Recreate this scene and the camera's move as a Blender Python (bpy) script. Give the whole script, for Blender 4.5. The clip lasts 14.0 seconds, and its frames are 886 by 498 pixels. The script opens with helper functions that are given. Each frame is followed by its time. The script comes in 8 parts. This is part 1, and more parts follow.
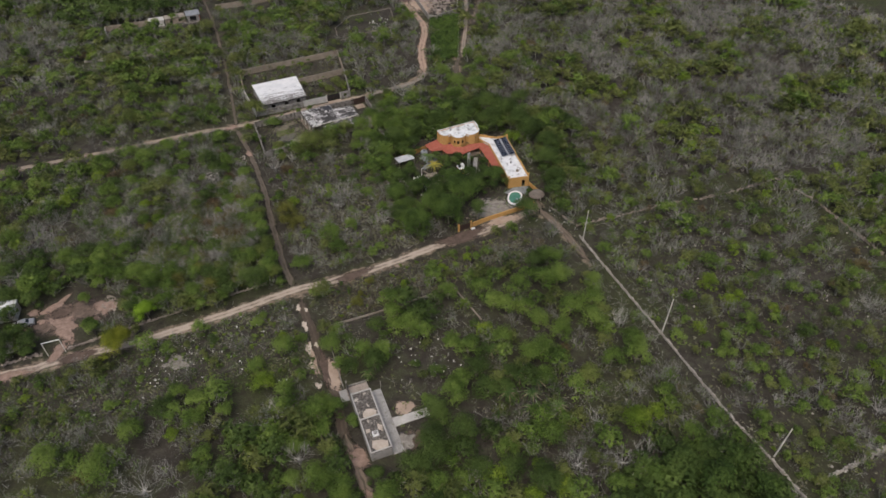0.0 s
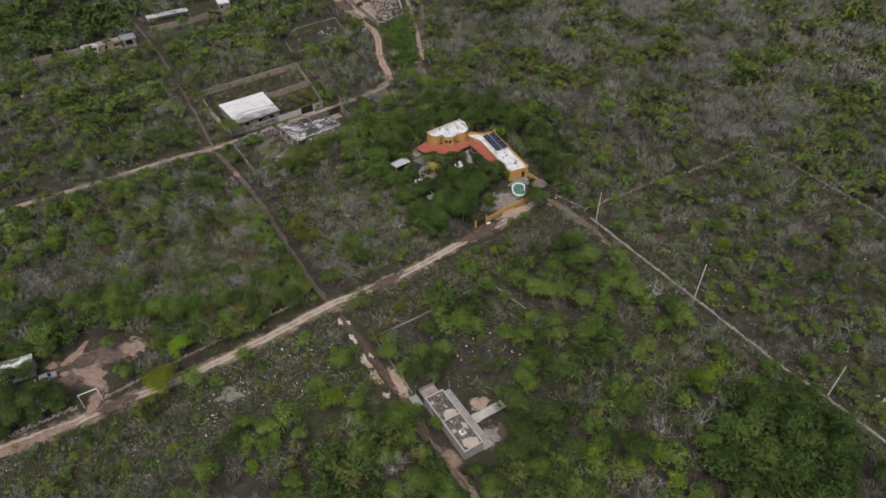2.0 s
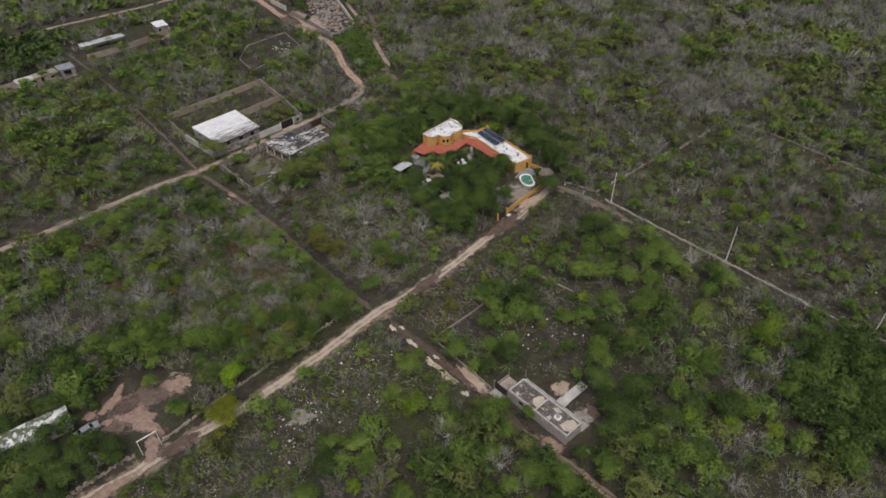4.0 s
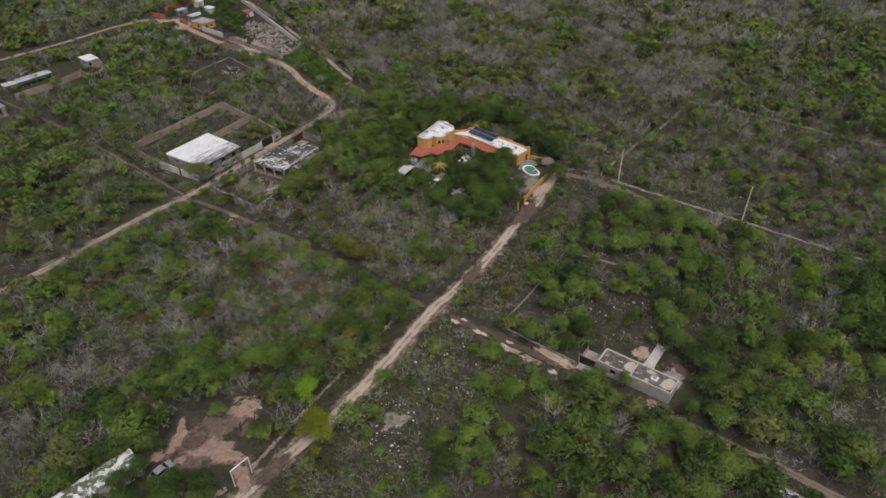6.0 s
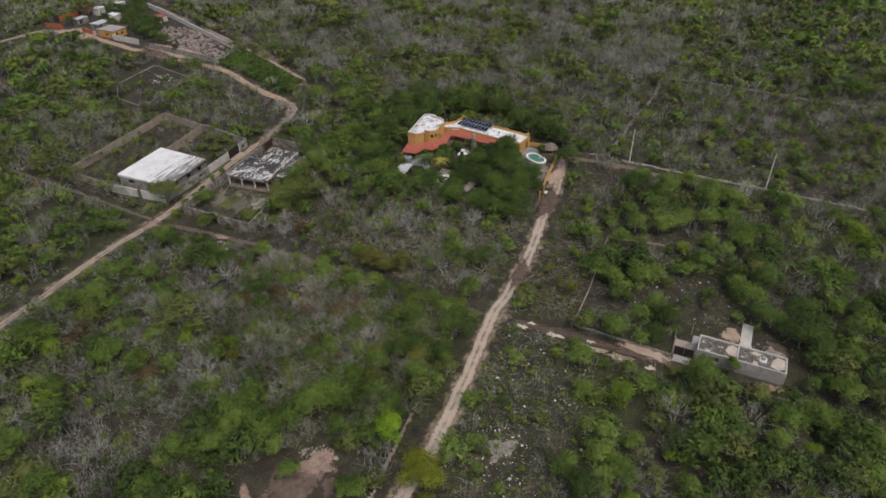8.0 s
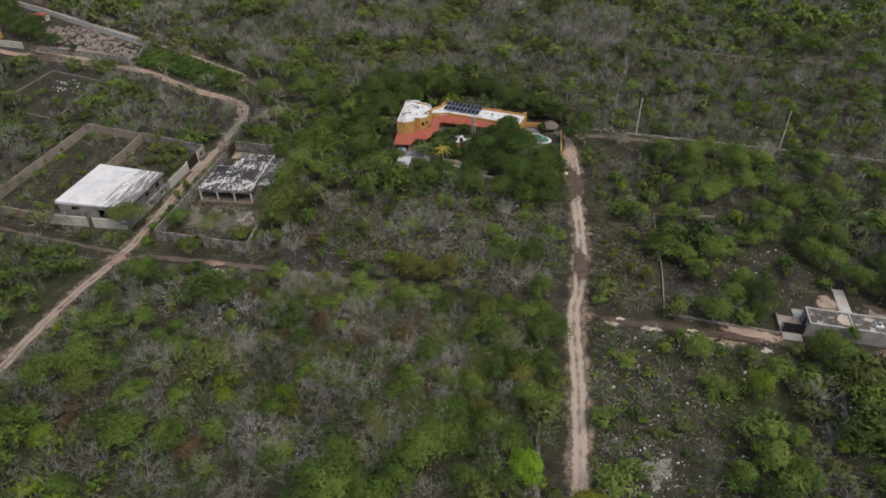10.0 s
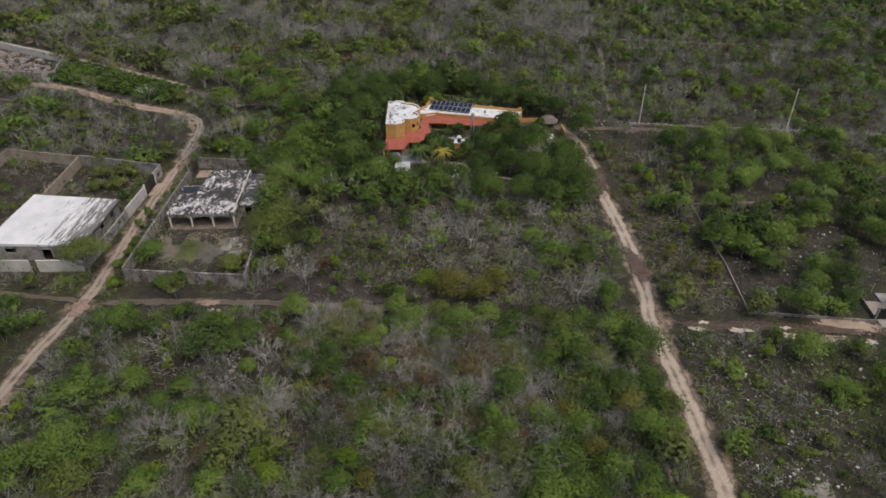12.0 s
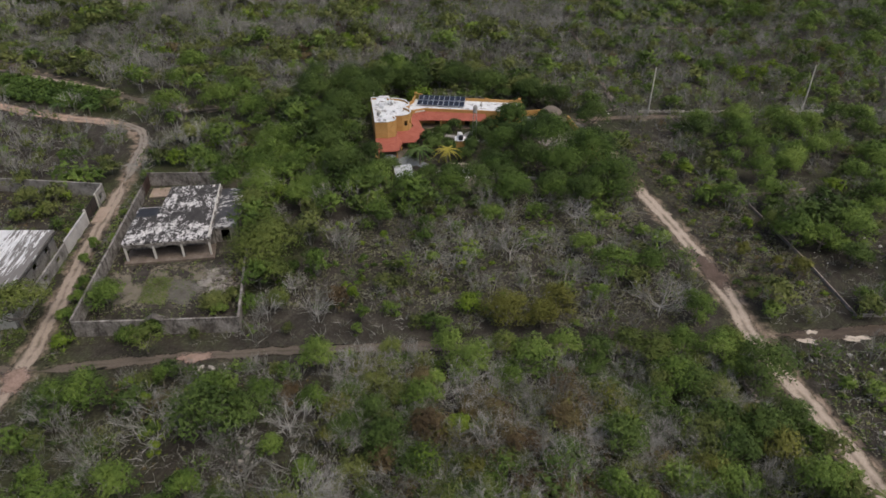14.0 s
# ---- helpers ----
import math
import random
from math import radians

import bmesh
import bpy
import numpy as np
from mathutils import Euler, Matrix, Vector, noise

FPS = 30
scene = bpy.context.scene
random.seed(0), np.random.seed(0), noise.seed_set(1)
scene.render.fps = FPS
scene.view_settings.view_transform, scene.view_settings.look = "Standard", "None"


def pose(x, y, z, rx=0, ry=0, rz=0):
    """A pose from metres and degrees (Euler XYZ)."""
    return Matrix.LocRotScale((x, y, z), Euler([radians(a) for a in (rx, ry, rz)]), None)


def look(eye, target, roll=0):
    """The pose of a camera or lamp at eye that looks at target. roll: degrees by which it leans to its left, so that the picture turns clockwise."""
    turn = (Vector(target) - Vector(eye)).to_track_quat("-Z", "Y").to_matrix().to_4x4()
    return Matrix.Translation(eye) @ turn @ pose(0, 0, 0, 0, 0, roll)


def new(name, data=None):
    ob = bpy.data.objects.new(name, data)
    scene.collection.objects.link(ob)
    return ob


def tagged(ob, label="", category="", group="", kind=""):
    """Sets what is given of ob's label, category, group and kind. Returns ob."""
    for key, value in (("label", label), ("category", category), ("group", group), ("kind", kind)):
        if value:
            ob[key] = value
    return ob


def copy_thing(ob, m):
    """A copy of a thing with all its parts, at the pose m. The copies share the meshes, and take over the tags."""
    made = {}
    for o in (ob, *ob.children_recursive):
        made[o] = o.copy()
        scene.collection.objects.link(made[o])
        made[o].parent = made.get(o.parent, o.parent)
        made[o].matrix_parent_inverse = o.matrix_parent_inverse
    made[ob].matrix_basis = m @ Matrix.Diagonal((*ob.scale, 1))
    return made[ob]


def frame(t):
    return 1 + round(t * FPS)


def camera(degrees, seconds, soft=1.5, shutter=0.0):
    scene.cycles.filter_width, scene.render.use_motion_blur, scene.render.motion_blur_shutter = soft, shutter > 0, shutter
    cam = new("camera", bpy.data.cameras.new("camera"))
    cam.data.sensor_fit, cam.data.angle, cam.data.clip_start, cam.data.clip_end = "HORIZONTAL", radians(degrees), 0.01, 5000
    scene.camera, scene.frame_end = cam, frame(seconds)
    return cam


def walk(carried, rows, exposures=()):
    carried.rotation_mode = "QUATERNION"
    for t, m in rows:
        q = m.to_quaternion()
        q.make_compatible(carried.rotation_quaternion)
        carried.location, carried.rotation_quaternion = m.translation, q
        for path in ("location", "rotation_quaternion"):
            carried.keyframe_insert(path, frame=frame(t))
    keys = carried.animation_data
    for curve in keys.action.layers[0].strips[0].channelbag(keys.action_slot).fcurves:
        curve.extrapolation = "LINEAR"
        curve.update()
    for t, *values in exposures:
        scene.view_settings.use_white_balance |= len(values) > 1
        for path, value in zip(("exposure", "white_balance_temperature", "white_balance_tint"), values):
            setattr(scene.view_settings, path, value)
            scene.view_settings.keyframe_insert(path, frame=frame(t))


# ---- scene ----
cam = camera(69.0, 14.0, 1.6)
PATH = [
    (0, (-5.836, -9.444, 103.532), (-5.745, -7.918, 102.242), -0.53),
    (0.5, (-12.546, -9.233, 103.594), (-12.389, -7.712, 102.305), -0.59),
    (1, (-19.463, -8.782, 103.402), (-19.238, -7.266, 102.117), -0.75),
    (1.5, (-26.562, -7.98, 103.0), (-26.267, -6.472, 101.719), -0.71),
    (2, (-33.512, -6.928, 102.484), (-33.149, -5.431, 101.209), -0.86),
    (2.5, (-40.179, -5.52, 101.129), (-39.751, -4.03, 99.865), -0.91),
    (3, (-47.234, -3.991, 99.386), (-46.737, -2.51, 98.137), -0.96),
    (3.2, (-50.157, -2.932, 99.003), (-49.632, -1.459, 97.756), -0.97),
    (5.3, (-79.696, 8.998, 92.414), (-78.884, 10.38, 91.219), -1.5),
    (5.5, (-83.019, 10.176, 91.225), (-82.172, 11.55, 90.045), -1.5),
    (6, (-90.29, 14.796, 89.06), (-89.365, 16.134, 87.896), -1.4),
    (6.5, (-96.55, 20.744, 86.907), (-95.553, 22.039, 85.755), -1.3),
    (7, (-101.156, 27.816, 84.623), (-100.093, 29.062, 83.476), -1.2),
    (7.5, (-103.738, 35.568, 82.02), (-102.618, 36.764, 80.873), -1.1),
    (8, (-105.132, 43.707, 79.383), (-103.961, 44.85, 78.232), -1.1),
    (8.2, (-105.452, 46.884, 77.954), (-104.261, 48.006, 76.804), -1.0),
    (10.3, (-112.307, 80.922, 69.218), (-110.905, 81.746, 68.054), -0.5),
    (10.5, (-112.291, 83.221, 68.386), (-110.874, 84.024, 67.225), -0.5),
    (11, (-111.434, 89.167, 65.666), (-109.98, 89.921, 64.517), -0.3),
    (11.5, (-110.247, 94.986, 62.867), (-108.76, 95.689, 61.729), -0.2),
    (12, (-109.227, 101.023, 60.178), (-107.704, 101.667, 59.053), -0.1),
    (12.5, (-108.433, 107.425, 57.459), (-106.873, 108.001, 56.349), 0.1),
    (13, (-106.514, 113.227, 54.775), (-104.924, 113.741, 53.677), 0.2),
    (13.5, (-103.127, 117.808, 52.61), (-101.523, 118.275, 51.51), 0.2),
    (14, (-98.704, 120.953, 50.206), (-97.092, 121.394, 49.106), 0.3),
]
walk(cam, [(t, look(eye, target, roll)) for t, eye, target, roll in PATH])


# ---- light ----
world = bpy.data.worlds.new("overcast_sky")
scene.world = world
world.use_nodes = True
wn = world.node_tree
sky = wn.nodes.new("ShaderNodeTexSky")
sky.sky_type, sky.sun_disc = "NISHITA", False
sky.sun_elevation, sky.sun_rotation = radians(62), radians(200)
sky.air_density, sky.dust_density, sky.ozone_density = 1.0, 6.0, 1.0
wn.links.new(sky.outputs[0], wn.nodes["Background"].inputs[0])
wn.nodes["Background"].inputs[1].default_value = 0.124
sun = new("sun", bpy.data.lights.new("sun", "SUN"))
sun.data.energy, sun.data.angle, sun.data.color = 0.92, radians(40), (1.0, 0.96, 0.9)
SUN_AZ, SUN_EL = radians(200), radians(62)
sun.matrix_world = look((0, 0, 200), Vector((0, 0, 200)) - Vector((math.sin(SUN_AZ) * math.cos(SUN_EL), math.cos(SUN_AZ) * math.cos(SUN_EL), math.sin(SUN_EL))))
scene.view_settings.exposure = 0.0

# ---- materials ----
def nodes_of(name):
    m = bpy.data.materials.new(name)
    m.use_nodes = True
    return m, m.node_tree, m.node_tree.nodes["Principled BSDF"]


def noise_node(nt, scale, detail=3.0, rough=0.6, dist=0.0):
    geo = nt.nodes.new("ShaderNodeNewGeometry")
    n = nt.nodes.new("ShaderNodeTexNoise")
    n.inputs["Scale"].default_value, n.inputs["Detail"].default_value = scale, detail
    n.inputs["Roughness"].default_value, n.inputs["Distortion"].default_value = rough, dist
    nt.links.new(geo.outputs["Position"], n.inputs["Vector"])
    return n.outputs["Fac"]


def ramp_node(nt, fac, stops):
    r = nt.nodes.new("ShaderNodeValToRGB")
    el = r.color_ramp.elements
    while len(el) < len(stops):
        el.new(0.5)
    for e, (p, c) in zip(el, stops):
        e.position, e.color = p, (*c, 1)
    nt.links.new(fac, r.inputs[0])
    return r.outputs[0]


def mix_node(nt, fac, a, b, mode="MIX"):
    m = nt.nodes.new("ShaderNodeMix")
    m.data_type, m.blend_type = "RGBA", mode
    for sock, v in ((0, fac), (6, a), (7, b)):
        if isinstance(v, (int, float)):
            m.inputs[sock].default_value = v
        elif isinstance(v, tuple):
            m.inputs[sock].default_value = (*v, 1)
        else:
            nt.links.new(v, m.inputs[sock])
    return m.outputs[2]


def math_node(nt, op, a, b=0.0, clamp=False):
    m = nt.nodes.new("ShaderNodeMath")
    m.operation, m.use_clamp = op, clamp
    for i, v in enumerate((a, b)):
        if isinstance(v, (int, float)):
            m.inputs[i].default_value = v
        else:
            nt.links.new(v, m.inputs[i])
    return m.outputs[0]


def bump_node(nt, bsdf, height, strength, dist):
    b = nt.nodes.new("ShaderNodeBump")
    b.inputs["Strength"].default_value, b.inputs["Distance"].default_value = strength, dist
    nt.links.new(height, b.inputs["Height"])
    nt.links.new(b.outputs[0], bsdf.inputs["Normal"])


def fade_out(nt, shader, edge):
    """Lets the rim of a thin layer of soil break up over the ground below it."""
    mid, fine = noise_node(nt, 0.8, 4, 0.7), noise_node(nt, 4.5, 3, 0.7)
    e = math_node(nt, "ADD", edge, math_node(nt, "MULTIPLY", math_node(nt, "SUBTRACT", mid, 0.5), 1.1))
    e = math_node(nt, "ADD", e, math_node(nt, "MULTIPLY", math_node(nt, "SUBTRACT", fine, 0.5), 0.7))
    mask = ramp_node(nt, e, [(0.60, (0, 0, 0)), (0.86, (1, 1, 1))])
    clear = nt.nodes.new("ShaderNodeBsdfTransparent")
    mx = nt.nodes.new("ShaderNodeMixShader")
    nt.links.new(mask, mx.inputs[0])
    nt.links.new(shader, mx.inputs[1])
    nt.links.new(clear.outputs[0], mx.inputs[2])
    nt.links.new(mx.outputs[0], nt.nodes["Material Output"].inputs[0])


def uv_across(nt):
    uv = nt.nodes.new("ShaderNodeUVMap")
    sep = nt.nodes.new("ShaderNodeSeparateXYZ")
    nt.links.new(uv.outputs[0], sep.inputs[0])
    return sep.outputs[0]


def surface(name, dark, mid, light, scale=0.6, fine=6.0, rough=0.85, bump=0.3, stain=None, stain_scale=0.35, stain_at=(0.5, 0.62), metal=0.0, spec=0.3, frayed=False):
    """A matt surface: three tones at two scales, with stains of a shape of their own."""
    m, nt, b = nodes_of(name)
    big, small = noise_node(nt, scale, 4.0), noise_node(nt, fine, 4.0, 0.7)
    both = math_node(nt, "ADD", math_node(nt, "MULTIPLY", big, 0.6), math_node(nt, "MULTIPLY", small, 0.4))
    col = ramp_node(nt, both, [(0.33, dark), (0.5, mid), (0.67, light)])
    if stain:
        s = noise_node(nt, stain_scale, 6.0, 0.72, 0.4)
        mask = ramp_node(nt, s, [(stain_at[0], (0, 0, 0)), (stain_at[1], (1, 1, 1))])
        col = mix_node(nt, mask, col, stain)
    nt.links.new(col, b.inputs["Base Color"])
    b.inputs["Roughness"].default_value, b.inputs["Metallic"].default_value = rough, metal
    b.inputs["Specular IOR Level"].default_value = spec
    if bump:
        bump_node(nt, b, small, bump, 0.03)
    if frayed:
        fade_out(nt, b.outputs[0], uv_across(nt))
    return m


def foliage(name, stops, through_light=0.10, leaf_var=0.95, holes=0.425):
    """Leaves: the tone drifts from bush to bush and from leaf to leaf; each spray is broken up into small leaves."""
    m, nt, b = nodes_of(name)
    geo = nt.nodes.new("ShaderNodeNewGeometry")
    drift = noise_node(nt, 0.16, 2.0, 0.6)
    wide = noise_node(nt, 0.03, 2.0, 0.5)
    t = math_node(nt, "ADD", math_node(nt, "MULTIPLY", drift, 1.35), math_node(nt, "SUBTRACT", math_node(nt, "MULTIPLY", wide, 0.4), 0.46))
    t = math_node(nt, "ADD", t, math_node(nt, "MULTIPLY", geo.outputs["Random Per Island"], leaf_var * 0.28))
    col = ramp_node(nt, t, stops)
    nt.links.new(col, b.inputs["Base Color"])
    b.inputs["Roughness"].default_value, b.inputs["Specular IOR Level"].default_value = 0.75, 0.25
    shader = b.outputs[0]
    out = nt.nodes["Material Output"]
    if through_light:
        tr = nt.nodes.new("ShaderNodeBsdfTranslucent")
        nt.links.new(col, tr.inputs[0])
        mx = nt.nodes.new("ShaderNodeMixShader")
        mx.inputs[0].default_value = through_light
        nt.links.new(shader, mx.inputs[1])
        nt.links.new(tr.outputs[0], mx.inputs[2])
        shader = mx.outputs[0]
    if holes:
        gap = ramp_node(nt, noise_node(nt, 8.0, 2.0, 0.6), [(holes - 0.03, (1, 1, 1)), (holes + 0.03, (0, 0, 0))])
        clear = nt.nodes.new("ShaderNodeBsdfTransparent")
        mx = nt.nodes.new("ShaderNodeMixShader")
        nt.links.new(gap, mx.inputs[0])
        nt.links.new(shader, mx.inputs[1])
        nt.links.new(clear.outputs[0], mx.inputs[2])
        shader = mx.outputs[0]
    nt.links.new(shader, out.inputs[0])
    return m


LEAF_MID = foliage("leaf_green", [(0.28, (0.044, 0.076, 0.013)), (0.5, (0.090, 0.146, 0.025)), (0.75, (0.162, 0.228, 0.047))])
LEAF_DARK = foliage("leaf_dark_green", [(0.30, (0.034, 0.058, 0.012)), (0.5, (0.056, 0.092, 0.019)), (0.75, (0.092, 0.138, 0.031))], holes=0.41)
LEAF_OLIVE = foliage("leaf_olive", [(0.28, (0.056, 0.075, 0.019)), (0.5, (0.100, 0.124, 0.032)), (0.75, (0.162, 0.182, 0.054))])
LEAF_GROVE = foliage("leaf_deep_green", [(0.30, (0.018, 0.036, 0.007)), (0.5, (0.042, 0.078, 0.014)), (0.75, (0.092, 0.146, 0.028))], leaf_var=1.5, holes=0.36)
LEAF_OLIVE_FRESH = foliage("leaf_olive_fresh", [(0.30, (0.072, 0.098, 0.022)), (0.5, (0.111, 0.143, 0.031)), (0.72, (0.157, 0.187, 0.047))])
LEAF_BRIGHT = foliage("leaf_fresh_green", [(0.30, (0.081, 0.132, 0.012)), (0.5, (0.123, 0.187, 0.017)), (0.72, (0.170, 0.234, 0.027))])
LEAF_YELLOW = foliage("leaf_yellowing", [(0.30, (0.111, 0.132, 0.012)), (0.5, (0.162, 0.183, 0.015)), (0.72, (0.217, 0.234, 0.024))])
LEAF_YELLOW_DULL = foliage("leaf_dull_yellow", [(0.30, (0.081, 0.085, 0.017)), (0.5, (0.119, 0.123, 0.024)), (0.72, (0.162, 0.166, 0.038))])
LEAF_LIME = foliage("leaf_lime", [(0.30, (0.102, 0.196, 0.010)), (0.5, (0.149, 0.264, 0.015)), (0.72, (0.196, 0.315, 0.025))])
LEAF_RED = foliage("leaf_dry_red", [(0.30, (0.070, 0.049, 0.025)), (0.5, (0.111, 0.078, 0.039)), (0.72, (0.140, 0.115, 0.051))])
TWIG_GREY = foliage("twig_grey", [(0.30, (0.142, 0.138, 0.124)), (0.5, (0.230, 0.225, 0.204)), (0.75, (0.35, 0.342, 0.316))], 0.0, holes=0.0)
TWIG_PALE = foliage("twig_pale", [(0.30, (0.21, 0.205, 0.185)), (0.5, (0.31, 0.305, 0.28)), (0.75, (0.43, 0.42, 0.39))], 0.0, holes=0.0)
GRASS_DRY = foliage("grass_dry", [(0.30, (0.105, 0.102, 0.066)), (0.5, (0.162, 0.157, 0.105)), (0.72, (0.228, 0.220, 0.158))], holes=0.0)
PALM_GREEN = foliage("palm_green", [(0.3, (0.04, 0.075, 0.02)), (0.5, (0.07, 0.12, 0.03)), (0.72, (0.12, 0.17, 0.05))], holes=0.0)
PALM_DRY = foliage("palm_dry", [(0.3, (0.16, 0.135, 0.085)), (0.5, (0.26, 0.225, 0.15)), (0.72, (0.38, 0.34, 0.24))], holes=0.0)
PALM_YELLOW = foliage("palm_yellow", [(0.3, (0.13, 0.14, 0.025)), (0.5, (0.24, 0.225, 0.035)), (0.72, (0.36, 0.31, 0.06))], holes=0.0)
BARK = surface("bark_grey", (0.10, 0.085, 0.07), (0.17, 0.15, 0.13), (0.26, 0.24, 0.21), 1.5, 12)

SAND = surface("pale_sand", (0.25, 0.19, 0.145), (0.345, 0.27, 0.215), (0.44, 0.355, 0.29), 0.5, 5, 0.95, 0.4)
SAND_PINK = surface("pink_brown_sand", (0.15, 0.104, 0.081), (0.262, 0.184, 0.147), (0.37, 0.275, 0.225), 0.9, 5, 0.95, 0.5, frayed=True)
SAND_DARK = surface("broken_pink_soil", (0.065, 0.048, 0.038), (0.125, 0.093, 0.074), (0.215, 0.163, 0.131), 0.9, 5, 0.95, 0.6, frayed=True)
CRUST = surface("pale_limestone_crust", (0.36, 0.30, 0.24), (0.50, 0.435, 0.36), (0.62, 0.55, 0.47), 0.8, 5, 0.95, 0.5, frayed=True)
ASH = surface("black_ash", (0.022, 0.019, 0.017), (0.042, 0.036, 0.032), (0.08, 0.068, 0.06), 0.9, 5, 0.95, 0.5, frayed=True)
SOIL_GREY = surface("grey_bare_soil", (0.075, 0.07, 0.058), (0.115, 0.107, 0.09), (0.175, 0.163, 0.14), 0.8, 4, 0.95, 0.5, frayed=True)
RUBBLE_TAN = surface("tan_stone", (0.17, 0.145, 0.12), (0.27, 0.235, 0.20), (0.37, 0.33, 0.285), 0.6, 4, 0.95, 0.5)
RUBBLE_DARK = surface("dark_old_rubble", (0.075, 0.065, 0.055), (0.13, 0.115, 0.098), (0.22, 0.195, 0.17), 0.6, 4, 0.95, 0.5)
RUBBLE_GREY = surface("grey_pink_rubble", (0.16, 0.135, 0.115), (0.275, 0.232, 0.20), (0.40, 0.345, 0.305), 0.5, 4, 0.95, 0.5)
# worn brown floor, its colour darkened to carry the shade of porch and awnings
FLOOR_SHADED = surface("shaded_worn_floor", (0.10, 0.080, 0.064), (0.16, 0.13, 0.106), (0.24, 0.20, 0.168), 0.7, 5, 0.9, 0.2, (0.09, 0.075, 0.06), 0.5, (0.55, 0.68))
PALE_CEMENT = surface("pale_cement", (0.36, 0.345, 0.325), (0.46, 0.445, 0.42), (0.56, 0.545, 0.52), 0.7, 6, 0.9, 0.25, (0.22, 0.205, 0.185), 0.6, (0.58, 0.7))
SAND_THIN = surface("thin_pale_sand", (0.25, 0.185, 0.14), (0.36, 0.275, 0.215), (0.47, 0.375, 0.30), 0.5, 5, 0.95, 0.4, frayed=True)
SOIL_YARD = surface("trodden_yard_soil", (0.115, 0.10, 0.075), (0.17, 0.15, 0.115), (0.245, 0.22, 0.178), 0.7, 4, 0.95, 0.5, frayed=True)
MUD = surface("red_brown_soil", (0.058, 0.041, 0.033), (0.095, 0.068, 0.054), (0.16, 0.118, 0.094), 0.7, 4, 0.95, 0.5, frayed=True)
STONY = surface("stony_soil", (0.13, 0.115, 0.10), (0.24, 0.22, 0.195), (0.42, 0.395, 0.36), 0.9, 5, 0.95, 0.6, frayed=True)
ROCK = surface("limestone", (0.22, 0.20, 0.175), (0.40, 0.37, 0.33), (0.60, 0.57, 0.52), 0.8, 5, 0.95, 0.4)
ROCK_GREY = surface("grey_limestone", (0.18, 0.165, 0.145), (0.32, 0.297, 0.265), (0.48, 0.455, 0.415), 0.8, 5, 0.95, 0.4)
ROCK_WHITE = surface("white_limestone", (0.38, 0.37, 0.35), (0.54, 0.53, 0.505), (0.70, 0.69, 0.665), 0.8, 5, 0.95, 0.3)
YELLOW = surface("ochre_stucco", (0.40, 0.225, 0.072), (0.49, 0.285, 0.098), (0.56, 0.34, 0.13), 0.5, 4, 0.85, 0.15, (0.36, 0.19, 0.06), 0.6, (0.60, 0.72))
RED_TILE = surface("red_clay_roof", (0.25, 0.072, 0.048), (0.325, 0.098, 0.066), (0.39, 0.132, 0.092), 0.8, 6, 0.85, 0.2, (0.27, 0.07, 0.05), 0.8, (0.58, 0.7))
WHITE_ROOF = surface("white_roof_paint", (0.56, 0.575, 0.585), (0.68, 0.695, 0.705), (0.78, 0.79, 0.795), 0.6, 4, 0.7, 0.1, (0.24, 0.235, 0.225), 0.7, (0.55, 0.62))


def streaked_roof():
    """White roof paint that peels in dark streaks on the lower half of the slope."""
    m, nt, b = nodes_of("peeling_white_roof")
    geo = nt.nodes.new("ShaderNodeNewGeometry")
    mp = nt.nodes.new("ShaderNodeMapping")
    mp.vector_type = "POINT"
    mp.inputs["Rotation"].default_value = (0, 0, radians(-23.4))
    nt.links.new(geo.outputs["Position"], mp.inputs["Vector"])
    st = nt.nodes.new("ShaderNodeMapping")
    st.inputs["Scale"].default_value = (0.32, 2.1, 1.0)
    nt.links.new(mp.outputs[0], st.inputs["Vector"])
    n = nt.nodes.new("ShaderNodeTexNoise")
    n.inputs["Scale"].default_value, n.inputs["Detail"].default_value, n.inputs["Roughness"].default_value = 0.9, 6, 0.7
    nt.links.new(st.outputs[0], n.inputs["Vector"])
    sep = nt.nodes.new("ShaderNodeSeparateXYZ")
    nt.links.new(mp.outputs[0], sep.inputs[0])
    low = math_node(nt, "MULTIPLY", math_node(nt, "SUBTRACT", 202.2, sep.outputs[1]), 0.025)
    f = math_node(nt, "ADD", n.outputs["Fac"], low)
    big = noise_node(nt, 0.4, 3)
    white = ramp_node(nt, big, [(0.35, (0.60, 0.61, 0.62)), (0.6, (0.72, 0.72, 0.72))])
    mask = ramp_node(nt, f, [(0.60, (0, 0, 0)), (0.68, (1, 1, 1))])
    nt.links.new(mix_node(nt, mask, white, (0.17, 0.16, 0.15)), b.inputs["Base Color"])
    b.inputs["Roughness"].default_value = 0.75
    return m


WR_ROOF = streaked_roof()


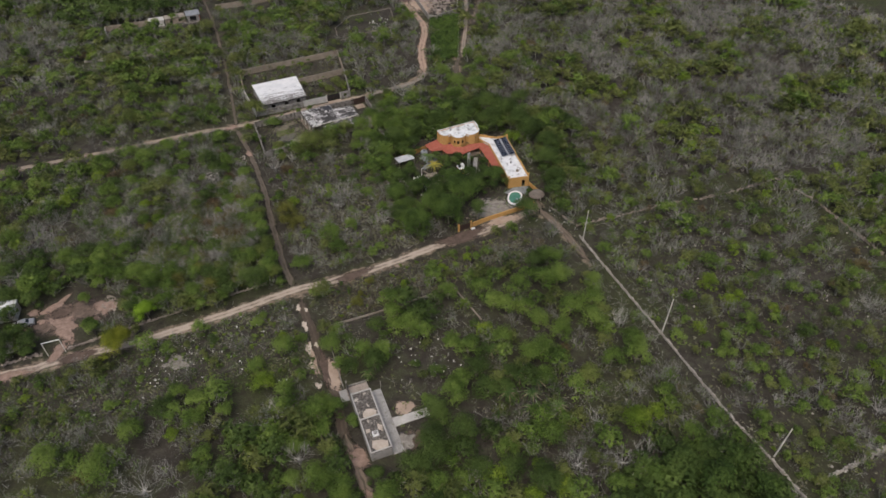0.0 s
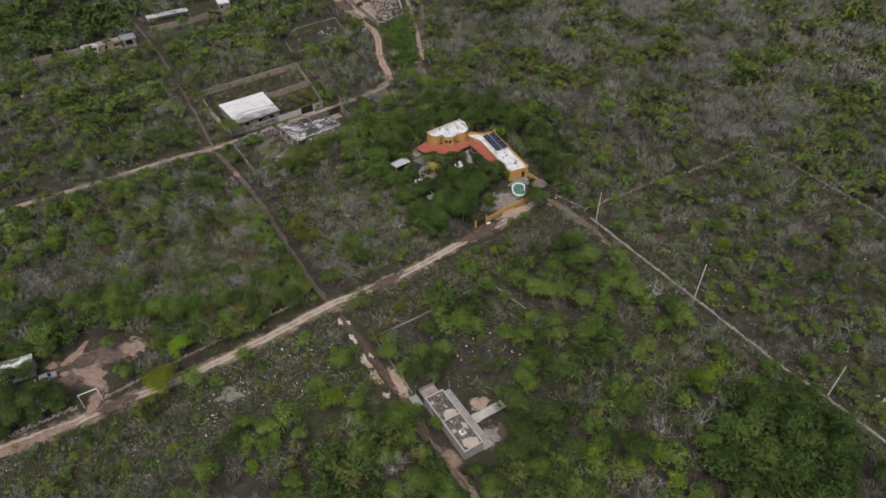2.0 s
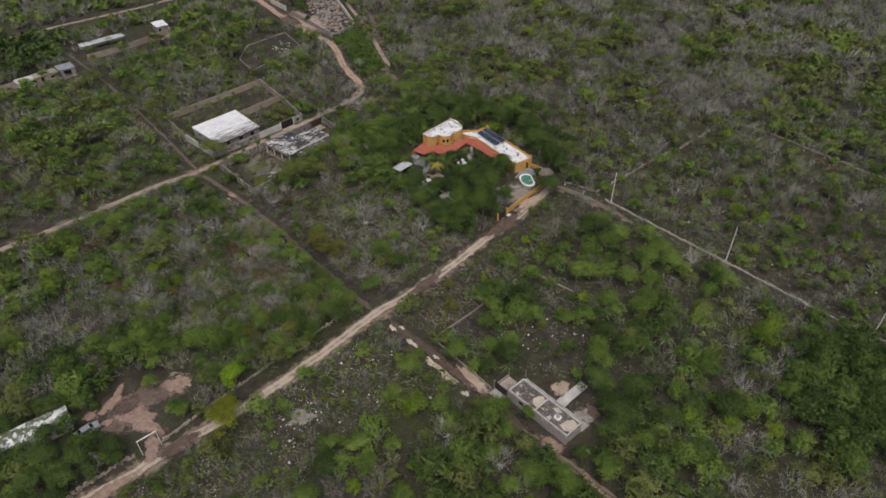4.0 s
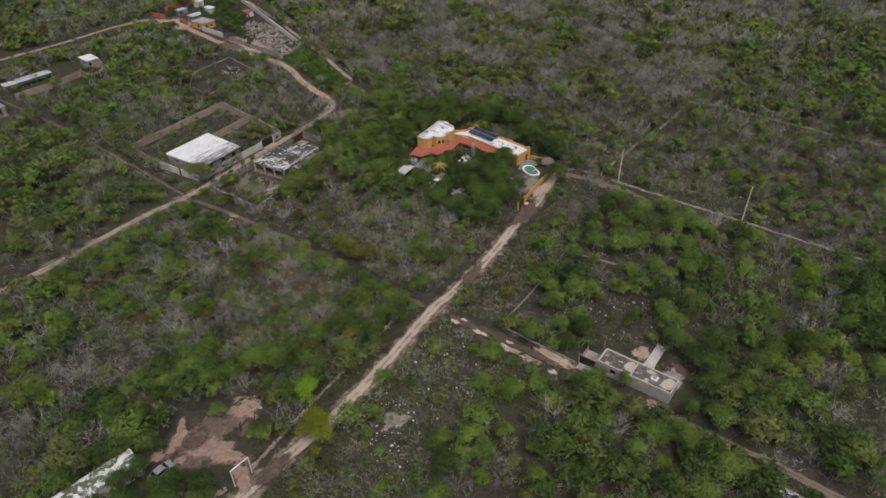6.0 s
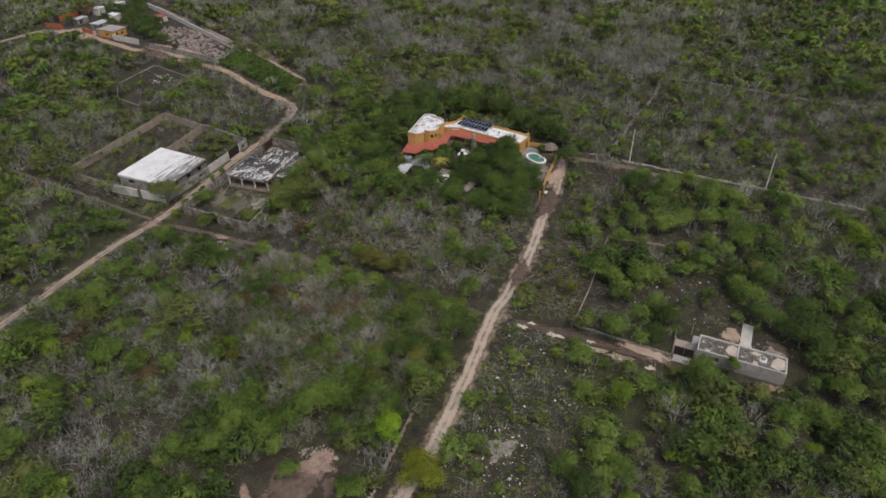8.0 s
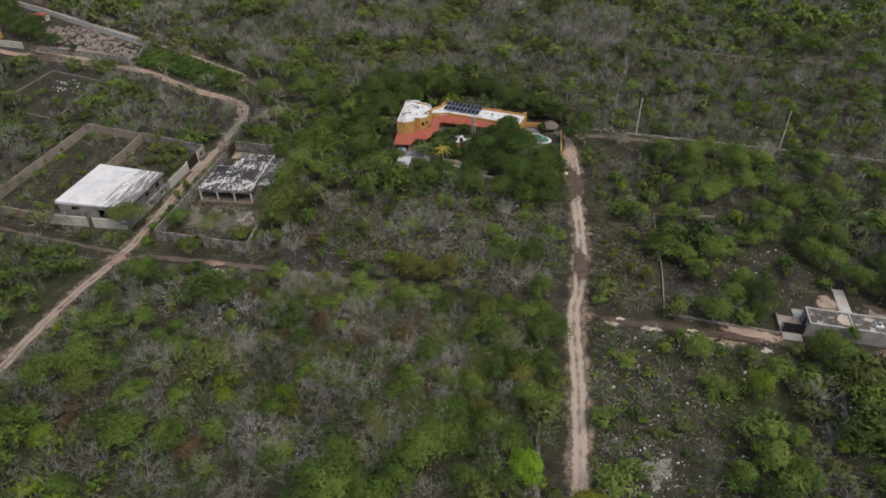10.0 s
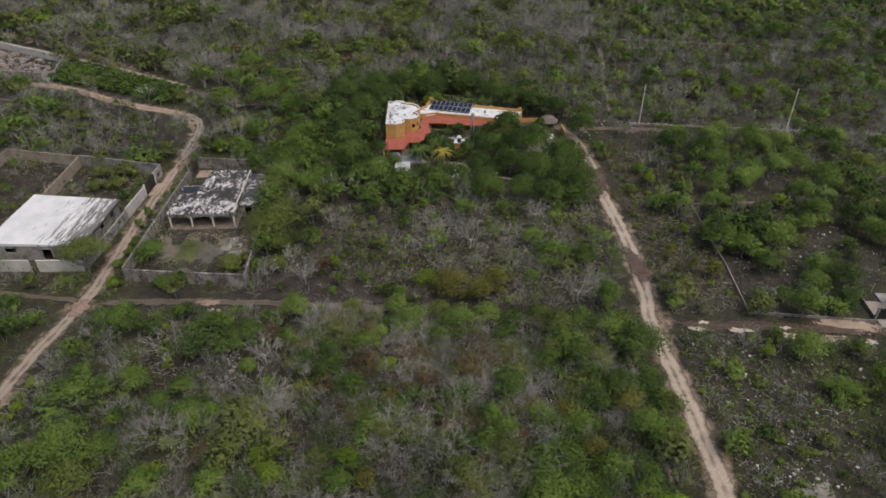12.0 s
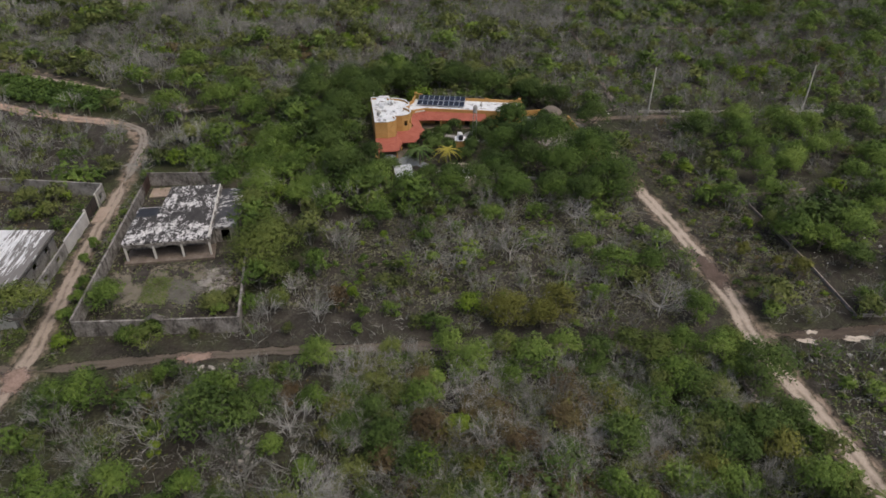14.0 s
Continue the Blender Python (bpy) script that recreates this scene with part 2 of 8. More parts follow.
def flaked_roof():
    """Black tarred roof with white paint that has flaked off in broken, drawn-out patches."""
    m, nt, b = nodes_of("weathered_black_and_white_roof")
    geo = nt.nodes.new("ShaderNodeNewGeometry")
    mp = nt.nodes.new("ShaderNodeMapping")
    mp.inputs["Rotation"].default_value = (0, 0, radians(-24.8))
    nt.links.new(geo.outputs["Position"], mp.inputs["Vector"])
    st = nt.nodes.new("ShaderNodeMapping")
    st.inputs["Scale"].default_value = (0.75, 1.25, 1.0)
    nt.links.new(mp.outputs[0], st.inputs["Vector"])
    n = nt.nodes.new("ShaderNodeTexNoise")
    n.inputs["Scale"].default_value, n.inputs["Detail"].default_value, n.inputs["Roughness"].default_value, n.inputs["Distortion"].default_value = 1.25, 8, 0.82, 0.5
    nt.links.new(st.outputs[0], n.inputs["Vector"])
    f = math_node(nt, "ADD", n.outputs["Fac"], math_node(nt, "MULTIPLY", math_node(nt, "SUBTRACT", noise_node(nt, 0.2, 2), 0.5), 0.42))
    white = ramp_node(nt, noise_node(nt, 2.2, 4, 0.7), [(0.35, (0.42, 0.405, 0.39)), (0.62, (0.72, 0.705, 0.69))])
    dark = ramp_node(nt, noise_node(nt, 1.3, 5, 0.7), [(0.35, (0.022, 0.020, 0.019)), (0.7, (0.062, 0.057, 0.053))])
    mask = ramp_node(nt, f, [(0.518, (0, 0, 0)), (0.552, (1, 1, 1))])
    nt.links.new(mix_node(nt, mask, dark, white), b.inputs["Base Color"])
    b.inputs["Roughness"].default_value = 0.85
    return m


OLD_ROOF = flaked_roof()
CONCRETE = surface("grey_concrete", (0.22, 0.215, 0.205), (0.33, 0.32, 0.305), (0.44, 0.43, 0.41), 0.5, 5, 0.9, 0.25, (0.13, 0.12, 0.11), 0.5, (0.56, 0.7))
WALL_GREY = surface("stained_block_wall", (0.17, 0.16, 0.148), (0.27, 0.255, 0.235), (0.38, 0.365, 0.34), 0.8, 5, 0.9, 0.3, (0.085, 0.078, 0.07), 0.7, (0.5, 0.66))


def streaked_wall():
    """Old block walls: brown-grey render, with dark rain streaks and pale bare spots."""
    m, nt, b = nodes_of("rain_streaked_block_wall")
    geo = nt.nodes.new("ShaderNodeNewGeometry")
    mp = nt.nodes.new("ShaderNodeMapping")
    mp.inputs["Scale"].default_value = (0.7, 0.7, 0.45)
    nt.links.new(geo.outputs["Position"], mp.inputs["Vector"])
    n = nt.nodes.new("ShaderNodeTexNoise")
    n.inputs["Scale"].default_value, n.inputs["Detail"].default_value, n.inputs["Roughness"].default_value = 1.5, 6, 0.75
    nt.links.new(mp.outputs[0], n.inputs["Vector"])
    base = ramp_node(nt, math_node(nt, "ADD", math_node(nt, "MULTIPLY", noise_node(nt, 0.5, 3), 0.55), math_node(nt, "MULTIPLY", noise_node(nt, 4.0, 5, 0.7), 0.45)), [(0.36, (0.15, 0.135, 0.12)), (0.5, (0.235, 0.215, 0.193)), (0.64, (0.37, 0.35, 0.325))])
    mask = ramp_node(nt, n.outputs["Fac"], [(0.46, (0, 0, 0)), (0.60, (1, 1, 1))])
    nt.links.new(mix_node(nt, mask, base, (0.075, 0.066, 0.057)), b.inputs["Base Color"])
    b.inputs["Roughness"].default_value = 0.92
    bump_node(nt, b, noise_node(nt, 5.0, 4, 0.7), 0.3, 0.03)
    return m


WALL_OLD = streaked_wall()
WALL_TAN = surface("tan_plaster_wall", (0.21, 0.172, 0.135), (0.29, 0.243, 0.193), (0.37, 0.318, 0.262), 0.6, 5, 0.9, 0.3, (0.17, 0.13, 0.10), 0.4, (0.56, 0.7))
CREAM = surface("cream_wall", (0.42, 0.40, 0.35), (0.55, 0.53, 0.48), (0.66, 0.64, 0.60), 0.6, 5, 0.9, 0.2, (0.25, 0.23, 0.2), 0.5, (0.58, 0.7))
DEBRIS = surface("roof_debris", (0.035, 0.031, 0.028), (0.095, 0.086, 0.076), (0.27, 0.25, 0.225), 2.2, 5, 0.95, 0.5, (0.47, 0.42, 0.36), 0.8, (0.57, 0.63))
BLACK_METAL = surface("black_painted_metal", (0.012, 0.011, 0.011), (0.02, 0.018, 0.018), (0.035, 0.03, 0.03), 1.0, 8, 0.5, 0.05)
RUST_METAL = surface("brown_painted_metal", (0.035, 0.022, 0.018), (0.055, 0.034, 0.028), (0.08, 0.05, 0.04), 1.0, 8, 0.6, 0.05)
DARK = surface("dark_interior", (0.03, 0.028, 0.026), (0.05, 0.046, 0.042), (0.08, 0.072, 0.066), 1.0, 5, 0.95, 0.0)
SOLAR = surface("solar_cell", (0.010, 0.012, 0.020), (0.014, 0.017, 0.028), (0.02, 0.024, 0.036), 0.5, 3, 0.18, 0.0, spec=0.5)
ALU = surface("aluminium", (0.5, 0.5, 0.5), (0.6, 0.6, 0.6), (0.7, 0.7, 0.7), 2, 8, 0.4, 0.0, metal=0.8)
# white tin; its dark green blotches paint leaf shade and dirt into the colour
DAPPLED_TIN = surface("leaf_shaded_white_tin", (0.48, 0.49, 0.50), (0.64, 0.66, 0.67), (0.76, 0.78, 0.79), 0.9, 5, 0.6, 0.2, (0.09, 0.11, 0.06), 0.8, (0.46, 0.52))
TIN = surface("galvanised_sheet", (0.42, 0.43, 0.44), (0.58, 0.59, 0.60), (0.70, 0.71, 0.72), 0.7, 5, 0.45, 0.1, metal=0.3)
THATCH = surface("grey_thatch", (0.10, 0.083, 0.070), (0.16, 0.135, 0.114), (0.235, 0.205, 0.175), 1.0, 12, 0.95, 0.6)
PLASTIC_BLACK = surface("black_plastic", (0.02, 0.02, 0.022), (0.03, 0.03, 0.033), (0.045, 0.045, 0.05), 1, 6, 0.45, 0.0)
PAINT_WHITE = surface("white_paint", (0.66, 0.66, 0.66), (0.74, 0.74, 0.74), (0.8, 0.8, 0.8), 0.8, 6, 0.35, 0.0, spec=0.5)
GLASS_DARK = surface("tinted_glass", (0.012, 0.014, 0.016), (0.018, 0.02, 0.022), (0.025, 0.028, 0.03), 1, 5, 0.06, 0.0, spec=0.5)
RUBBER = surface("tyre_rubber", (0.015, 0.015, 0.015), (0.022, 0.022, 0.022), (0.03, 0.03, 0.03), 1, 5, 0.8, 0.0)
POOL_TILE = surface("pool_water_green", (0.05, 0.155, 0.11), (0.07, 0.205, 0.145), (0.10, 0.26, 0.19), 0.5, 2, 0.06, 0.0, spec=0.5)
BRICK_RED = surface("orange_red_wall", (0.27, 0.085, 0.045), (0.35, 0.115, 0.062), (0.41, 0.15, 0.085), 0.6, 5, 0.9, 0.2)
WOOD_POST = surface("grey_wood", (0.26, 0.24, 0.215), (0.36, 0.335, 0.30), (0.46, 0.43, 0.39), 1, 10, 0.9, 0.2)
SLATE = surface("blue_grey_paving", (0.15, 0.165, 0.18), (0.22, 0.235, 0.25), (0.3, 0.31, 0.32), 0.7, 6, 0.7, 0.2)


def ground_material():
    m, nt, b = nodes_of("scrub_ground")
    att = nt.nodes.new("ShaderNodeAttribute")
    att.attribute_name = "soil"
    sep = nt.nodes.new("ShaderNodeSeparateColor")
    nt.links.new(att.outputs["Color"], sep.inputs[0])
    wide, mid, fine = noise_node(nt, 0.035, 3), noise_node(nt, 0.35, 5, 0.7, 0.3), noise_node(nt, 3.5, 4, 0.75)
    speck = noise_node(nt, 9.0, 2, 0.5)
    litter = ramp_node(nt, math_node(nt, "ADD", math_node(nt, "MULTIPLY", mid, 0.55), math_node(nt, "MULTIPLY", fine, 0.45)),
                       [(0.34, (0.019, 0.016, 0.013)), (0.5, (0.047, 0.042, 0.034)), (0.66, (0.106, 0.096, 0.080))])
    herb = ramp_node(nt, fine, [(0.34, (0.018, 0.025, 0.008)), (0.52, (0.045, 0.056, 0.019)), (0.68, (0.092, 0.100, 0.043))])
    soil = ramp_node(nt, math_node(nt, "ADD", math_node(nt, "MULTIPLY", mid, 0.5), math_node(nt, "MULTIPLY", fine, 0.5)),
                     [(0.32, (0.16, 0.115, 0.085)), (0.5, (0.25, 0.19, 0.145)), (0.68, (0.37, 0.295, 0.235))])
    g = math_node(nt, "ADD", math_node(nt, "MULTIPLY", wide, 0.6), math_node(nt, "MULTIPLY", mid, 0.5))
    g = math_node(nt, "ADD", g, math_node(nt, "SUBTRACT", sep.outputs[1], 0.5))
    grassy = ramp_node(nt, g, [(0.56, (0, 0, 0)), (0.76, (1, 1, 1))])
    col = mix_node(nt, grassy, litter, herb)
    bare = math_node(nt, "ADD", sep.outputs[0], math_node(nt, "MULTIPLY", math_node(nt, "SUBTRACT", mid, 0.5), 0.9))
    bare = ramp_node(nt, bare, [(0.42, (0, 0, 0)), (0.62, (1, 1, 1))])
    col = mix_node(nt, bare, col, soil)
    stone = math_node(nt, "ADD", math_node(nt, "MULTIPLY", speck, 0.8), math_node(nt, "MULTIPLY", mid, 0.35))
    stones = ramp_node(nt, stone, [(0.79, (0, 0, 0)), (0.83, (1, 1, 1))])
    col = mix_node(nt, stones, col, (0.38, 0.35, 0.31))
    nt.links.new(col, b.inputs["Base Color"])
    b.inputs["Roughness"].default_value, b.inputs["Specular IOR Level"].default_value = 0.95, 0.15
    bump_node(nt, b, fine, 0.6, 0.12)
    return m


def track_material(name, sand, worn, strip, fade=1.9, broken=0.0):
    """A dirt track: two pale wheel ruts, a darker middle and frayed edges."""
    m, nt, b = nodes_of(name)
    mid, fine = noise_node(nt, 0.45, 4, 0.65), noise_node(nt, 4.0, 4, 0.7)
    side = math_node(nt, "ABSOLUTE", math_node(nt, "SUBTRACT", uv_across(nt), 0.5))
    rut = math_node(nt, "ABSOLUTE", math_node(nt, "SUBTRACT", side, 0.17))
    w = math_node(nt, "ADD", math_node(nt, "MULTIPLY", rut, 3.6), math_node(nt, "MULTIPLY", math_node(nt, "SUBTRACT", mid, 0.5), 2.0))
    w = math_node(nt, "ADD", w, math_node(nt, "MULTIPLY", math_node(nt, "SUBTRACT", fine, 0.5), 0.8))
    base = ramp_node(nt, w, [(0.25, sand), (0.6, worn), (0.95, strip)])
    grain = ramp_node(nt, fine, [(0.3, (0.72, 0.72, 0.72)), (0.7, (1.12, 1.12, 1.12))])
    nt.links.new(mix_node(nt, 1.0, base, grain, "MULTIPLY"), b.inputs["Base Color"])
    b.inputs["Roughness"].default_value, b.inputs["Specular IOR Level"].default_value = 0.95, 0.15
    bump_node(nt, b, fine, 0.5, 0.05)
    edge = math_node(nt, "MULTIPLY", side, fade)
    if broken:
        edge = math_node(nt, "ADD", edge, math_node(nt, "MULTIPLY", math_node(nt, "SUBTRACT", noise_node(nt, 0.16, 3), 0.5), broken))
    fade_out(nt, b.outputs[0], edge)
    return m


GROUND = ground_material()
TRACK = track_material("sandy_track", (0.46, 0.385, 0.315), (0.30, 0.247, 0.198), (0.108, 0.106, 0.066), 1.9, 0.5)
TRACK_WORN = track_material("worn_pale_track", (0.36, 0.295, 0.238), (0.225, 0.182, 0.144), (0.10, 0.094, 0.066), 1.95, 0.9)
TRACK_GREY = track_material("grey_worn_track", (0.30, 0.262, 0.222), (0.20, 0.172, 0.143), (0.10, 0.094, 0.07), 2.0, 0.9)
TRACK_DIM = track_material("overgrown_track", (0.175, 0.138, 0.108), (0.125, 0.102, 0.08), (0.075, 0.072, 0.044))
TRACK_DARK = track_material("dark_rutted_track", (0.085, 0.066, 0.052), (0.115, 0.092, 0.072), (0.06, 0.062, 0.034))
TRACK_FAINT = track_material("faint_track", (0.14, 0.116, 0.093), (0.102, 0.087, 0.068), (0.06, 0.058, 0.036), 2.0, 1.8)
TRACK_FOOT = track_material("worn_pink_track", (0.21, 0.165, 0.13), (0.11, 0.092, 0.07), (0.05, 0.05, 0.03), 2.1, 2.4)
TRACK_PINK = track_material("pinkish_track", (0.42, 0.305, 0.235), (0.29, 0.208, 0.158), (0.16, 0.125, 0.092))


# ---- building blocks ----
def part(name, bm, material, parent=None, label="", loc=None):
    me = bpy.data.meshes.new(name)
    bm.to_mesh(me)
    bm.free()
    me.materials.append(material)
    ob = new(name, me)
    ob.parent = parent
    if label:
        ob["label"] = label
    if loc:
        ob.location = loc
    return ob


def thing(name, x, y, z=0.0, turn=0.0, label="", category="", group="", kind=""):
    e = new(name)
    e.empty_display_size = 0.3
    e.matrix_basis = pose(x, y, z, 0, 0, turn)
    return tagged(e, label, category, group, kind)


def box(bm, x0, y0, z0, x1, y1, z1, bevel=0.0):
    vs = [bm.verts.new(p) for p in ((x0, y0, z0), (x1, y0, z0), (x1, y1, z0), (x0, y1, z0), (x0, y0, z1), (x1, y0, z1), (x1, y1, z1), (x0, y1, z1))]
    fs = [bm.faces.new([vs[i] for i in q]) for q in ((3, 2, 1, 0), (4, 5, 6, 7), (0, 1, 5, 4), (1, 2, 6, 5), (2, 3, 7, 6), (3, 0, 4, 7))]
    if bevel:
        bmesh.ops.bevel(bm, geom=list({e for f in fs for e in f.edges}), offset=bevel, segments=1, affect="EDGES")
    return bm


def boxes(*rows):
    bm = bmesh.new()
    for r in rows:
        box(bm, *r)
    return bm


def prism(bm, poly, z0, z1, z1s=None):
    n = len(poly)
    lo = [bm.verts.new((x, y, z0)) for x, y in poly]
    hi = [bm.verts.new((x, y, z1 if z1s is None else z1s[i])) for i, (x, y) in enumerate(poly)]
    bm.faces.new(hi), bm.faces.new(lo[::-1])
    for i in range(n):
        j = (i + 1) % n
        bm.faces.new((lo[i], lo[j], hi[j], hi[i]))
    bmesh.ops.recalc_face_normals(bm, faces=bm.faces)
    return bm


def seg_box(bm, p, q, z0, z1, thick, s0=0.0, s1=None, off=0.0):
    """A wall piece along p-q from s0 to s1 metres, its middle off metres to the left."""
    p, q = Vector(p), Vector(q)
    d = (q - p)
    ln = d.length
    d.normalize()
    s1 = ln if s1 is None else s1
    nrm = Vector((-d.y, d.x))
    c = [p + d * s0 + nrm * (off - thick / 2), p + d * s1 + nrm * (off - thick / 2), p + d * s1 + nrm * (off + thick / 2), p + d * s0 + nrm * (off + thick / 2)]
    lo = [bm.verts.new((v.x, v.y, z0)) for v in c]
    hi = [bm.verts.new((v.x, v.y, z1)) for v in c]
    for q4 in ((lo[3], lo[2], lo[1], lo[0]), hi, (lo[0], lo[1], hi[1], hi[0]), (lo[1], lo[2], hi[2], hi[1]), (lo[2], lo[3], hi[3], hi[2]), (lo[3], lo[0], hi[0], hi[3])):
        bm.faces.new(q4)


def wall_open(bm, p, q, z0, z1, thick, openings=(), off=0.0):
    """A wall along p-q with openings (from, to, sill, head) through it."""
    ln = (Vector(q) - Vector(p)).length
    s = 0.0
    for a, b, sill, head in sorted(openings):
        seg_box(bm, p, q, z0, z1, thick, s, a, off)
        if sill > z0:
            seg_box(bm, p, q, z0, sill, thick, a, b, off)
        if head < z1:
            seg_box(bm, p, q, head, z1, thick, a, b, off)
        s = b
    seg_box(bm, p, q, z0, z1, thick, s, ln, off)


def tube(bm, pts, radii, sides=6, cap=True):
    rings = []
    for i, p in enumerate(pts):
        p = Vector(p)
        d = (Vector(pts[min(i + 1, len(pts) - 1)]) - Vector(pts[max(i - 1, 0)])).normalized()
        a = d.orthogonal().normalized()
        b = d.cross(a)
        rings.append([bm.verts.new(p + (a * math.cos(k * math.tau / sides) + b * math.sin(k * math.tau / sides)) * radii[i]) for k in range(sides)])
    for r, s in zip(rings, rings[1:]):
        for k in range(sides):
            bm.faces.new((r[k], r[(k + 1) % sides], s[(k + 1) % sides], s[k]))
    if cap:
        bm.faces.new(rings[-1]), bm.faces.new(rings[0][::-1])
    return bm


def lathe(bm, profile, sides=16, at=(0, 0)):
    rings = [[bm.verts.new((at[0] + r * math.cos(k * math.tau / sides), at[1] + r * math.sin(k * math.tau / sides), z)) for k in range(sides)] for r, z in profile]
    for r, s in zip(rings, rings[1:]):
        for k in range(sides):
            bm.faces.new((r[k], r[(k + 1) % sides], s[(k + 1) % sides], s[k]))
    bm.faces.new(rings[-1]), bm.faces.new(rings[0][::-1])
    return bm


def smooth_line(pts, step=0.8):
    """A smooth line through the points of a plan."""
    p = [Vector(v) for v in pts]
    p = [p[0] * 2 - p[1], *p, p[-1] * 2 - p[-2]]
    out = []
    for a, b, c, d in zip(p, p[1:], p[2:], p[3:]):
        n = max(2, int((c - b).length / step))
        for k in range(n):
            t = k / n
            out.append(0.5 * ((2 * b) + (c - a) * t + (2 * a - 5 * b + 4 * c - d) * t * t + (3 * b - a - 3 * c + d) * t ** 3))
    out.append(p[-2])
    return out

# ---- ground ----
ROAD_A = [(-128, 66), (-100.5, 77.5), (-87, 80.6), (-81.5, 82.6), (-67, 86.9), (-52, 92.4), (-34.2, 100.4), (-17.5, 105.9), (-2, 113.2), (13.5, 120.2), (20.0, 123.4), (24.6, 126.3), (28.2, 129.0)]
ROAD_B = [(-140, 152), (-106, 163.7), (-93, 168.2), (-74, 175.7), (-59.5, 179.8), (-47, 185.6), (-36, 190.7), (-20, 197.6), (-4, 206.2), (0.6, 212.5), (1.2, 221), (1.6, 240), (3.5, 258), (-2.5, 284), (-7.7, 307), (-13.3, 333), (-21, 359), (-40, 357.5), (-66, 346.5), (-98.5, 337), (-130, 326)]
ROAD_C = [(-34.4, 101.5), (-41, 121.5), (-49.3, 150), (-57.2, 169.5), (-60.6, 177.5), (-68.5, 207.5), (-82, 255), (-101, 310), (-112, 345)]
ROAD_D = [(-32.6, 98.3), (-28.6, 87.5), (-25.2, 78), (-22.6, 71), (-20.4, 61), (-17, 52), (-13.8, 43.5), (-11.5, 36.8), (-9.2, 27), (-6, 10)]
PATH_E = [(28.0, 128.5), (30.2, 123.5), (33.2, 116.5), (36.5, 106)]
PATH_F = [(14, 200), (12.3, 206.4), (14.8, 226), (20.5, 250), (27.6, 275.5), (33, 330), (34, 380)]
PATH_G = [(26.4, 137.5), (28.0, 131), (29, 126)]


def far_from(line, xs, ys):
    """The distance of many places from a line of the plan."""
    best = np.full(np.shape(xs), 1e9)
    for (ax, ay), (bx, by) in zip(line, line[1:]):
        dx, dy = bx - ax, by - ay
        t = np.clip(((xs - ax) * dx + (ys - ay) * dy) / (dx * dx + dy * dy), 0, 1)
        best = np.minimum(best, np.hypot(xs - ax - t * dx, ys - ay - t * dy))
    return best


def inside(poly, xs, ys):
    hit = np.zeros(np.shape(xs), bool)
    for (ax, ay), (bx, by) in zip(poly, poly[1:] + poly[:1]):
        if ay != by:
            hit ^= ((ay > ys) != (by > ys)) & (xs < (bx - ax) * (ys - ay) / (by - ay) + ax)
    return hit


def ground_sheet():
    near_x, near_y = np.arange(-210, 301, 2.0), np.arange(0, 481, 2.0)
    far = np.array([8, 25, 60, 130, 260, 500, 1000, 2000, 3500.0])
    gx = np.concatenate([near_x[0] - far[::-1], near_x, near_x[-1] + far])
    gy = np.concatenate([near_y[0] - far[::-1], near_y, near_y[-1] + far])
    xs, ys = np.meshgrid(gx, gy)
    nx, ny = len(gx), len(gy)
    rng = np.random.default_rng(3)
    zs = rng.uniform(-0.09, -0.01, xs.shape)
    me = bpy.data.meshes.new("ground")
    co = np.stack([xs, ys, zs], -1).reshape(-1, 3)
    i = (np.arange(ny - 1)[:, None] * nx + np.arange(nx - 1)).ravel()
    quads = np.stack([i, i + 1, i + nx + 1, i + nx], -1)
    me.vertices.add(len(co)), me.loops.add(quads.size), me.polygons.add(len(quads))
    me.vertices.foreach_set("co", co.ravel()), me.loops.foreach_set("vertex_index", quads.ravel().astype(np.int32))
    me.polygons.foreach_set("loop_start", np.arange(0, quads.size, 4, dtype=np.int32))
    me.update(calc_edges=True)
    me.polygons.foreach_set("use_smooth", np.ones(len(quads), bool))
    bare = np.zeros(xs.shape)
    for line, reach, top in ((ROAD_A, 3.6, 0.62), (ROAD_B, 3.2, 0.6), (ROAD_C, 3.2, 0.4), (ROAD_D, 3.2, 0.42), (PATH_E, 4, 0.5), (PATH_F, 4, 0.55)):
        bare = np.maximum(bare, top * np.clip(1.25 - far_from(line, xs, ys) / reach, 0, 1))
    green = np.full(xs.shape, 0.56)
    for poly, g, bb in YARDS:
        m = inside(poly, xs, ys)
        green[m] = g
        bare[m] = np.maximum(bare[m], bb)
    col = np.stack([bare, green, np.zeros(xs.shape), np.ones(xs.shape)], -1).reshape(-1, 4)
    a = me.attributes.new("soil", "FLOAT_COLOR", "POINT")
    a.data.foreach_set("color", col.ravel())
    me.materials.append(GROUND)
    return tagged(new("ground", me), "brown scrub ground with litter, herbs and pale soil", "ground", "", "structure")


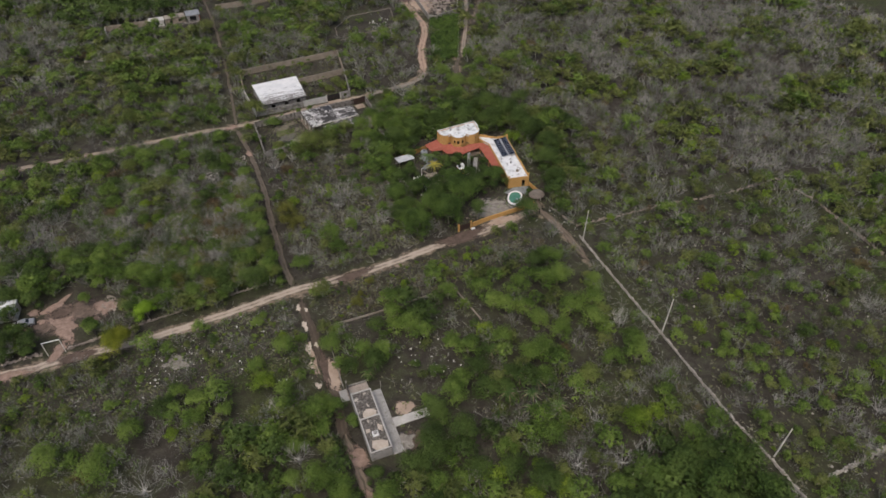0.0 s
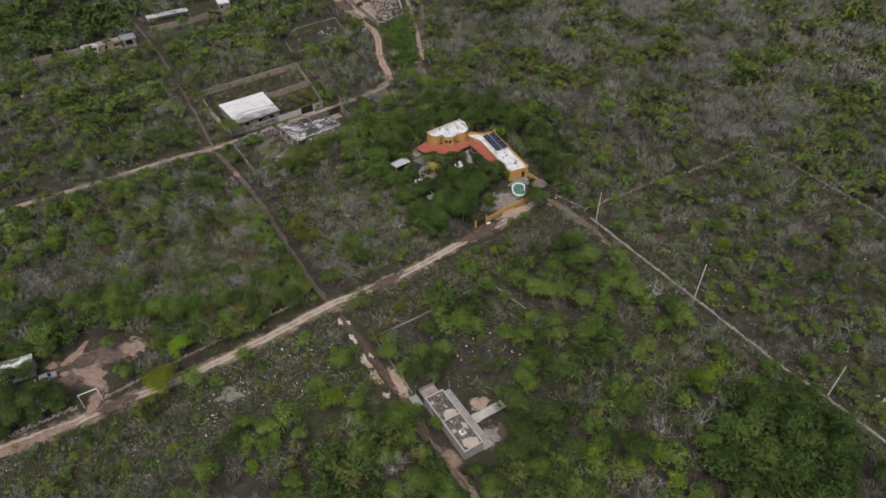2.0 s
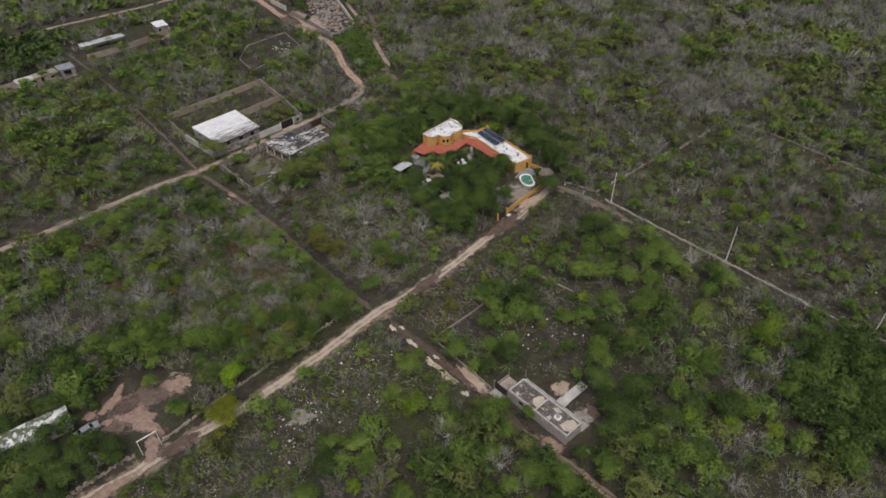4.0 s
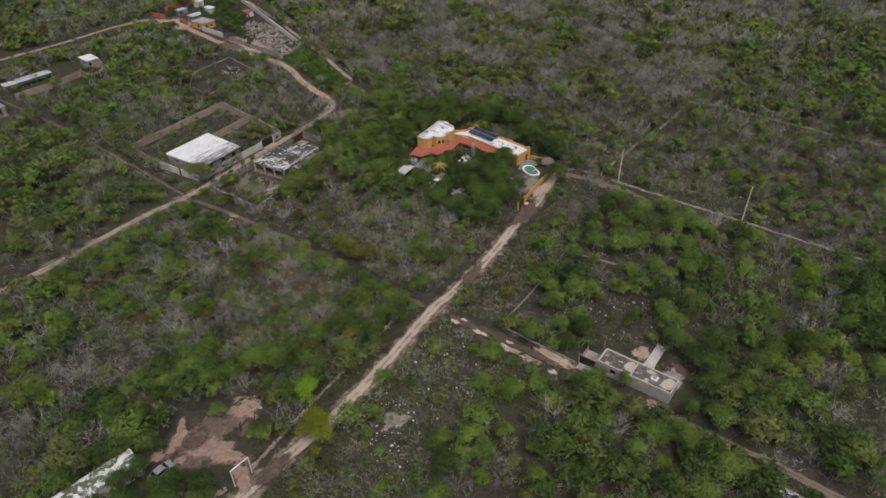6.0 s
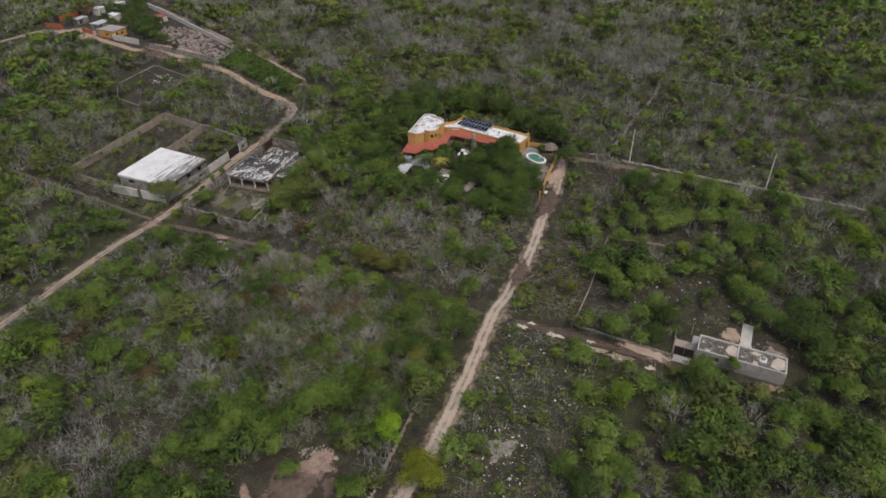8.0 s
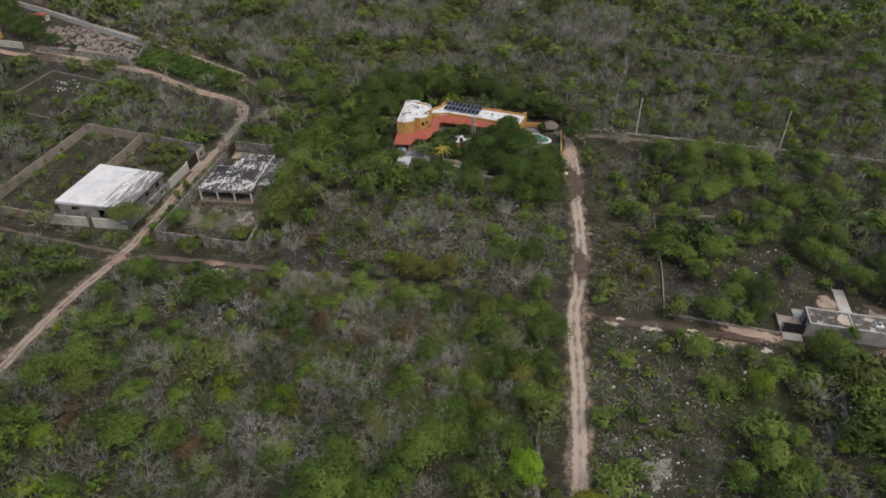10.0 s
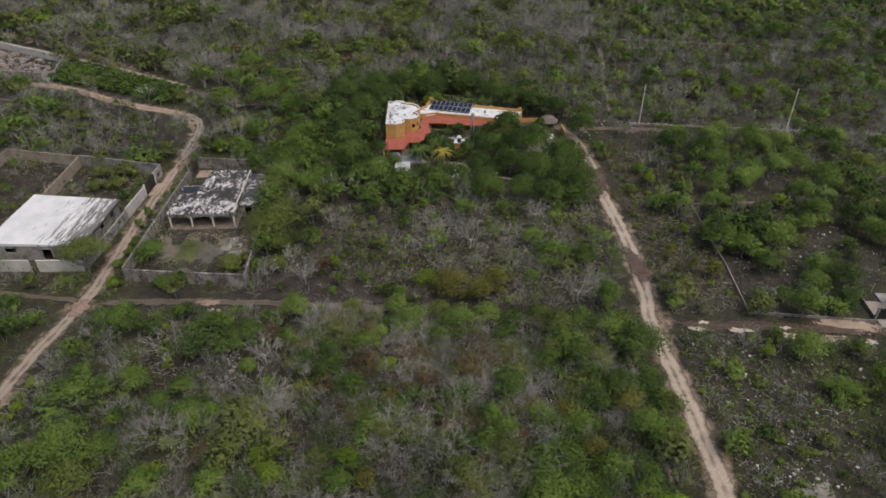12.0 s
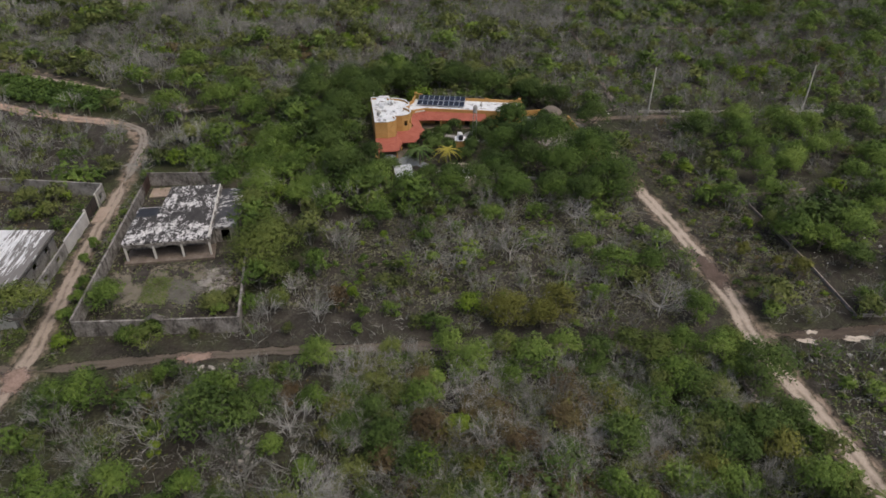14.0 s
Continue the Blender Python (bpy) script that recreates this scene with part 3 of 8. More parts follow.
# stretches of the plan with their greenness and bareness
YARDS = [
    ([(-57, 184), (-24.5, 199.5), (-31, 235), (-68, 218)], 0.43, 0.16),
    ([(-24, 203), (-7, 260), (0, 256), (-1, 214), (-8, 206)], 0.44, 0.0),
    ([(20, 168), (60, 142), (110, 140), (300, 140), (135, 330), (40, 390), (36, 280)], 0.36, 0.0),
    ([(40, 120), (98, 137), (109, 100), (150, 30), (62, 30), (47, 82)], 0.53, 0.04),
    ([(-35, 104), (-2, 116), (-14, 160), (-46, 158)], 0.40, 0.0),
    ([(-27, 101), (-14, 105.5), (20, 118.5), (28, 119), (20, 110), (5, 101), (-24, 89)], 0.44, 0.0),
    ([(-26, 90), (0, 98), (10, 90), (-4, 66), (-14, 66)], 0.56, 0.0),
    ([(-80, 82), (-36, 97), (-30, 84), (-60, 66), (-90, 70)], 0.36, 0.05),
    ([(-54, 177), (-20, 193), (-15, 177), (-48, 160)], 0.44, 0.22),
    ([(0, 122), (28, 128), (26, 138), (20, 143), (-10, 160), (-12, 148)], 0.5, 0.30),
    ([(-36, 250), (-12, 283), (0, 262), (-20, 238)], 0.47, 0.12),
    ([(6, 262), (20, 276), (30, 365), (-22, 365)], 0.45, 0.32),
]
ground = ground_sheet()


def track(name, pts, width, material, z, label, fray=0.28, seed=1):
    """A dirt track as a strip with frayed edges."""
    rnd = random.Random(seed)
    line = smooth_line(pts, 0.9)
    bm = bmesh.new()
    uvl = bm.loops.layers.uv.new("UVMap")
    cols, rows, run, last = 7, [], 0.0, None
    wob = 0.0
    for i, p in enumerate(line):
        d = (line[min(i + 1, len(line) - 1)] - line[max(i - 1, 0)]).normalized()
        nrm = Vector((-d.y, d.x))
        wob = 0.85 * wob + rnd.uniform(-0.12, 0.12)
        row = []
        for k in range(cols):
            u = k / (cols - 1)
            s = (u - 0.5) * width
            if k in (0, cols - 1):
                s += rnd.uniform(-fray, fray) * 1.6
            q = p + nrm * (s + wob)
            zz = z + (-0.01 if k in (0, cols - 1) else 0.0) - (0.015 if k in (2, 4) else 0.0)
            end = max(0.0, 1 - min(i, len(line) - 1 - i) / 4)
            row.append((bm.verts.new((q.x, q.y, zz)), u + (round(u) - u) * end, run))
        run += 0 if last is None else (p - last).length
        last = p
        rows.append(row)
    for r, s in zip(rows, rows[1:]):
        for k in range(cols - 1):
            f = bm.faces.new((r[k][0], r[k + 1][0], s[k + 1][0], s[k][0]))
            f.smooth = True
            for lp, (v, u, w) in zip(f.loops, (r[k], r[k + 1], s[k + 1], s[k])):
                lp[uvl].uv = (u, w)
    bmesh.ops.recalc_face_normals(bm, faces=bm.faces)
    if bm.faces[0:1] and bm.faces[:][0].normal.z < 0:
        bmesh.ops.reverse_faces(bm, faces=bm.faces)
    return tagged(part(name, bm, material), label, "track", "", "structure")


track("road_main", ROAD_A, 3.05, TRACK, 0.040, "pale sandy dirt road with two wheel ruts", seed=2)
track("road_north", ROAD_B[:8], 2.7, TRACK_WORN, 0.034, "pale dirt road with worn wheel ruts", 0.35, seed=3)
track("road_bend", ROAD_B[7:12], 2.5, TRACK_GREY, 0.032, "grey worn bend of the dirt road", 0.4, seed=16)
track("road_west", ROAD_B[11:], 2.9, TRACK_WORN, 0.034, "pale dirt road past the far yard", 0.35, seed=17)
track("road_cross", ROAD_C[:5], 2.3, TRACK_FAINT, 0.028, "brown overgrown cross track between the plots", 0.6, seed=4)
track("road_back", ROAD_C[4:], 1.5, TRACK_FAINT, 0.026, "faint brown track behind the storehouse", 0.5, seed=14)
track("road_south", ROAD_D[:6], 2.8, TRACK_DARK, 0.024, "rutted brown track with dark soil", 0.4, seed=5)
track("road_foot", ROAD_D[4:], 2.4, TRACK_FOOT, 0.030, "worn pinkish track south of the concrete house", 0.4, seed=15)
track("road_end", PATH_E, 2.6, TRACK_DIM, 0.020, "grassy end of the dirt road beside the stone wall", 0.5, seed=6)
track("road_far", PATH_F, 2.2, TRACK_FAINT, 0.020, "narrow brown track along the field", 0.5, seed=7)
track("road_lane", [(1.5, 214), (0.8, 231.8), (2.9, 258.5), (-2.8, 282.2), (-7.4, 301.3), (-11.7, 332.1), (-16, 350)], 3.8, TRACK_PINK, 0.046, "pinkish dirt road between the plots", 0.4, seed=9)
track("road_side", [(16.4, 226), (19.6, 250), (22.0, 272), (25.6, 313), (28.4, 362)], 2.4, TRACK_WORN, 0.03, "narrow brown lane beside the far yard", 0.4, seed=10)
track("road_yard", PATH_G, 3.2, TRACK_DIM, 0.016, "worn brown path beside the house", 0.4, seed=8)


def patch(name, cx, cy, rx, ry, turn, material, z, label, seed=0, rough=0.2, n=48):
    """A thin layer of soil or sand whose rim frays out over the ground."""
    rnd = random.Random(seed * 7 + 1)
    bm = bmesh.new()
    uvl = bm.loops.layers.uv.new("UVMap")
    ph = [rnd.uniform(0, math.tau) for _ in range(5)]
    ca, sa = math.cos(radians(turn)), math.sin(radians(turn))
    fs = (0.3, 0.6, 0.8, 1.0)
    rings = [[] for _ in fs]
    for k in range(n):
        a = k * math.tau / n
        r = 1.28 * (1 + rough * (0.5 * math.sin(2 * a + ph[0]) + 0.4 * math.sin(3 * a + ph[1]) + 0.35 * math.sin(5 * a + ph[2])))
        for lst, f in zip(rings, fs):
            x, y = rx * r * f * math.cos(a), ry * r * f * math.sin(a)
            lst.append(bm.verts.new((cx + x * ca - y * sa, cy + x * sa + y * ca, z - 0.012 * f)))
    c = bm.verts.new((cx, cy, z))

    def face(vs, us):
        f = bm.faces.new(vs)
        for lp, u in zip(f.loops, us):
            lp[uvl].uv = (u, 0)

    for k in range(n):
        j = (k + 1) % n
        face((c, rings[0][k], rings[0][j]), (0, fs[0], fs[0]))
        for i in range(len(fs) - 1):
            face((rings[i][k], rings[i + 1][k], rings[i + 1][j], rings[i][j]), (fs[i], fs[i + 1], fs[i + 1], fs[i]))
    return tagged(part(name, bm, material), label, "soil", "", "structure")


patch("soil_dark", 6.4, 117.3, 6.2, 2.5, 24, MUD, 0.052, "dark red-brown damp soil across the road", 1)
patch("soil_dark", -20.5, 104.9, 5.0, 1.3, 20, MUD, 0.052, "dark damp soil across the road", 2)
patch("soil_dark", -77.0, 83.8, 4.2, 1.6, 15, MUD, 0.052, "dark red-brown soil beside the platform", 3)
patch("sand", 18.0, 123.6, 5.2, 1.8, 20, SAND_THIN, 0.056, "pale sand in front of the ochre wall", 4)
patch("sand", -23.4, 75.4, 1.5, 4.8, 14, SAND_THIN, 0.05, "pale sand heap spread beside the track", 5)
patch("sand", -27.6, 79.5, 0.6, 4.6, 19, SAND_THIN, 0.046, "pale limestone crust along the track", 6, 0.5)
for k, (x, y, rx, ry) in enumerate([(-32.4, 94.8, 0.6, 0.9), (-30.5, 94.2, 0.5, 0.6), (-30.3, 89.2, 0.6, 1.4), (-28.8, 82.4, 0.6, 2.0), (-27.8, 78.6, 0.55, 1.6), (-27.4, 83.6, 0.4, 0.7), (-26.0, 72.6, 0.5, 1.0)]):
    patch("limestone_crust", x, y, rx, ry, 18, CRUST, 0.048, "pale limestone crust beside the rutted track", 50 + k, 0.5, 24)
patch("soil_stony", -56.0, 80.6, 2.6, 1.9, 20, STONY, 0.02, "pale stony ground of the verge", 60, 0.5)
patch("sand", -92.0, 78.6, 7.0, 1.5, 17, SAND_PINK, 0.05, "brown-pink worn road sand", 61, 0.3)
patch("soil_yard", -43.0, 173.6, 5.0, 7.6, 24, SOIL_YARD, 0.012, "trodden grey-brown soil of the old yard", 65, 0.25)
patch("soil_stony", -40.6, 167.6, 3.0, 2.6, 30, STONY, 0.03, "stony pale rubble ground of the old yard", 66, 0.4)
patch("soil_dark", -43.6, 171.0, 3.4, 2.6, 30, SOIL_GREY, 0.022, "bare brown soil of the old yard", 62, 0.4)
patch("soil_dark", -39.5, 167.0, 2.6, 2.2, 30, SAND_DARK, 0.024, "bare brown soil of the old yard", 63, 0.4)
patch("sand", -17.4, 56.0, 1.5, 2.6, 20, SAND_PINK, 0.046, "pale worn sand beside the concrete building", 10)
patch("sand", -15.2, 47.6, 0.7, 2.0, 17, SAND_PINK, 0.046, "pale sand on the track", 11, 0.5)
patch("soil_dark", -24.9, 76.8, 0.9, 6.0, 17, MUD, 0.050, "dark rut of damp soil", 12, 0.4)
patch("soil_broken", -83.4, 96.4, 7.6, 4.8, 12, SAND_DARK, 0.016, "broken pink-brown soil of the clearing", 40, 0.4)
patch("sand", -82.9, 92.6, 4.3, 2.6, -40, SAND_PINK, 0.034, "cleared pinkish sand in the clearing", 13, 0.5)
patch("sand", -87.6, 99.4, 3.2, 1.4, 62, SAND_PINK, 0.030, "pinkish sand heap in the clearing", 14, 0.5)
patch("sand", -91.4, 97.6, 1.4, 1.0, 20, SAND_PINK, 0.030, "pinkish sand heap in the clearing", 15)
patch("sand", -88.6, 94.6, 1.1, 0.9, 20, SAND_PINK, 0.034, "pinkish sand heap in the clearing", 28)
patch("soil_stony", -76.0, 98.6, 2.4, 2.6, 20, SAND_PINK, 0.032, "broken pinkish soil with stones in the clearing", 29, 0.4)
patch("soil_dark", -85.2, 97.2, 2.5, 1.7, 10, MUD, 0.044, "dark damp soil in the clearing", 16)
patch("soil_dark", -77.2, 94.4, 1.8, 1.2, 40, MUD, 0.038, "dark damp soil in the clearing", 27)
patch("sand", -81.6, 85.6, 1.3, 3.2, -12, SAND_PINK, 0.062, "pale sand ramp from the gateway to the road", 17)
patch("sand", -60.5, 300.5, 5.0, 4.0, 20, SAND_THIN, 0.03, "pale worn yard before the white house", 37)
patch("sand", 2.0, 290, 5, 17, 14, SAND_THIN, 0.05, "pinkish sand of the far yard", 18)
patch("soil_dark", -5.5, 295, 3.5, 7, 14, MUD, 0.062, "dark soil of the far yard", 19)
patch("sand", -15, 345, 7, 12, 10, SAND_THIN, 0.05, "pale sand of the far yard", 20)
patch("patio_stones", 15.5, 129.0, 5.4, 4.6, 30, STONY, 0.06, "tan stony ground between house and pool", 21)
patch("soil_ash", -40.4, 173.4, 1.9, 0.9, 80, ASH, 0.045, "dark ash on the yard of the old house", 23)
patch("soil_ash", -42.0, 178.2, 2.3, 1.3, 30, ASH, 0.045, "dark ash on the yard of the old house", 24)
patch("soil_ash", -43.2, 175.6, 1.3, 0.8, 20, ASH, 0.045, "dark ash on the yard of the old house", 34)
patch("sand", -62.5, 178.5, 2.0, 1.4, 20, SAND_PINK, 0.042, "pale worn junction of two tracks", 25)
patch("sand", -54.2, 162.0, 0.8, 2.2, 25, SAND_PINK, 0.04, "pale worn strip of the cross track", 26)


# ---- plants ----
def leaf_cloud(rng, centres, radii, per, size, up=0.5, flat=0.8, slim_by=0.42):
    """Leaf sprays as small slim blades through the volume of the clumps: an array of triangles."""
    n = len(centres) * per
    c = np.repeat(centres, per, 0)
    r = np.repeat(radii, per)[:, None]
    d = rng.normal(size=(n, 3))
    d /= np.linalg.norm(d, axis=1, keepdims=True)
    p = c + d * r * rng.uniform(0.05, 1.0, (n, 1)) ** 0.55 * np.array([1, 1, flat])
    nrm = d * 0.45 + rng.normal(size=(n, 3)) * 0.5 + np.array([0, 0, up + 0.2])
    nrm /= np.linalg.norm(nrm, axis=1, keepdims=True)
    a = np.cross(nrm, rng.normal(size=(n, 3)))
    a /= np.linalg.norm(a, axis=1, keepdims=True)
    b = np.cross(nrm, a)
    s = size * rng.uniform(0.6, 1.35, (n, 1))
    return np.stack([p + a * s * slim_by - b * s * 0.5, p + b * s * 0.85, p - a * s * slim_by - b * s * 0.4], 1)


def crown_form(rng, r, h0, h1, n, size, lobes=0):
    """A crown of several rounded lobes, each a shell of small sprays over a looser core: triangles and their soft normals."""
    k = lobes or int(6 + 2.4 * r)
    ang = np.arange(k) * 2.39996 + rng.uniform(-0.5, 0.5, k)
    rad = np.sqrt((np.arange(k) + 0.35) / k) * rng.uniform(0.8, 1.12, k)
    lob = 1 + 0.16 * np.sin(ang * 2 + rng.uniform(0, 6)) + 0.12 * np.sin(ang * 3 + rng.uniform(0, 6))
    dome = np.sqrt(np.clip(1 - 0.85 * rad ** 2, 0.06, 1))
    rl = r * rng.uniform(0.30, 0.56, k) * (1.1 - 0.3 * rad)
    c = np.stack([rad * lob * r * 0.72 * np.cos(ang), rad * lob * r * 0.72 * np.sin(ang), h0 + (h1 - h0) * dome * rng.uniform(0.84, 1.0, k) - rl * 0.6], -1)

    def shell(m, lo, hi, s):
        i = rng.choice(k, m, p=rl ** 2 / np.sum(rl ** 2))
        d = rng.normal(size=(m, 3))
        d /= np.linalg.norm(d, axis=1, keepdims=True)
        d[:, 2] = np.where(rng.uniform(size=m) < 0.6, np.abs(d[:, 2]), d[:, 2])
        p = c[i] + d * rl[i][:, None] * rng.uniform(lo, hi, (m, 1)) * np.array([1, 1, 0.8])
        p[:, 2] = np.maximum(p[:, 2], 0.1)
        g = d * 0.55 + rng.normal(size=(m, 3)) * 0.5 + np.array([0, 0, 0.45])
        g /= np.linalg.norm(g, axis=1, keepdims=True)
        a = np.cross(g, rng.normal(size=(m, 3)))
        a /= np.linalg.norm(a, axis=1, keepdims=True)
        b = np.cross(g, a)
        w = s * rng.uniform(0.6, 1.35, (m, 1))
        nr = d * 0.8 + g * 0.3 + np.array([0, 0, 0.22]) + (p / np.array([r, r, h1])) * 0.35
        return np.stack([p + a * w * 0.33 - b * w * 0.55, p + b * w * 1.05, p - a * w * 0.33 - b * w * 0.55], 1), nr / np.linalg.norm(nr, axis=1, keepdims=True)

    parts = [shell(n, 0.68, 1.05, size), shell(max(2, n // 5), 0.95, 1.34, size * 0.7), shell(max(3, n // 5), 0.1, 0.6, size * 1.7)]
    return np.concatenate([q[0] for q in parts]), np.concatenate([q[1] for q in parts])


def twig_form(rng, r, h, n, width=0.05):
    """A leafless bush: stems that fork into branches and fine twigs, as slim triangles."""
    k = 7 if n > 60 else 4
    ang = np.arange(k) * math.tau / k + rng.uniform(-0.5, 0.5, k)
    lean = rng.uniform(0.2, 0.6, k)
    fork = np.stack([r * lean * np.cos(ang), r * lean * np.sin(ang), h * rng.uniform(0.35, 0.6, k)], -1)
    base = np.stack([0.12 * r * np.cos(ang), 0.12 * r * np.sin(ang), np.full(k, 0.0)], -1)
    tris = [slim(rng, base, fork, width * 1.6)]
    m = max(k, min(5 * k, n // 5))
    src = rng.integers(0, k, m)
    a2 = ang[src] + rng.uniform(-0.9, 0.9, m)
    out = np.sqrt(rng.uniform(0.05, 1.0, m))
    tip = np.stack([r * out * np.cos(a2), r * out * np.sin(a2), h * np.sqrt(np.clip(1.08 - 0.8 * out ** 2, 0.1, 1.1)) * rng.uniform(0.8, 1.0, m)], -1)
    start = base[src] + (fork[src] - base[src]) * rng.uniform(0.6, 1.0, (m, 1))
    tris.append(slim(rng, start, tip, width * 1.15))
    q = n - k - m
    if q > 0:
        s2 = rng.integers(0, m, q)
        s = start[s2] + (tip[s2] - start[s2]) * rng.uniform(0.3, 1.0, (q, 1))
        d = (tip[s2] - start[s2])
        d /= np.linalg.norm(d, axis=1, keepdims=True) + 1e-9
        e = s + (d * 0.6 + rng.normal(size=(q, 3)) * np.array([0.55, 0.55, 0.35]) + np.array([0, 0, 0.15])) * r * rng.uniform(0.16, 0.34, (q, 1))
        tris.append(slim(rng, s, e, width * 0.75))
    return np.concatenate(tris)


def slim(rng, a, b, w):
    d = b - a
    o = np.cross(d, rng.normal(size=d.shape))
    o /= np.linalg.norm(o, axis=1, keepdims=True) + 1e-9
    return np.stack([a - o * w / 2, a + o * w / 2, b], 1)


def limbs_form(rng, r, h, n=6, w=0.16):
    """A tapered trunk that forks into limbs, three-sided."""
    out = []
    fork = np.array([0, 0, h * 0.38])

    def limb(a, b, wa, wb):
        d = b - a
        u = np.cross(d, [0.3, 0.9, 0.2])
        u /= np.linalg.norm(u)
        v = np.cross(d, u)
        v /= np.linalg.norm(v)
        ra = [a + wa * (u * math.cos(k * 2.0944) + v * math.sin(k * 2.0944)) for k in range(3)]
        rb = [b + wb * (u * math.cos(k * 2.0944) + v * math.sin(k * 2.0944)) for k in range(3)]
        for k in range(3):
            j = (k + 1) % 3
            out.extend([[ra[k], ra[j], rb[j]], [ra[k], rb[j], rb[k]]])

    limb(np.array([0, 0, -0.1]), fork, w, w * 0.75)
    for k in range(n):
        a = k * math.tau / n + rng.uniform(-0.4, 0.4)
        ro, f = r * rng.uniform(0.4, 0.75), rng.uniform(0.7, 1.0)
        e = np.array([ro * math.cos(a), ro * math.sin(a), h * 0.85 * f])
        mid = fork * 0.5 + e * 0.5 + np.array([0, 0, -0.12 * h])
        limb(fork, mid, w * 0.55, w * 0.35)
        limb(mid, e, w * 0.35, w * 0.1)
    return np.array(out)


def mesh_of(name, tris, materials, slots=None, normals=None):
    me = bpy.data.meshes.new(name)
    n = len(tris)
    me.vertices.add(n * 3), me.loops.add(n * 3), me.polygons.add(n)
    me.vertices.foreach_set("co", np.ascontiguousarray(tris, dtype=np.float32).ravel())
    me.loops.foreach_set("vertex_index", np.arange(n * 3, dtype=np.int32))
    me.polygons.foreach_set("loop_start", np.arange(0, n * 3, 3, dtype=np.int32))
    for m in materials:
        me.materials.append(m)
    if slots is not None:
        me.polygons.foreach_set("material_index", slots.astype(np.int32))
    me.update(calc_edges=True)
    if normals is not None:
        at = me.attributes.new("custom_normal", "FLOAT_VECTOR", "POINT")
        at.data.foreach_set("vector", np.repeat(normals, 3, 0).astype(np.float32).ravel())
    return me


# one form of a bush per kind and per closeness: (triangles, slot) with slot 0 leaves, 1 wood
def bush_form(seed, kind, fine):
    rng = np.random.default_rng(seed)
    total, size, sticks, w = {2: (1000, 0.215, 1.25, 0.028), 1: (245, 0.395, 0.42, 0.048), 0: (135, 0.49, 0.33, 0.064), 3: (33, 0.98, 0.19, 0.13)}[fine]

    def leaves(r, h0, h1, share):
        return crown_form(rng, r, h0, h1, int(total * share), size * (1 if share > 0.5 else 0.85), 0 if fine in (1, 2) else 7)

    if kind == "tree":
        lv, nl = leaves(2.5, 0.9, 4.4, 1.0)
        wd = limbs_form(rng, 2.3, 3.6, 6, 0.13)[: 78 if fine in (1, 2) else 24]
        wd = np.concatenate([wd, twig_form(rng, 2.4, 4.3, int(60 * sticks) + 9, w)])
    elif kind == "shrub":
        lv, nl = leaves(2.0, 0.2, 2.8, 0.75)
        wd = twig_form(rng, 2.1, 2.8, int(60 * sticks) + 9, w)
    elif kind == "thin":
        lv, nl = leaves(2.3, 0.6, 3.6, 0.32)
        wd = twig_form(rng, 2.5, 4.0, int(330 * sticks) + 9, w)
    else:
        lv, nl = leaves(2.0, 0.4, 2.8, 0.06)
        wd = twig_form(rng, 2.5, 4.1, int(560 * sticks) + 18, w)
    nw = np.cross(wd[:, 1] - wd[:, 0], wd[:, 2] - wd[:, 0])
    nw /= np.linalg.norm(nw, axis=1, keepdims=True) + 1e-12
    return np.concatenate([lv, wd]), np.concatenate([np.zeros(len(lv)), np.ones(len(wd))]), np.concatenate([nl, nw])


KINDS = ("tree", "shrub", "thin", "bare")
FORMS = {(k, f): [bush_form(i * 31 + f * 7 + KINDS.index(k) * 101, k, f) for i in range(6)] for k in KINDS for f in (0, 1, 2, 3)}
VIEW = [(-128, 98), (-108, 58), (-15, 12), (85, 14), (185, 20), (296, 140), (135, 318), (-55, 478), (-160, 382), (-212, 308)]
RNG = np.random.default_rng(11)


def drift(xs, ys, scale, seed):
    """Smooth chance between 0 and 1 over the plan."""
    return np.array([noise.noise(Vector((x * scale, y * scale, seed * 7.3))) for x, y in zip(xs, ys)]) * 0.9 + 0.5


def candidates(step, x0, y0, x1, y1):
    gx, gy = np.meshgrid(np.arange(x0, x1, step), np.arange(y0, y1, step))
    xs = gx.ravel() + RNG.uniform(-0.48, 0.48, gx.size) * step
    ys = gy.ravel() + RNG.uniform(-0.48, 0.48, gx.size) * step
    return xs, ys


LOT_MAIN = [(-13, 156), (-1, 163), (14, 168.5), (25.5, 163), (30.5, 143), (31.5, 131), (26, 124), (4, 117), (-4, 132)]
LOT_OLD = [(-56.5, 177), (-19, 195), (-13.5, 177), (-48.5, 158.5)]
LOT_STORE = [(-57, 184), (-24.5, 199.5), (-31, 235), (-68, 218)]
LOT_RUIN = [(-24, 74), (-13, 73), (-4, 64), (-6, 54), (-16, 51.5), (-21, 60)]
LOT_CLEAR = [(-97, 97), (-91, 103), (-82, 105), (-73, 104), (-71, 96), (-79.5, 84.5), (-86, 84)]
LOT_FAR = [(4, 262), (20, 276), (32, 372), (-24, 368), (-16, 300)]
LOT_CROP = [(4.5, 224), (14.5, 226), (19.5, 270), (6, 266)]
LOT_PLOT = [(-36, 244), (-36, 262), (-31, 275), (-10, 284), (-5, 260)]
FIELD_E = [(38, 119), (98, 137), (109, 100), (150, 20), (60, 20), (47, 82)]
FIELD_OPEN = [(-33, 106), (-3, 116), (-6, 140), (-22, 158), (-44, 160), (-38, 122)]
BLOCK_EAST = [(-64, 142), (-72, 106), (-62, 98), (-40, 104), (-43, 118), (-50, 142), (-55, 148)]
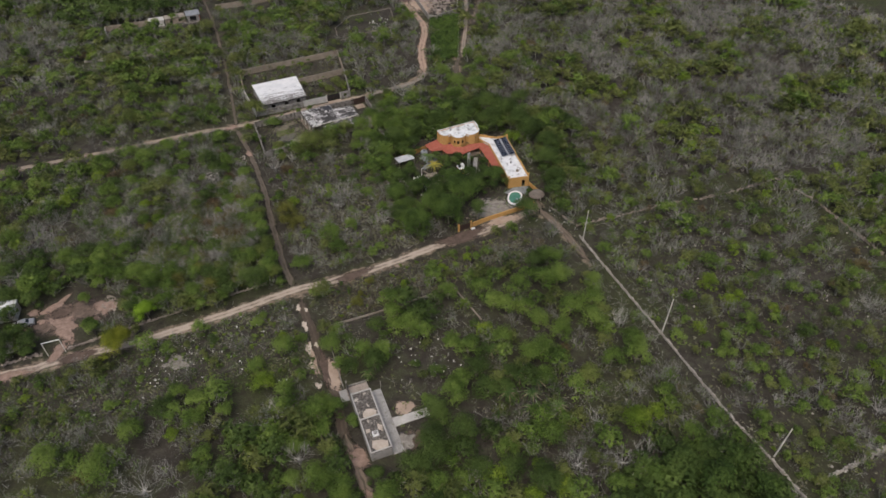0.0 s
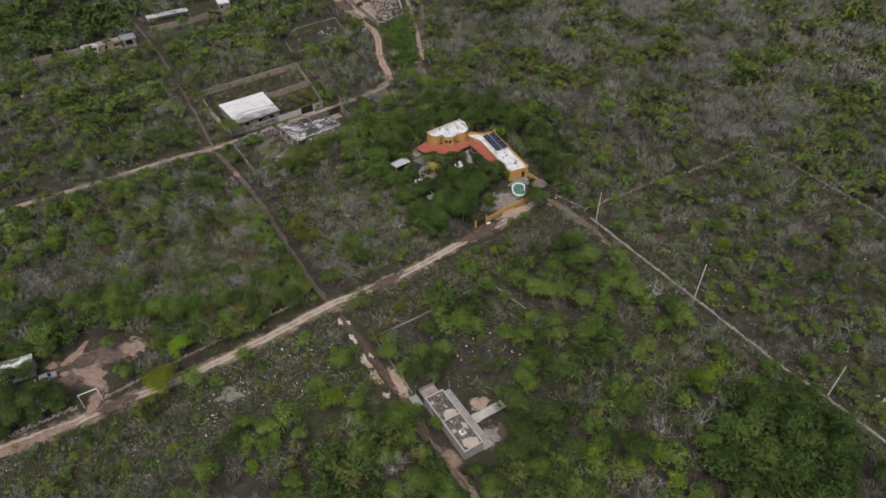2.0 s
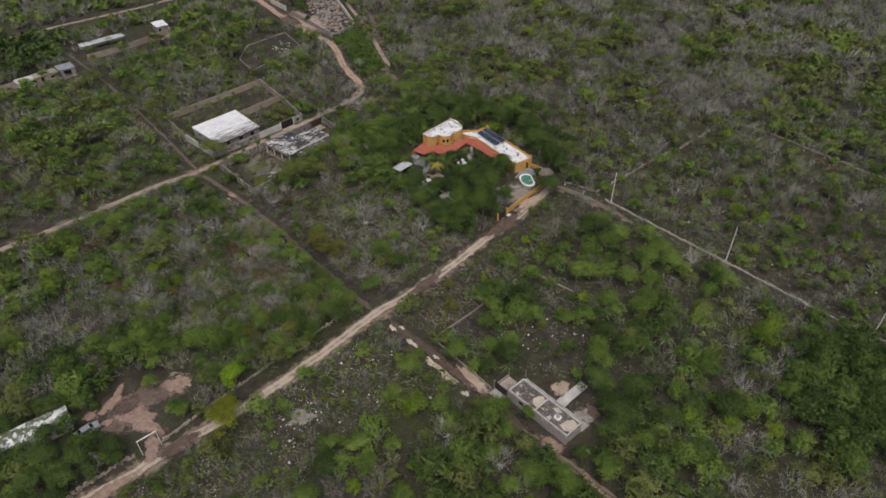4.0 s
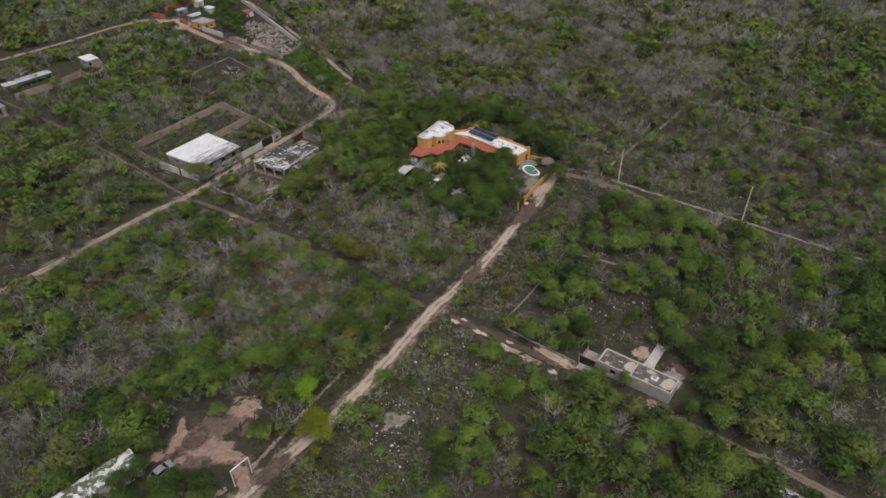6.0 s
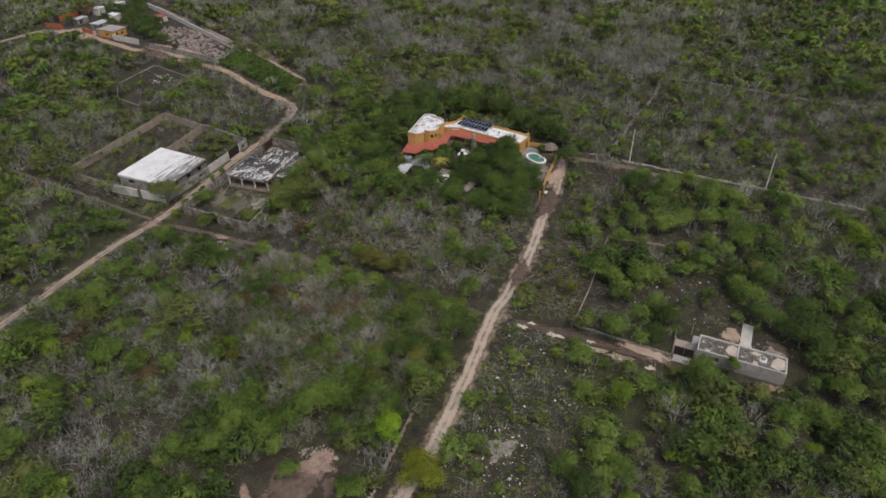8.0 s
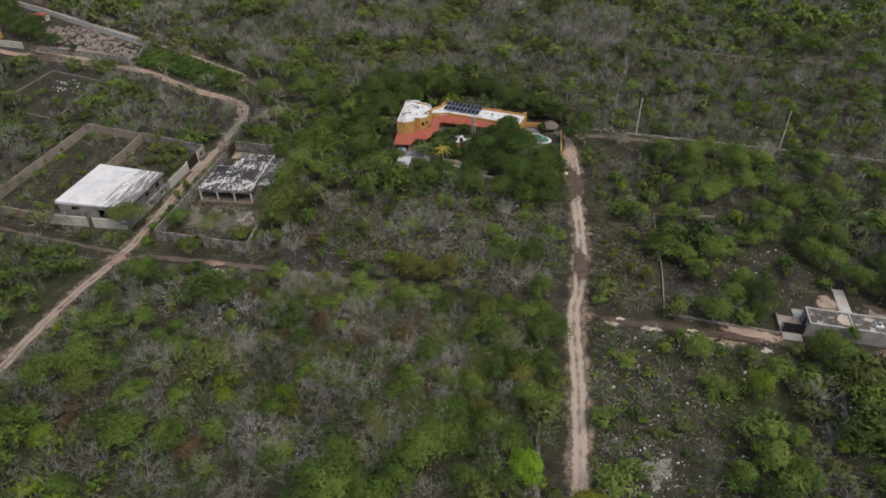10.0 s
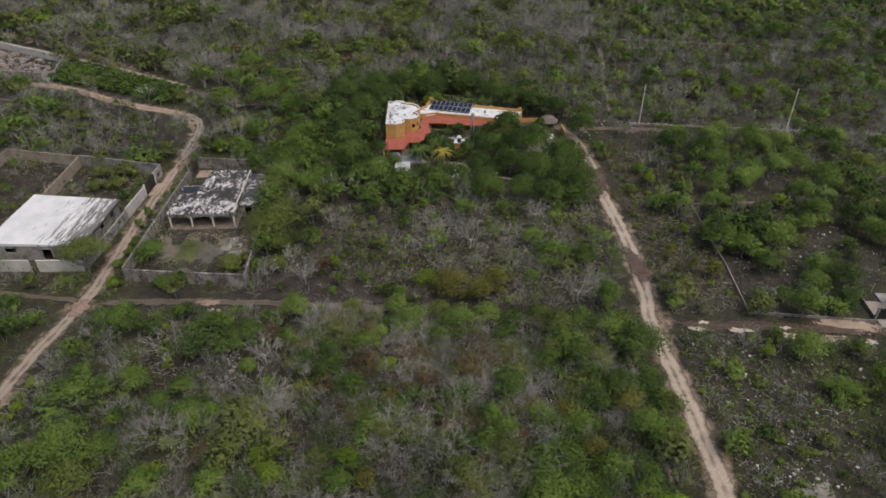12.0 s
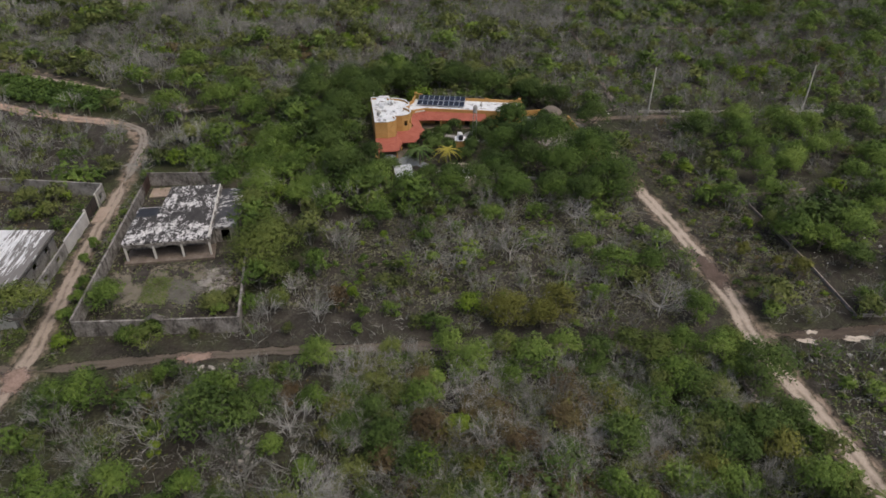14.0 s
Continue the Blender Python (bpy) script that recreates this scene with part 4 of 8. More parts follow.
BLOCK_NEAR = [(-60, 172), (-98, 165), (-112, 110), (-80, 104), (-66, 96), (-37, 103), (-52, 155)]
BLOCK_SE = [(-20, 104), (36, 118), (46, 82), (60, 30), (-4, 14), (-10, 45), (-14, 72), (-26, 90)]
HOUSE_RING = [(-20, 148), (-20, 166), (-4, 178), (12, 182), (34, 186), (46, 168), (44, 140), (33, 131), (30, 166), (10, 168), (-12, 156), (-8, 124), (-13, 128)]
RUIN_RING = [(-24, 95), (0, 98), (8, 84), (8, 52), (-6, 45), (-14, 50), (-20, 78)]
NEAR_GREEN = [(-112, 112), (-100, 104), (-72, 93), (-38, 102.5), (-42, 114), (-70, 120), (-95, 122)]
FAR_W = [(-170, 330), (-120, 220), (-70, 225), (-36, 242), (-38, 280), (-12, 288), (-20, 350), (-60, 348)]
NW_STRIP = [(-135, 305), (-100, 318), (-60, 329), (-26, 342), (-22, 362), (-60, 352), (-105, 341), (-135, 330)]
FAR_HUT = [(-72, 296), (-54, 290), (-51, 304), (-56, 316), (-66, 312)]
FARM = [(-140, 251), (-92, 264), (-90, 276), (-97, 284), (-133, 268)]
BARN = [(-93, 281), (-60, 295), (-55, 312), (-66, 317), (-94, 304)]
GROVE = [(-150, 268), (-133, 271), (-98, 288), (-94, 312), (-120, 335), (-165, 312)]
SOUTH_D = [(-42, 62), (-22, 58), (-12, 48), (-6, 46), (12, 40), (10, 18), (-30, 20), (-48, 48)]
GROVE_S = [(28, 49), (38, 54), (50, 53), (53.5, 45), (51, 34), (38, 29), (22, 33)]
RED_PATCH = [(-63, 126), (-53, 137), (-47, 126), (-52, 112), (-61, 111)]
FIELD_N = [(-24, 203), (-7, 260), (0, 256), (-1, 214), (-8, 206)]
TREES_MID = [(-16, 178), (-9, 182), (4, 168), (-9, 156), (-24, 161), (-31, 166)]
OPEN_E = [(-27, 101), (-14, 105.5), (20, 118.5), (28, 119), (20, 110), (5, 101), (-24, 89)]
VERGE_S = [(-112, 70), (-36, 98), (-30, 86), (-26, 76), (-42, 72), (-70, 66), (-100, 62)]
WALL_1 = [(36.4, 115.5), (40.1, 102.6), (46.3, 81.6), (52.3, 60.8), (55.6, 52.1), (58.5, 43), (63, 30)]
WALL_2 = [(36.6, 119.8), (48, 123), (62, 126.8), (77.4, 130.0), (90, 134), (98.2, 137.2)]
WALL_3 = [(98.2, 137.2), (103.5, 125), (106, 114), (108.7, 102.7), (111, 92), (120, 70)]
WALL_4 = [(-26.3, 88.2), (-14.8, 92.0), (3.0, 99.0), (8.3, 88.2)]
WALL_PLOT = [(-89.0, 286.4), (-75.0, 291.0), (-55.7, 303.4), (-57.0, 312.0)]
ROADSIDE = [(WALL_PLOT, 3.2), (ROAD_A, 2.7), (ROAD_B, 2.5), (ROAD_C, 2.1), (ROAD_D, 2.4), (PATH_E, 2.0), (PATH_F, 2.2), (WALL_1, 1.7), (WALL_2, 0.4), (WALL_3, 0.5), (WALL_4, 1.0)]
LOT_WHITE = [(-108.5, 91.5), (-93, 94.5), (-93, 100.5), (-108.5, 98.5)]
CLOSED = (LOT_WHITE, LOT_MAIN, LOT_RUIN, LOT_FAR, LOT_CROP)


# trees and shrubs that stand out of the scrub: place, radius, height
PLAN, PLAN_BARE = [], []


def plan(leaf, label, rows):
    PLAN.append((leaf, label, rows))


plan(LEAF_MID, "green tree with a rounded crown in the scrub", [(3.9, 26.2, 2.3, 4.1), (-26.3, 39.6, 3.1, 5), (-20.9, 40.6, 3.8, 5.8), (0.6, 43.9, 3.4, 5.3), (27.3, 45.9, 2.9, 4.7), (-19.1, 46.3, 2, 3.8), (-12.3, 47, 3.2, 5.1), (-3.5, 48.7, 2.9, 4.8), (-20.2, 49.3, 2.7, 4.6), (-28.6, 51, 2.3, 4.1), (-24.3, 51.4, 3.3, 5.2), (43.2, 54.6, 3.1, 5), (-62.3, 54.9, 3.9, 5.9), (9.1, 55.1, 2.4, 4.2), (17.8, 57, 3.2, 5.1), (-44.9, 57.1, 2.5, 4.3), (57.2, 57.7, 2.1, 3.9), (98.7, 57.8, 3.7, 5.7), (-72.1, 57.9, 3.6, 5.5), (-30.6, 59.2, 2.6, 4.4), (65.9, 59.7, 1.7, 3.5), (70.4, 60, 1.9, 3.7), (-24.4, 60.5, 2.7, 4.5)])
plan(LEAF_MID, "green tree with a rounded crown in the scrub", [(-59.2, 63.1, 2.9, 4.8), (-25.1, 64.2, 4.1, 6.1), (-48.5, 65, 2.5, 4.4), (41.6, 65.1, 2.4, 4.2), (-43, 66.5, 1.9, 3.7), (0.5, 67.3, 3.8, 5.7), (116.3, 68.4, 4.1, 6.1), (-48.4, 68.9, 2.9, 4.8), (60.5, 69.7, 1.6, 3.3), (19, 70.1, 3, 4.9), (-31.9, 70.5, 2.5, 4.4), (2.4, 70.5, 3.1, 5.1), (-53, 71.4, 2.4, 4.2), (63.5, 73.8, 1.9, 3.6), (33.4, 73.9, 3, 4.9), (38.4, 74, 4.1, 6.2), (16.9, 76.1, 3.5, 5.4), (47.5, 76.4, 3.5, 5.5), (19.5, 76.9, 3.9, 5.9), (38.4, 78.3, 3.8, 5.8), (4.5, 78.5, 3.3, 5.2), (-13.1, 79.4, 2.9, 4.8), (64.1, 79.4, 1.7, 3.4)])
plan(LEAF_MID, "green tree with a rounded crown in the scrub", [(11.4, 80.7, 3.4, 5.3), (-24.1, 81.4, 3.1, 5), (24.4, 81.6, 3.5, 5.4), (-33.6, 81.7, 2.9, 4.8), (65.5, 82.6, 2.1, 3.9), (-4.4, 84, 2.9, 4.8), (31.9, 84.6, 3.9, 5.9), (121.1, 84.8, 4.4, 6.5), (20.3, 85.2, 3.5, 5.4), (-7.8, 85.6, 3.9, 5.8), (28, 88.6, 4.1, 6.1), (18.1, 89.4, 3.2, 5.1), (-11, 89.8, 3.1, 5), (-75.4, 90, 2, 3.8), (14, 90.4, 3.6, 5.5), (33.1, 90.4, 4, 5.9), (11.3, 91.6, 3.4, 5.4), (-11.7, 93.6, 3.8, 5.8), (1.5, 95.3, 3.1, 5), (8.8, 95.8, 3.5, 5.5), (17.7, 95.8, 3.9, 5.9), (-53.7, 95.9, 1.7, 3.5), (35, 96.5, 3, 4.9)])
plan(LEAF_MID, "green tree with a rounded crown in the scrub", [(23.6, 97.4, 4.1, 6.1), (-49.8, 98, 1.9, 3.7), (27.1, 98.3, 4.4, 6.5), (-80.2, 99.2, 1.9, 3.7), (-55.8, 98.6, 2.9, 5.6), (-62, 101.6, 2.6, 4.4), (64.1, 101.6, 2.7, 4.6), (-66.7, 103.9, 3.2, 5.1), (25.9, 104.7, 4.2, 6.2), (-62.7, 105.6, 2.7, 4.6), (-40.2, 105.9, 3.2, 5.4), (-57.3, 106.2, 2.6, 4.4), (-69.8, 106.2, 3.8, 5.8), (-32.5, 107.5, 2.7, 4.6), (-79.7, 107.6, 3.7, 5.6), (9.1, 107.7, 1.6, 3.3), (-95.2, 110.9, 2.9, 4.8), (-45.4, 110.6, 3, 5), (-24.1, 113.2, 2.7, 4.5), (-89.3, 114.3, 2.8, 4.7), (-80.6, 114.8, 3.6, 5.6), (-75.9, 115.1, 2.9, 4.8), (-60.4, 115.7, 2.2, 4)])
plan(LEAF_MID, "green tree with a rounded crown in the scrub", [(-26.5, 117.9, 3.4, 5.4), (-32.3, 119.1, 1.7, 3.4), (-105.4, 121.5, 3.4, 5.3), (-21.6, 122, 2.2, 4), (-46.6, 125.3, 3, 5.2), (-50.1, 127.1, 2, 3.8), (-74.9, 127.5, 2.2, 4), (-48.6, 131.3, 2.9, 4.9), (-81.6, 131.3, 2.3, 4.1), (-105.2, 132.9, 2.7, 4.5), (-51.8, 134.6, 1.4, 3.2), (-85.2, 135.6, 2.9, 4.8), (-17.6, 135.7, 2.3, 4.2), (-27.9, 135.9, 1.4, 3.1), (-80, 139.9, 2.3, 4.2), (-97.3, 140.5, 2.6, 4.4), (-88.1, 140.6, 3.7, 5.6), (-65.8, 142.7, 1.5, 3.3), (-83.2, 146.1, 2.3, 4.2), (-43.1, 146.2, 0.9, 2.6), (-64.3, 146.9, 1.5, 3.2), (-52.4, 147.7, 2.6, 4.6), (-73.4, 147.8, 2.6, 4.5)])
plan(LEAF_MID, "green tree with a rounded crown in the scrub", [(-32.8, 149.9, 0.8, 2.5), (-58.7, 150.8, 2, 3.8), (-22.3, 151.7, 2.8, 4.7), (-70.3, 152.3, 1.8, 3.6), (-92.8, 154.4, 2.4, 4.2), (-33.8, 156.4, 1.4, 3.1), (-95.3, 156.9, 3.1, 5), (-82.8, 157.4, 3.8, 5.8), (-71.8, 158, 2.5, 4.3), (-87.5, 159.5, 3.9, 5.9), (-58.9, 162.6, 1.1, 2.8), (-73.8, 165.1, 1.9, 3.6), (-20.6, 165.2, 3.1, 5), (-63.3, 168.1, 2.9, 4.7), (9.2, 189.4, 3.9, 5.9), (11.6, 198.4, 4.4, 6.5), (7.3, 207.8, 4, 6), (22.1, 216.3, 3.2, 5.1)])
plan(LEAF_BRIGHT, "low fresh-green shrub among grey scrub", [(18.2, 41, 2.1, 3.9), (11.9, 45, 2.5, 4.4), (17.9, 46.7, 2.3, 4.1), (-27.2, 46.8, 1.9, 3.7), (-37.1, 58.1, 1.7, 3.5), (33.8, 58.7, 3.5, 5.5), (37.8, 60.1, 2.7, 4.5), (-41.4, 61.6, 1.2, 2.9), (-51.6, 61.9, 1.6, 3.4), (51.9, 68.4, 2.4, 4.2), (-36.2, 72.5, 2.8, 4.6), (79.4, 74.4, 1.4, 3.1), (72.3, 85.3, 1.6, 3.4), (63.5, 88.4, 2, 3.8), (66.4, 89.9, 1.6, 3.4), (61.2, 94.3, 2.6, 4.5)])
plan(LEAF_BRIGHT, "low fresh-green shrub among grey scrub", [(-8.6, 99.5, 1.2, 2.9), (0.8, 104.5, 1.3, 3), (7, 107.5, 1.6, 3.4), (-71.9, 128.3, 1.8, 3.6), (-56.8, 130.2, 1.2, 2.9), (-57, 131.3, 1.1, 2.8), (-94.4, 132.8, 1.1, 2.8), (-37.7, 134.3, 2, 2.6), (-76.9, 134.7, 1.9, 3.7), (-40, 148.6, 0.8, 2.5), (-26.5, 149.4, 0.8, 2.5), (-93.9, 149.9, 2.1, 4), (-77.4, 156.1, 1.4, 3.1), (-67.2, 157.4, 0.7, 2.4), (-62.3, 162.2, 0.7, 2.4), (-80.6, 167.9, 1.1, 2.8)])
plan(LEAF_DARK, "broad dark-green tree in the scrub", [(29.3, 37.6, 3.1, 5), (41.8, 47.9, 3.4, 5.4), (9.5, 50.6, 3, 4.9), (3.9, 50.7, 2.9, 4.8), (-7.3, 52.1, 3.4, 5.3), (116.4, 53.6, 4.4, 6.5), (-4.1, 56.5, 4.1, 6.1), (-2.4, 62, 3, 4.9), (7.1, 67.7, 3.6, 5.6), (-54.4, 67.8, 2.8, 4.7), (10.5, 68.2, 2.7, 4.6), (12.5, 71.3, 2.9, 4.8), (5.4, 72.6, 3.5, 5.5)])
plan(LEAF_DARK, "broad dark-green tree in the scrub", [(-14.8, 75.8, 3.5, 5.5), (-14.6, 86.4, 2.6, 4.5), (-68.8, 95.3, 2.3, 4.2), (-47.9, 99.8, 2.4, 4.6), (-42.6, 101.8, 4.0, 6.6), (-50.4, 102.6, 3.1, 5), (22.7, 104.5, 3.4, 5.3), (-53.7, 105.4, 3, 4.8), (-50.2, 106.2, 2.7, 4.6), (-43.8, 118.6, 2.6, 4.8), (-61.2, 151.2, 3, 4.6), (32, 186.5, 3.8, 5.8), (-99.5, 201.3, 4.4, 6.5)])
plan(LEAF_OLIVE_FRESH, "wide olive-green tree with thin leaves", [(-41.9, 112.5, 3.1, 5), (-25.4, 170.1, 3.4, 5.3), (-35, 163.6, 5.4, 6), (-86.2, 153.1, 3.2, 5.1), (-7.8, 95.9, 2.2, 4), (27.4, 69.5, 3.4, 5.3), (-94.8, 181.7, 3.8, 5.7), (-1.6, 29.5, 3.2, 5.1)])
plan(LEAF_YELLOW_DULL, "yellowish olive shrub with thin leaves", [(-61.7, 128, 1.4, 3.2), (-61.6, 142.4, 1.2, 2.9), (-39, 129.3, 3.4, 4.6), (-38.4, 125.2, 2.6, 3.8), (-35.2, 123.8, 2.9, 4.4), (-73.2, 125.2, 1.5, 3.3), (-16.3, 100.7, 1.4, 3.1), (-19, 93.8, 1.9, 3.7), (-18.3, 96.7, 1.1, 2.8)])
plan(LEAF_OLIVE_FRESH, "olive-green tree leaning over the cross track", [(-49, 140.4, 1.7, 3.8), (-45.6, 128.4, 2.2, 4.6), (-41.9, 115.6, 2.3, 4.8), (-38.4, 104.6, 2.2, 4.8)])
plan(LEAF_MID, "green tree leaning over the cross track", [(-47.3, 134.4, 2.3, 4.6), (-44, 122.2, 2.3, 4.8), (-40, 109.8, 2.3, 5)])
plan(LEAF_RED, "dry reddish-brown shrub among grey scrub", [(-58.6, 133.2, 2.5, 4.3), (-54, 120.9, 2.4, 4.2), (-62.9, 136.2, 1.8, 3.5)])
PLAN_BARE += [(4.5, 36.1, 2.4, 4.3), (21.1, 50.8, 2.9, 4.8), (29.1, 50.8, 2.9, 4.8), (-53.4, 51, 4.4, 6.4), (33, 52.4, 3, 4.9), (-28, 55.5, 3.4, 5.3), (80.2, 58.3, 2.8, 4.6), (26.9, 59.5, 2.7, 4.6), (-36.1, 61.6, 2.3, 4.1), (-40.3, 62.5, 1.6, 3.4), (-33.4, 64.5, 3.4, 5.4), (37.8, 83.8, 3.3, 5.2), (93.5, 84.7, 3.2, 5.1), (-53.8, 99.3, 2, 3.8), (-47.2, 101.1, 1.7, 3.4), (-46, 107.9, 1.7, 3.5), (-56.2, 109.8, 1.3, 3.1)]
PLAN_BARE += [(-32.7, 111.8, 3.9, 5.9), (-53.7, 112.4, 2.2, 4.1), (-69.1, 117.7, 3.1, 5), (-49.6, 122.5, 1.9, 3.6), (-13.2, 123.8, 2.7, 4.6), (-57.9, 127.3, 2.3, 4.2), (-79.4, 127.4, 3, 4.9), (-62.7, 130.9, 2, 3.8), (-25.5, 131.4, 3.2, 5.1), (-61.4, 146.5, 2.7, 4.6), (-67.7, 148.3, 2.3, 4.1), (-44.7, 151.2, 2.9, 4.8), (-29, 155.9, 2.7, 4.6), (-40.5, 156.3, 1.8, 3.6), (-46.1, 157.2, 2.3, 4.1), (-19.2, 162.1, 2.6, 4.5), (-7.1, 192.9, 4.4, 6.5)]


# room for trees that stand by themselves
SPOTS = [(-65.3, 94.3, 3.2), (-63.6, 91.6, 2.5), (-68.5, 84.7, 4.0), (-81.0, 99.9, 3.0), (-76.4, 91.3, 3.0), (-79.5, 96.0, 4.0), (25.3, 122.6, 3.0), (-34.8, 72.5, 3.2), (-18.7, 60.5, 3.0), (-16.8, 56.5, 3.0), (-34.5, 163.6, 4.0), (-56.2, 183.4, 3.0)]


def free(xs, ys, margin=0.0):
    ok = inside(VIEW, xs, ys)
    for x, y, r in SPOTS:
        ok &= np.hypot(xs - x, ys - y) > r
    for x, y, r, _ in [t for _, _, rows in PLAN for t in rows] + PLAN_BARE:
        ok &= np.hypot(xs - x, ys - y) > r * 0.75
    for line, w in ROADSIDE:
        ok &= far_from(line, xs, ys) > w + margin
    for poly in CLOSED:
        ok &= ~inside(poly, xs, ys)
    return ok


def scrub():
    """All the scrub of the plan: place, kind, size and tone of every bush."""
    xs, ys = candidates(2.95, -215, 8, 300, 482)
    ok = free(xs, ys)
    xs, ys = xs[ok], ys[ok]
    n = len(xs)
    u = RNG.uniform(size=n)
    wide, mid = drift(xs, ys, 0.022, 1), drift(xs, ys, 0.07, 2)
    dens, dry, tall, red, bright = np.full(n, 0.80), 0.46 + 0.55 * (wide - 0.45), np.full(n, 0.26), np.full(n, 0.03), np.full(n, 0.10)
    dens += 0.35 * (mid - 0.5)

    def zone(poly, d, dr, tl, rd=0.02, br=0.1, var=0.5):
        m = inside(poly, xs, ys)
        dens[m] = d + var * (mid[m] - 0.5)
        dry[m], tall[m], red[m], bright[m] = dr + 0.4 * (wide[m] - 0.5), tl * 0.8, rd, br

    ne = (xs > 18) & (ys > 140)
    patchy = drift(xs, ys, 0.045, 9)
    dry[ne] = 0.74 + 1.1 * (mid[ne] - 0.5) + 1.3 * (patchy[ne] - 0.5)
    dens[ne] = 0.93
    zone(FIELD_E, 0.90, 0.52, 0.14, 0.04, 0.07, 0.6)
    zone(FIELD_OPEN, 0.62, 0.74, 0.24, 0.03, 0.12, 0.8)
    zone(BLOCK_NEAR, 1.0, 0.76, 0.45, 0.10, 0.14, 0.2)
    zone(TREES_MID, 0.95, 0.30, 0.45, 0.0, 0.06, 0.2)
    zone(BLOCK_SE, 0.80, 0.70, 0.7, 0.02, 0.06, 0.6)
    zone(NEAR_GREEN, 0.95, 0.50, 0.45, 0.02, 0.20, 0.3)
    zone(FAR_W, 0.95, 0.50, 0.40, 0.01, 0.06, 0.4)
    zone(NW_STRIP, 0.22, 0.5, 0.0, 0.0, 0.05, 0.2)
    zone(FARM, 0.10, 0.3, 0.0, 0.0, 0.1, 0.0)
    zone(BARN, 0.10, 0.3, 0.0, 0.0, 0.1, 0.0)
    zone(GROVE, 1.0, 0.05, 0.8, 0.0, 0.05, 0.0)
    zone(FAR_HUT, 0.06, 0.3, 0.0, 0.0, 0.1, 0.0)
    zone(HOUSE_RING, 0.97, 0.14, 0.55, 0.0, 0.04, 0.1)
    zone(GROVE_S, 1.0, 0.05, 1.0, 0.0, 0.05, 0.0)
    zone(RED_PATCH, 1.0, 0.72, 0.3, 0.42, 0.08, 0.0)
    zone(SOUTH_D, 0.95, 0.28, 0.7, 0.02, 0.10, 0.2)
    zone(RUIN_RING, 0.62, 0.22, 0.4, 0.0, 0.06, 0.5)
    zone(FIELD_N, 0.9, 0.70, 0.0, 0.0, 0.06, 0.3)
    zone(OPEN_E, 0.20, 0.55, 0.10, 0.02, 0.12, 0.5)
    zone(VERGE_S, 0.50, 0.42, 0.12, 0.02, 0.16, 0.6)
    zone(LOT_STORE, 0.62, 0.35, 0.05, 0.0, 0.08)
    zone(LOT_OLD, 0.0, 0.3, 0.0, 0.0, 0.1, 0.0)
    zone(LOT_CLEAR, 0.03, 0.3, 0.1, 0.0, 0.2, 0.0)
    zone(LOT_PLOT, 0.40, 0.6, 0.0, 0.0, 0.1, 0.2)
    distant = (ys > 195) | ((xs > 60) & (ys > 100))
    keep = u < np.where(distant, dens * 0.80, dens)
    keep &= ~inside([(-60, 187), (-45, 209), (-39, 194), (-54, 186)], xs, ys)
    xs, ys, dry, tall, red, bright, mid = (a[keep] for a in (xs, ys, dry, tall, red, bright, mid))
    n = len(xs)
    distant = (ys > 195) | ((xs > 60) & (ys > 100))
    v, w = RNG.uniform(size=n), RNG.uniform(size=n)
    kind = np.where(v < dry * 0.62, 3, np.where(v < dry, 2, np.where(w < tall, 0, 1)))
    c = RNG.uniform(size=n)
    tone = np.where(c < red, 3, np.where(c < red + bright, 2, np.where(c < red + bright + np.where(inside(BLOCK_NEAR, xs, ys), 0.40, 0.36), 1, 0)))
    tone = np.where((xs > 18) & (ys > 128) & (tone == 0) & (RNG.uniform(size=n) < 0.6), 1, tone)
    tone = np.where((tone == 3) & (kind == 0), 1, np.where((tone == 2) & (kind == 0) & (RNG.uniform(size=n) < 0.6), 0, tone))
    ring = inside(HOUSE_RING, xs, ys)
    ring |= inside(GROVE_S, xs, ys) | inside(SOUTH_D, xs, ys) | inside(GROVE, xs, ys) | inside(RUIN_RING, xs, ys) | (inside(BLOCK_SE, xs, ys) & (RNG.uniform(size=n) < 0.12))
    tone = np.where((ring & (RNG.uniform(size=n) < 0.55)) | inside(GROVE, xs, ys), 4, tone)
    low = inside(LOT_STORE, xs, ys) | inside(LOT_PLOT, xs, ys) | inside(NW_STRIP, xs, ys) | ((far_from(ROAD_C, xs, ys) < 6.5) & (ys > 104) & (ys < 182)) | (far_from(ROAD_B, xs, ys) < 5.0) & (xs < -20)
    kind = np.where(low & (kind == 0), 1, kind)
    size = RNG.uniform(0.66, 1.30, n) * np.where(low, np.where(far_from(ROAD_C, xs, ys) < 6.5, 0.68, 0.5), 1.0) * np.where(inside(FIELD_N, xs, ys) | inside(VERGE_S, xs, ys) | inside(FIELD_OPEN, xs, ys) | inside(FIELD_E, xs, ys), 0.80, 1.0) * np.where(RNG.uniform(size=n) < 0.14, 1.3, 1.0) * np.where(kind == 0, 1.20, 0.95) * np.where(distant, 1.2, 1.0)
    ux, uy = candidates(2.3, -115, 94, -36, 174)
    ok = free(ux, uy) & inside(BLOCK_NEAR, ux, uy) & (drift(ux, uy, 0.11, 4) > 0.34)
    ux, uy = ux[ok], uy[ok]
    m = len(ux)
    uk = np.where(RNG.uniform(size=m) < 0.48, 3, np.where(RNG.uniform(size=m) < 0.62, 2, 1))
    ut = np.where(inside(RED_PATCH, ux, uy) & (RNG.uniform(size=m) < 0.5), 3, RNG.choice([0, 1, 1, 4, 4], m))
    us = RNG.uniform(0.42, 0.85, m)
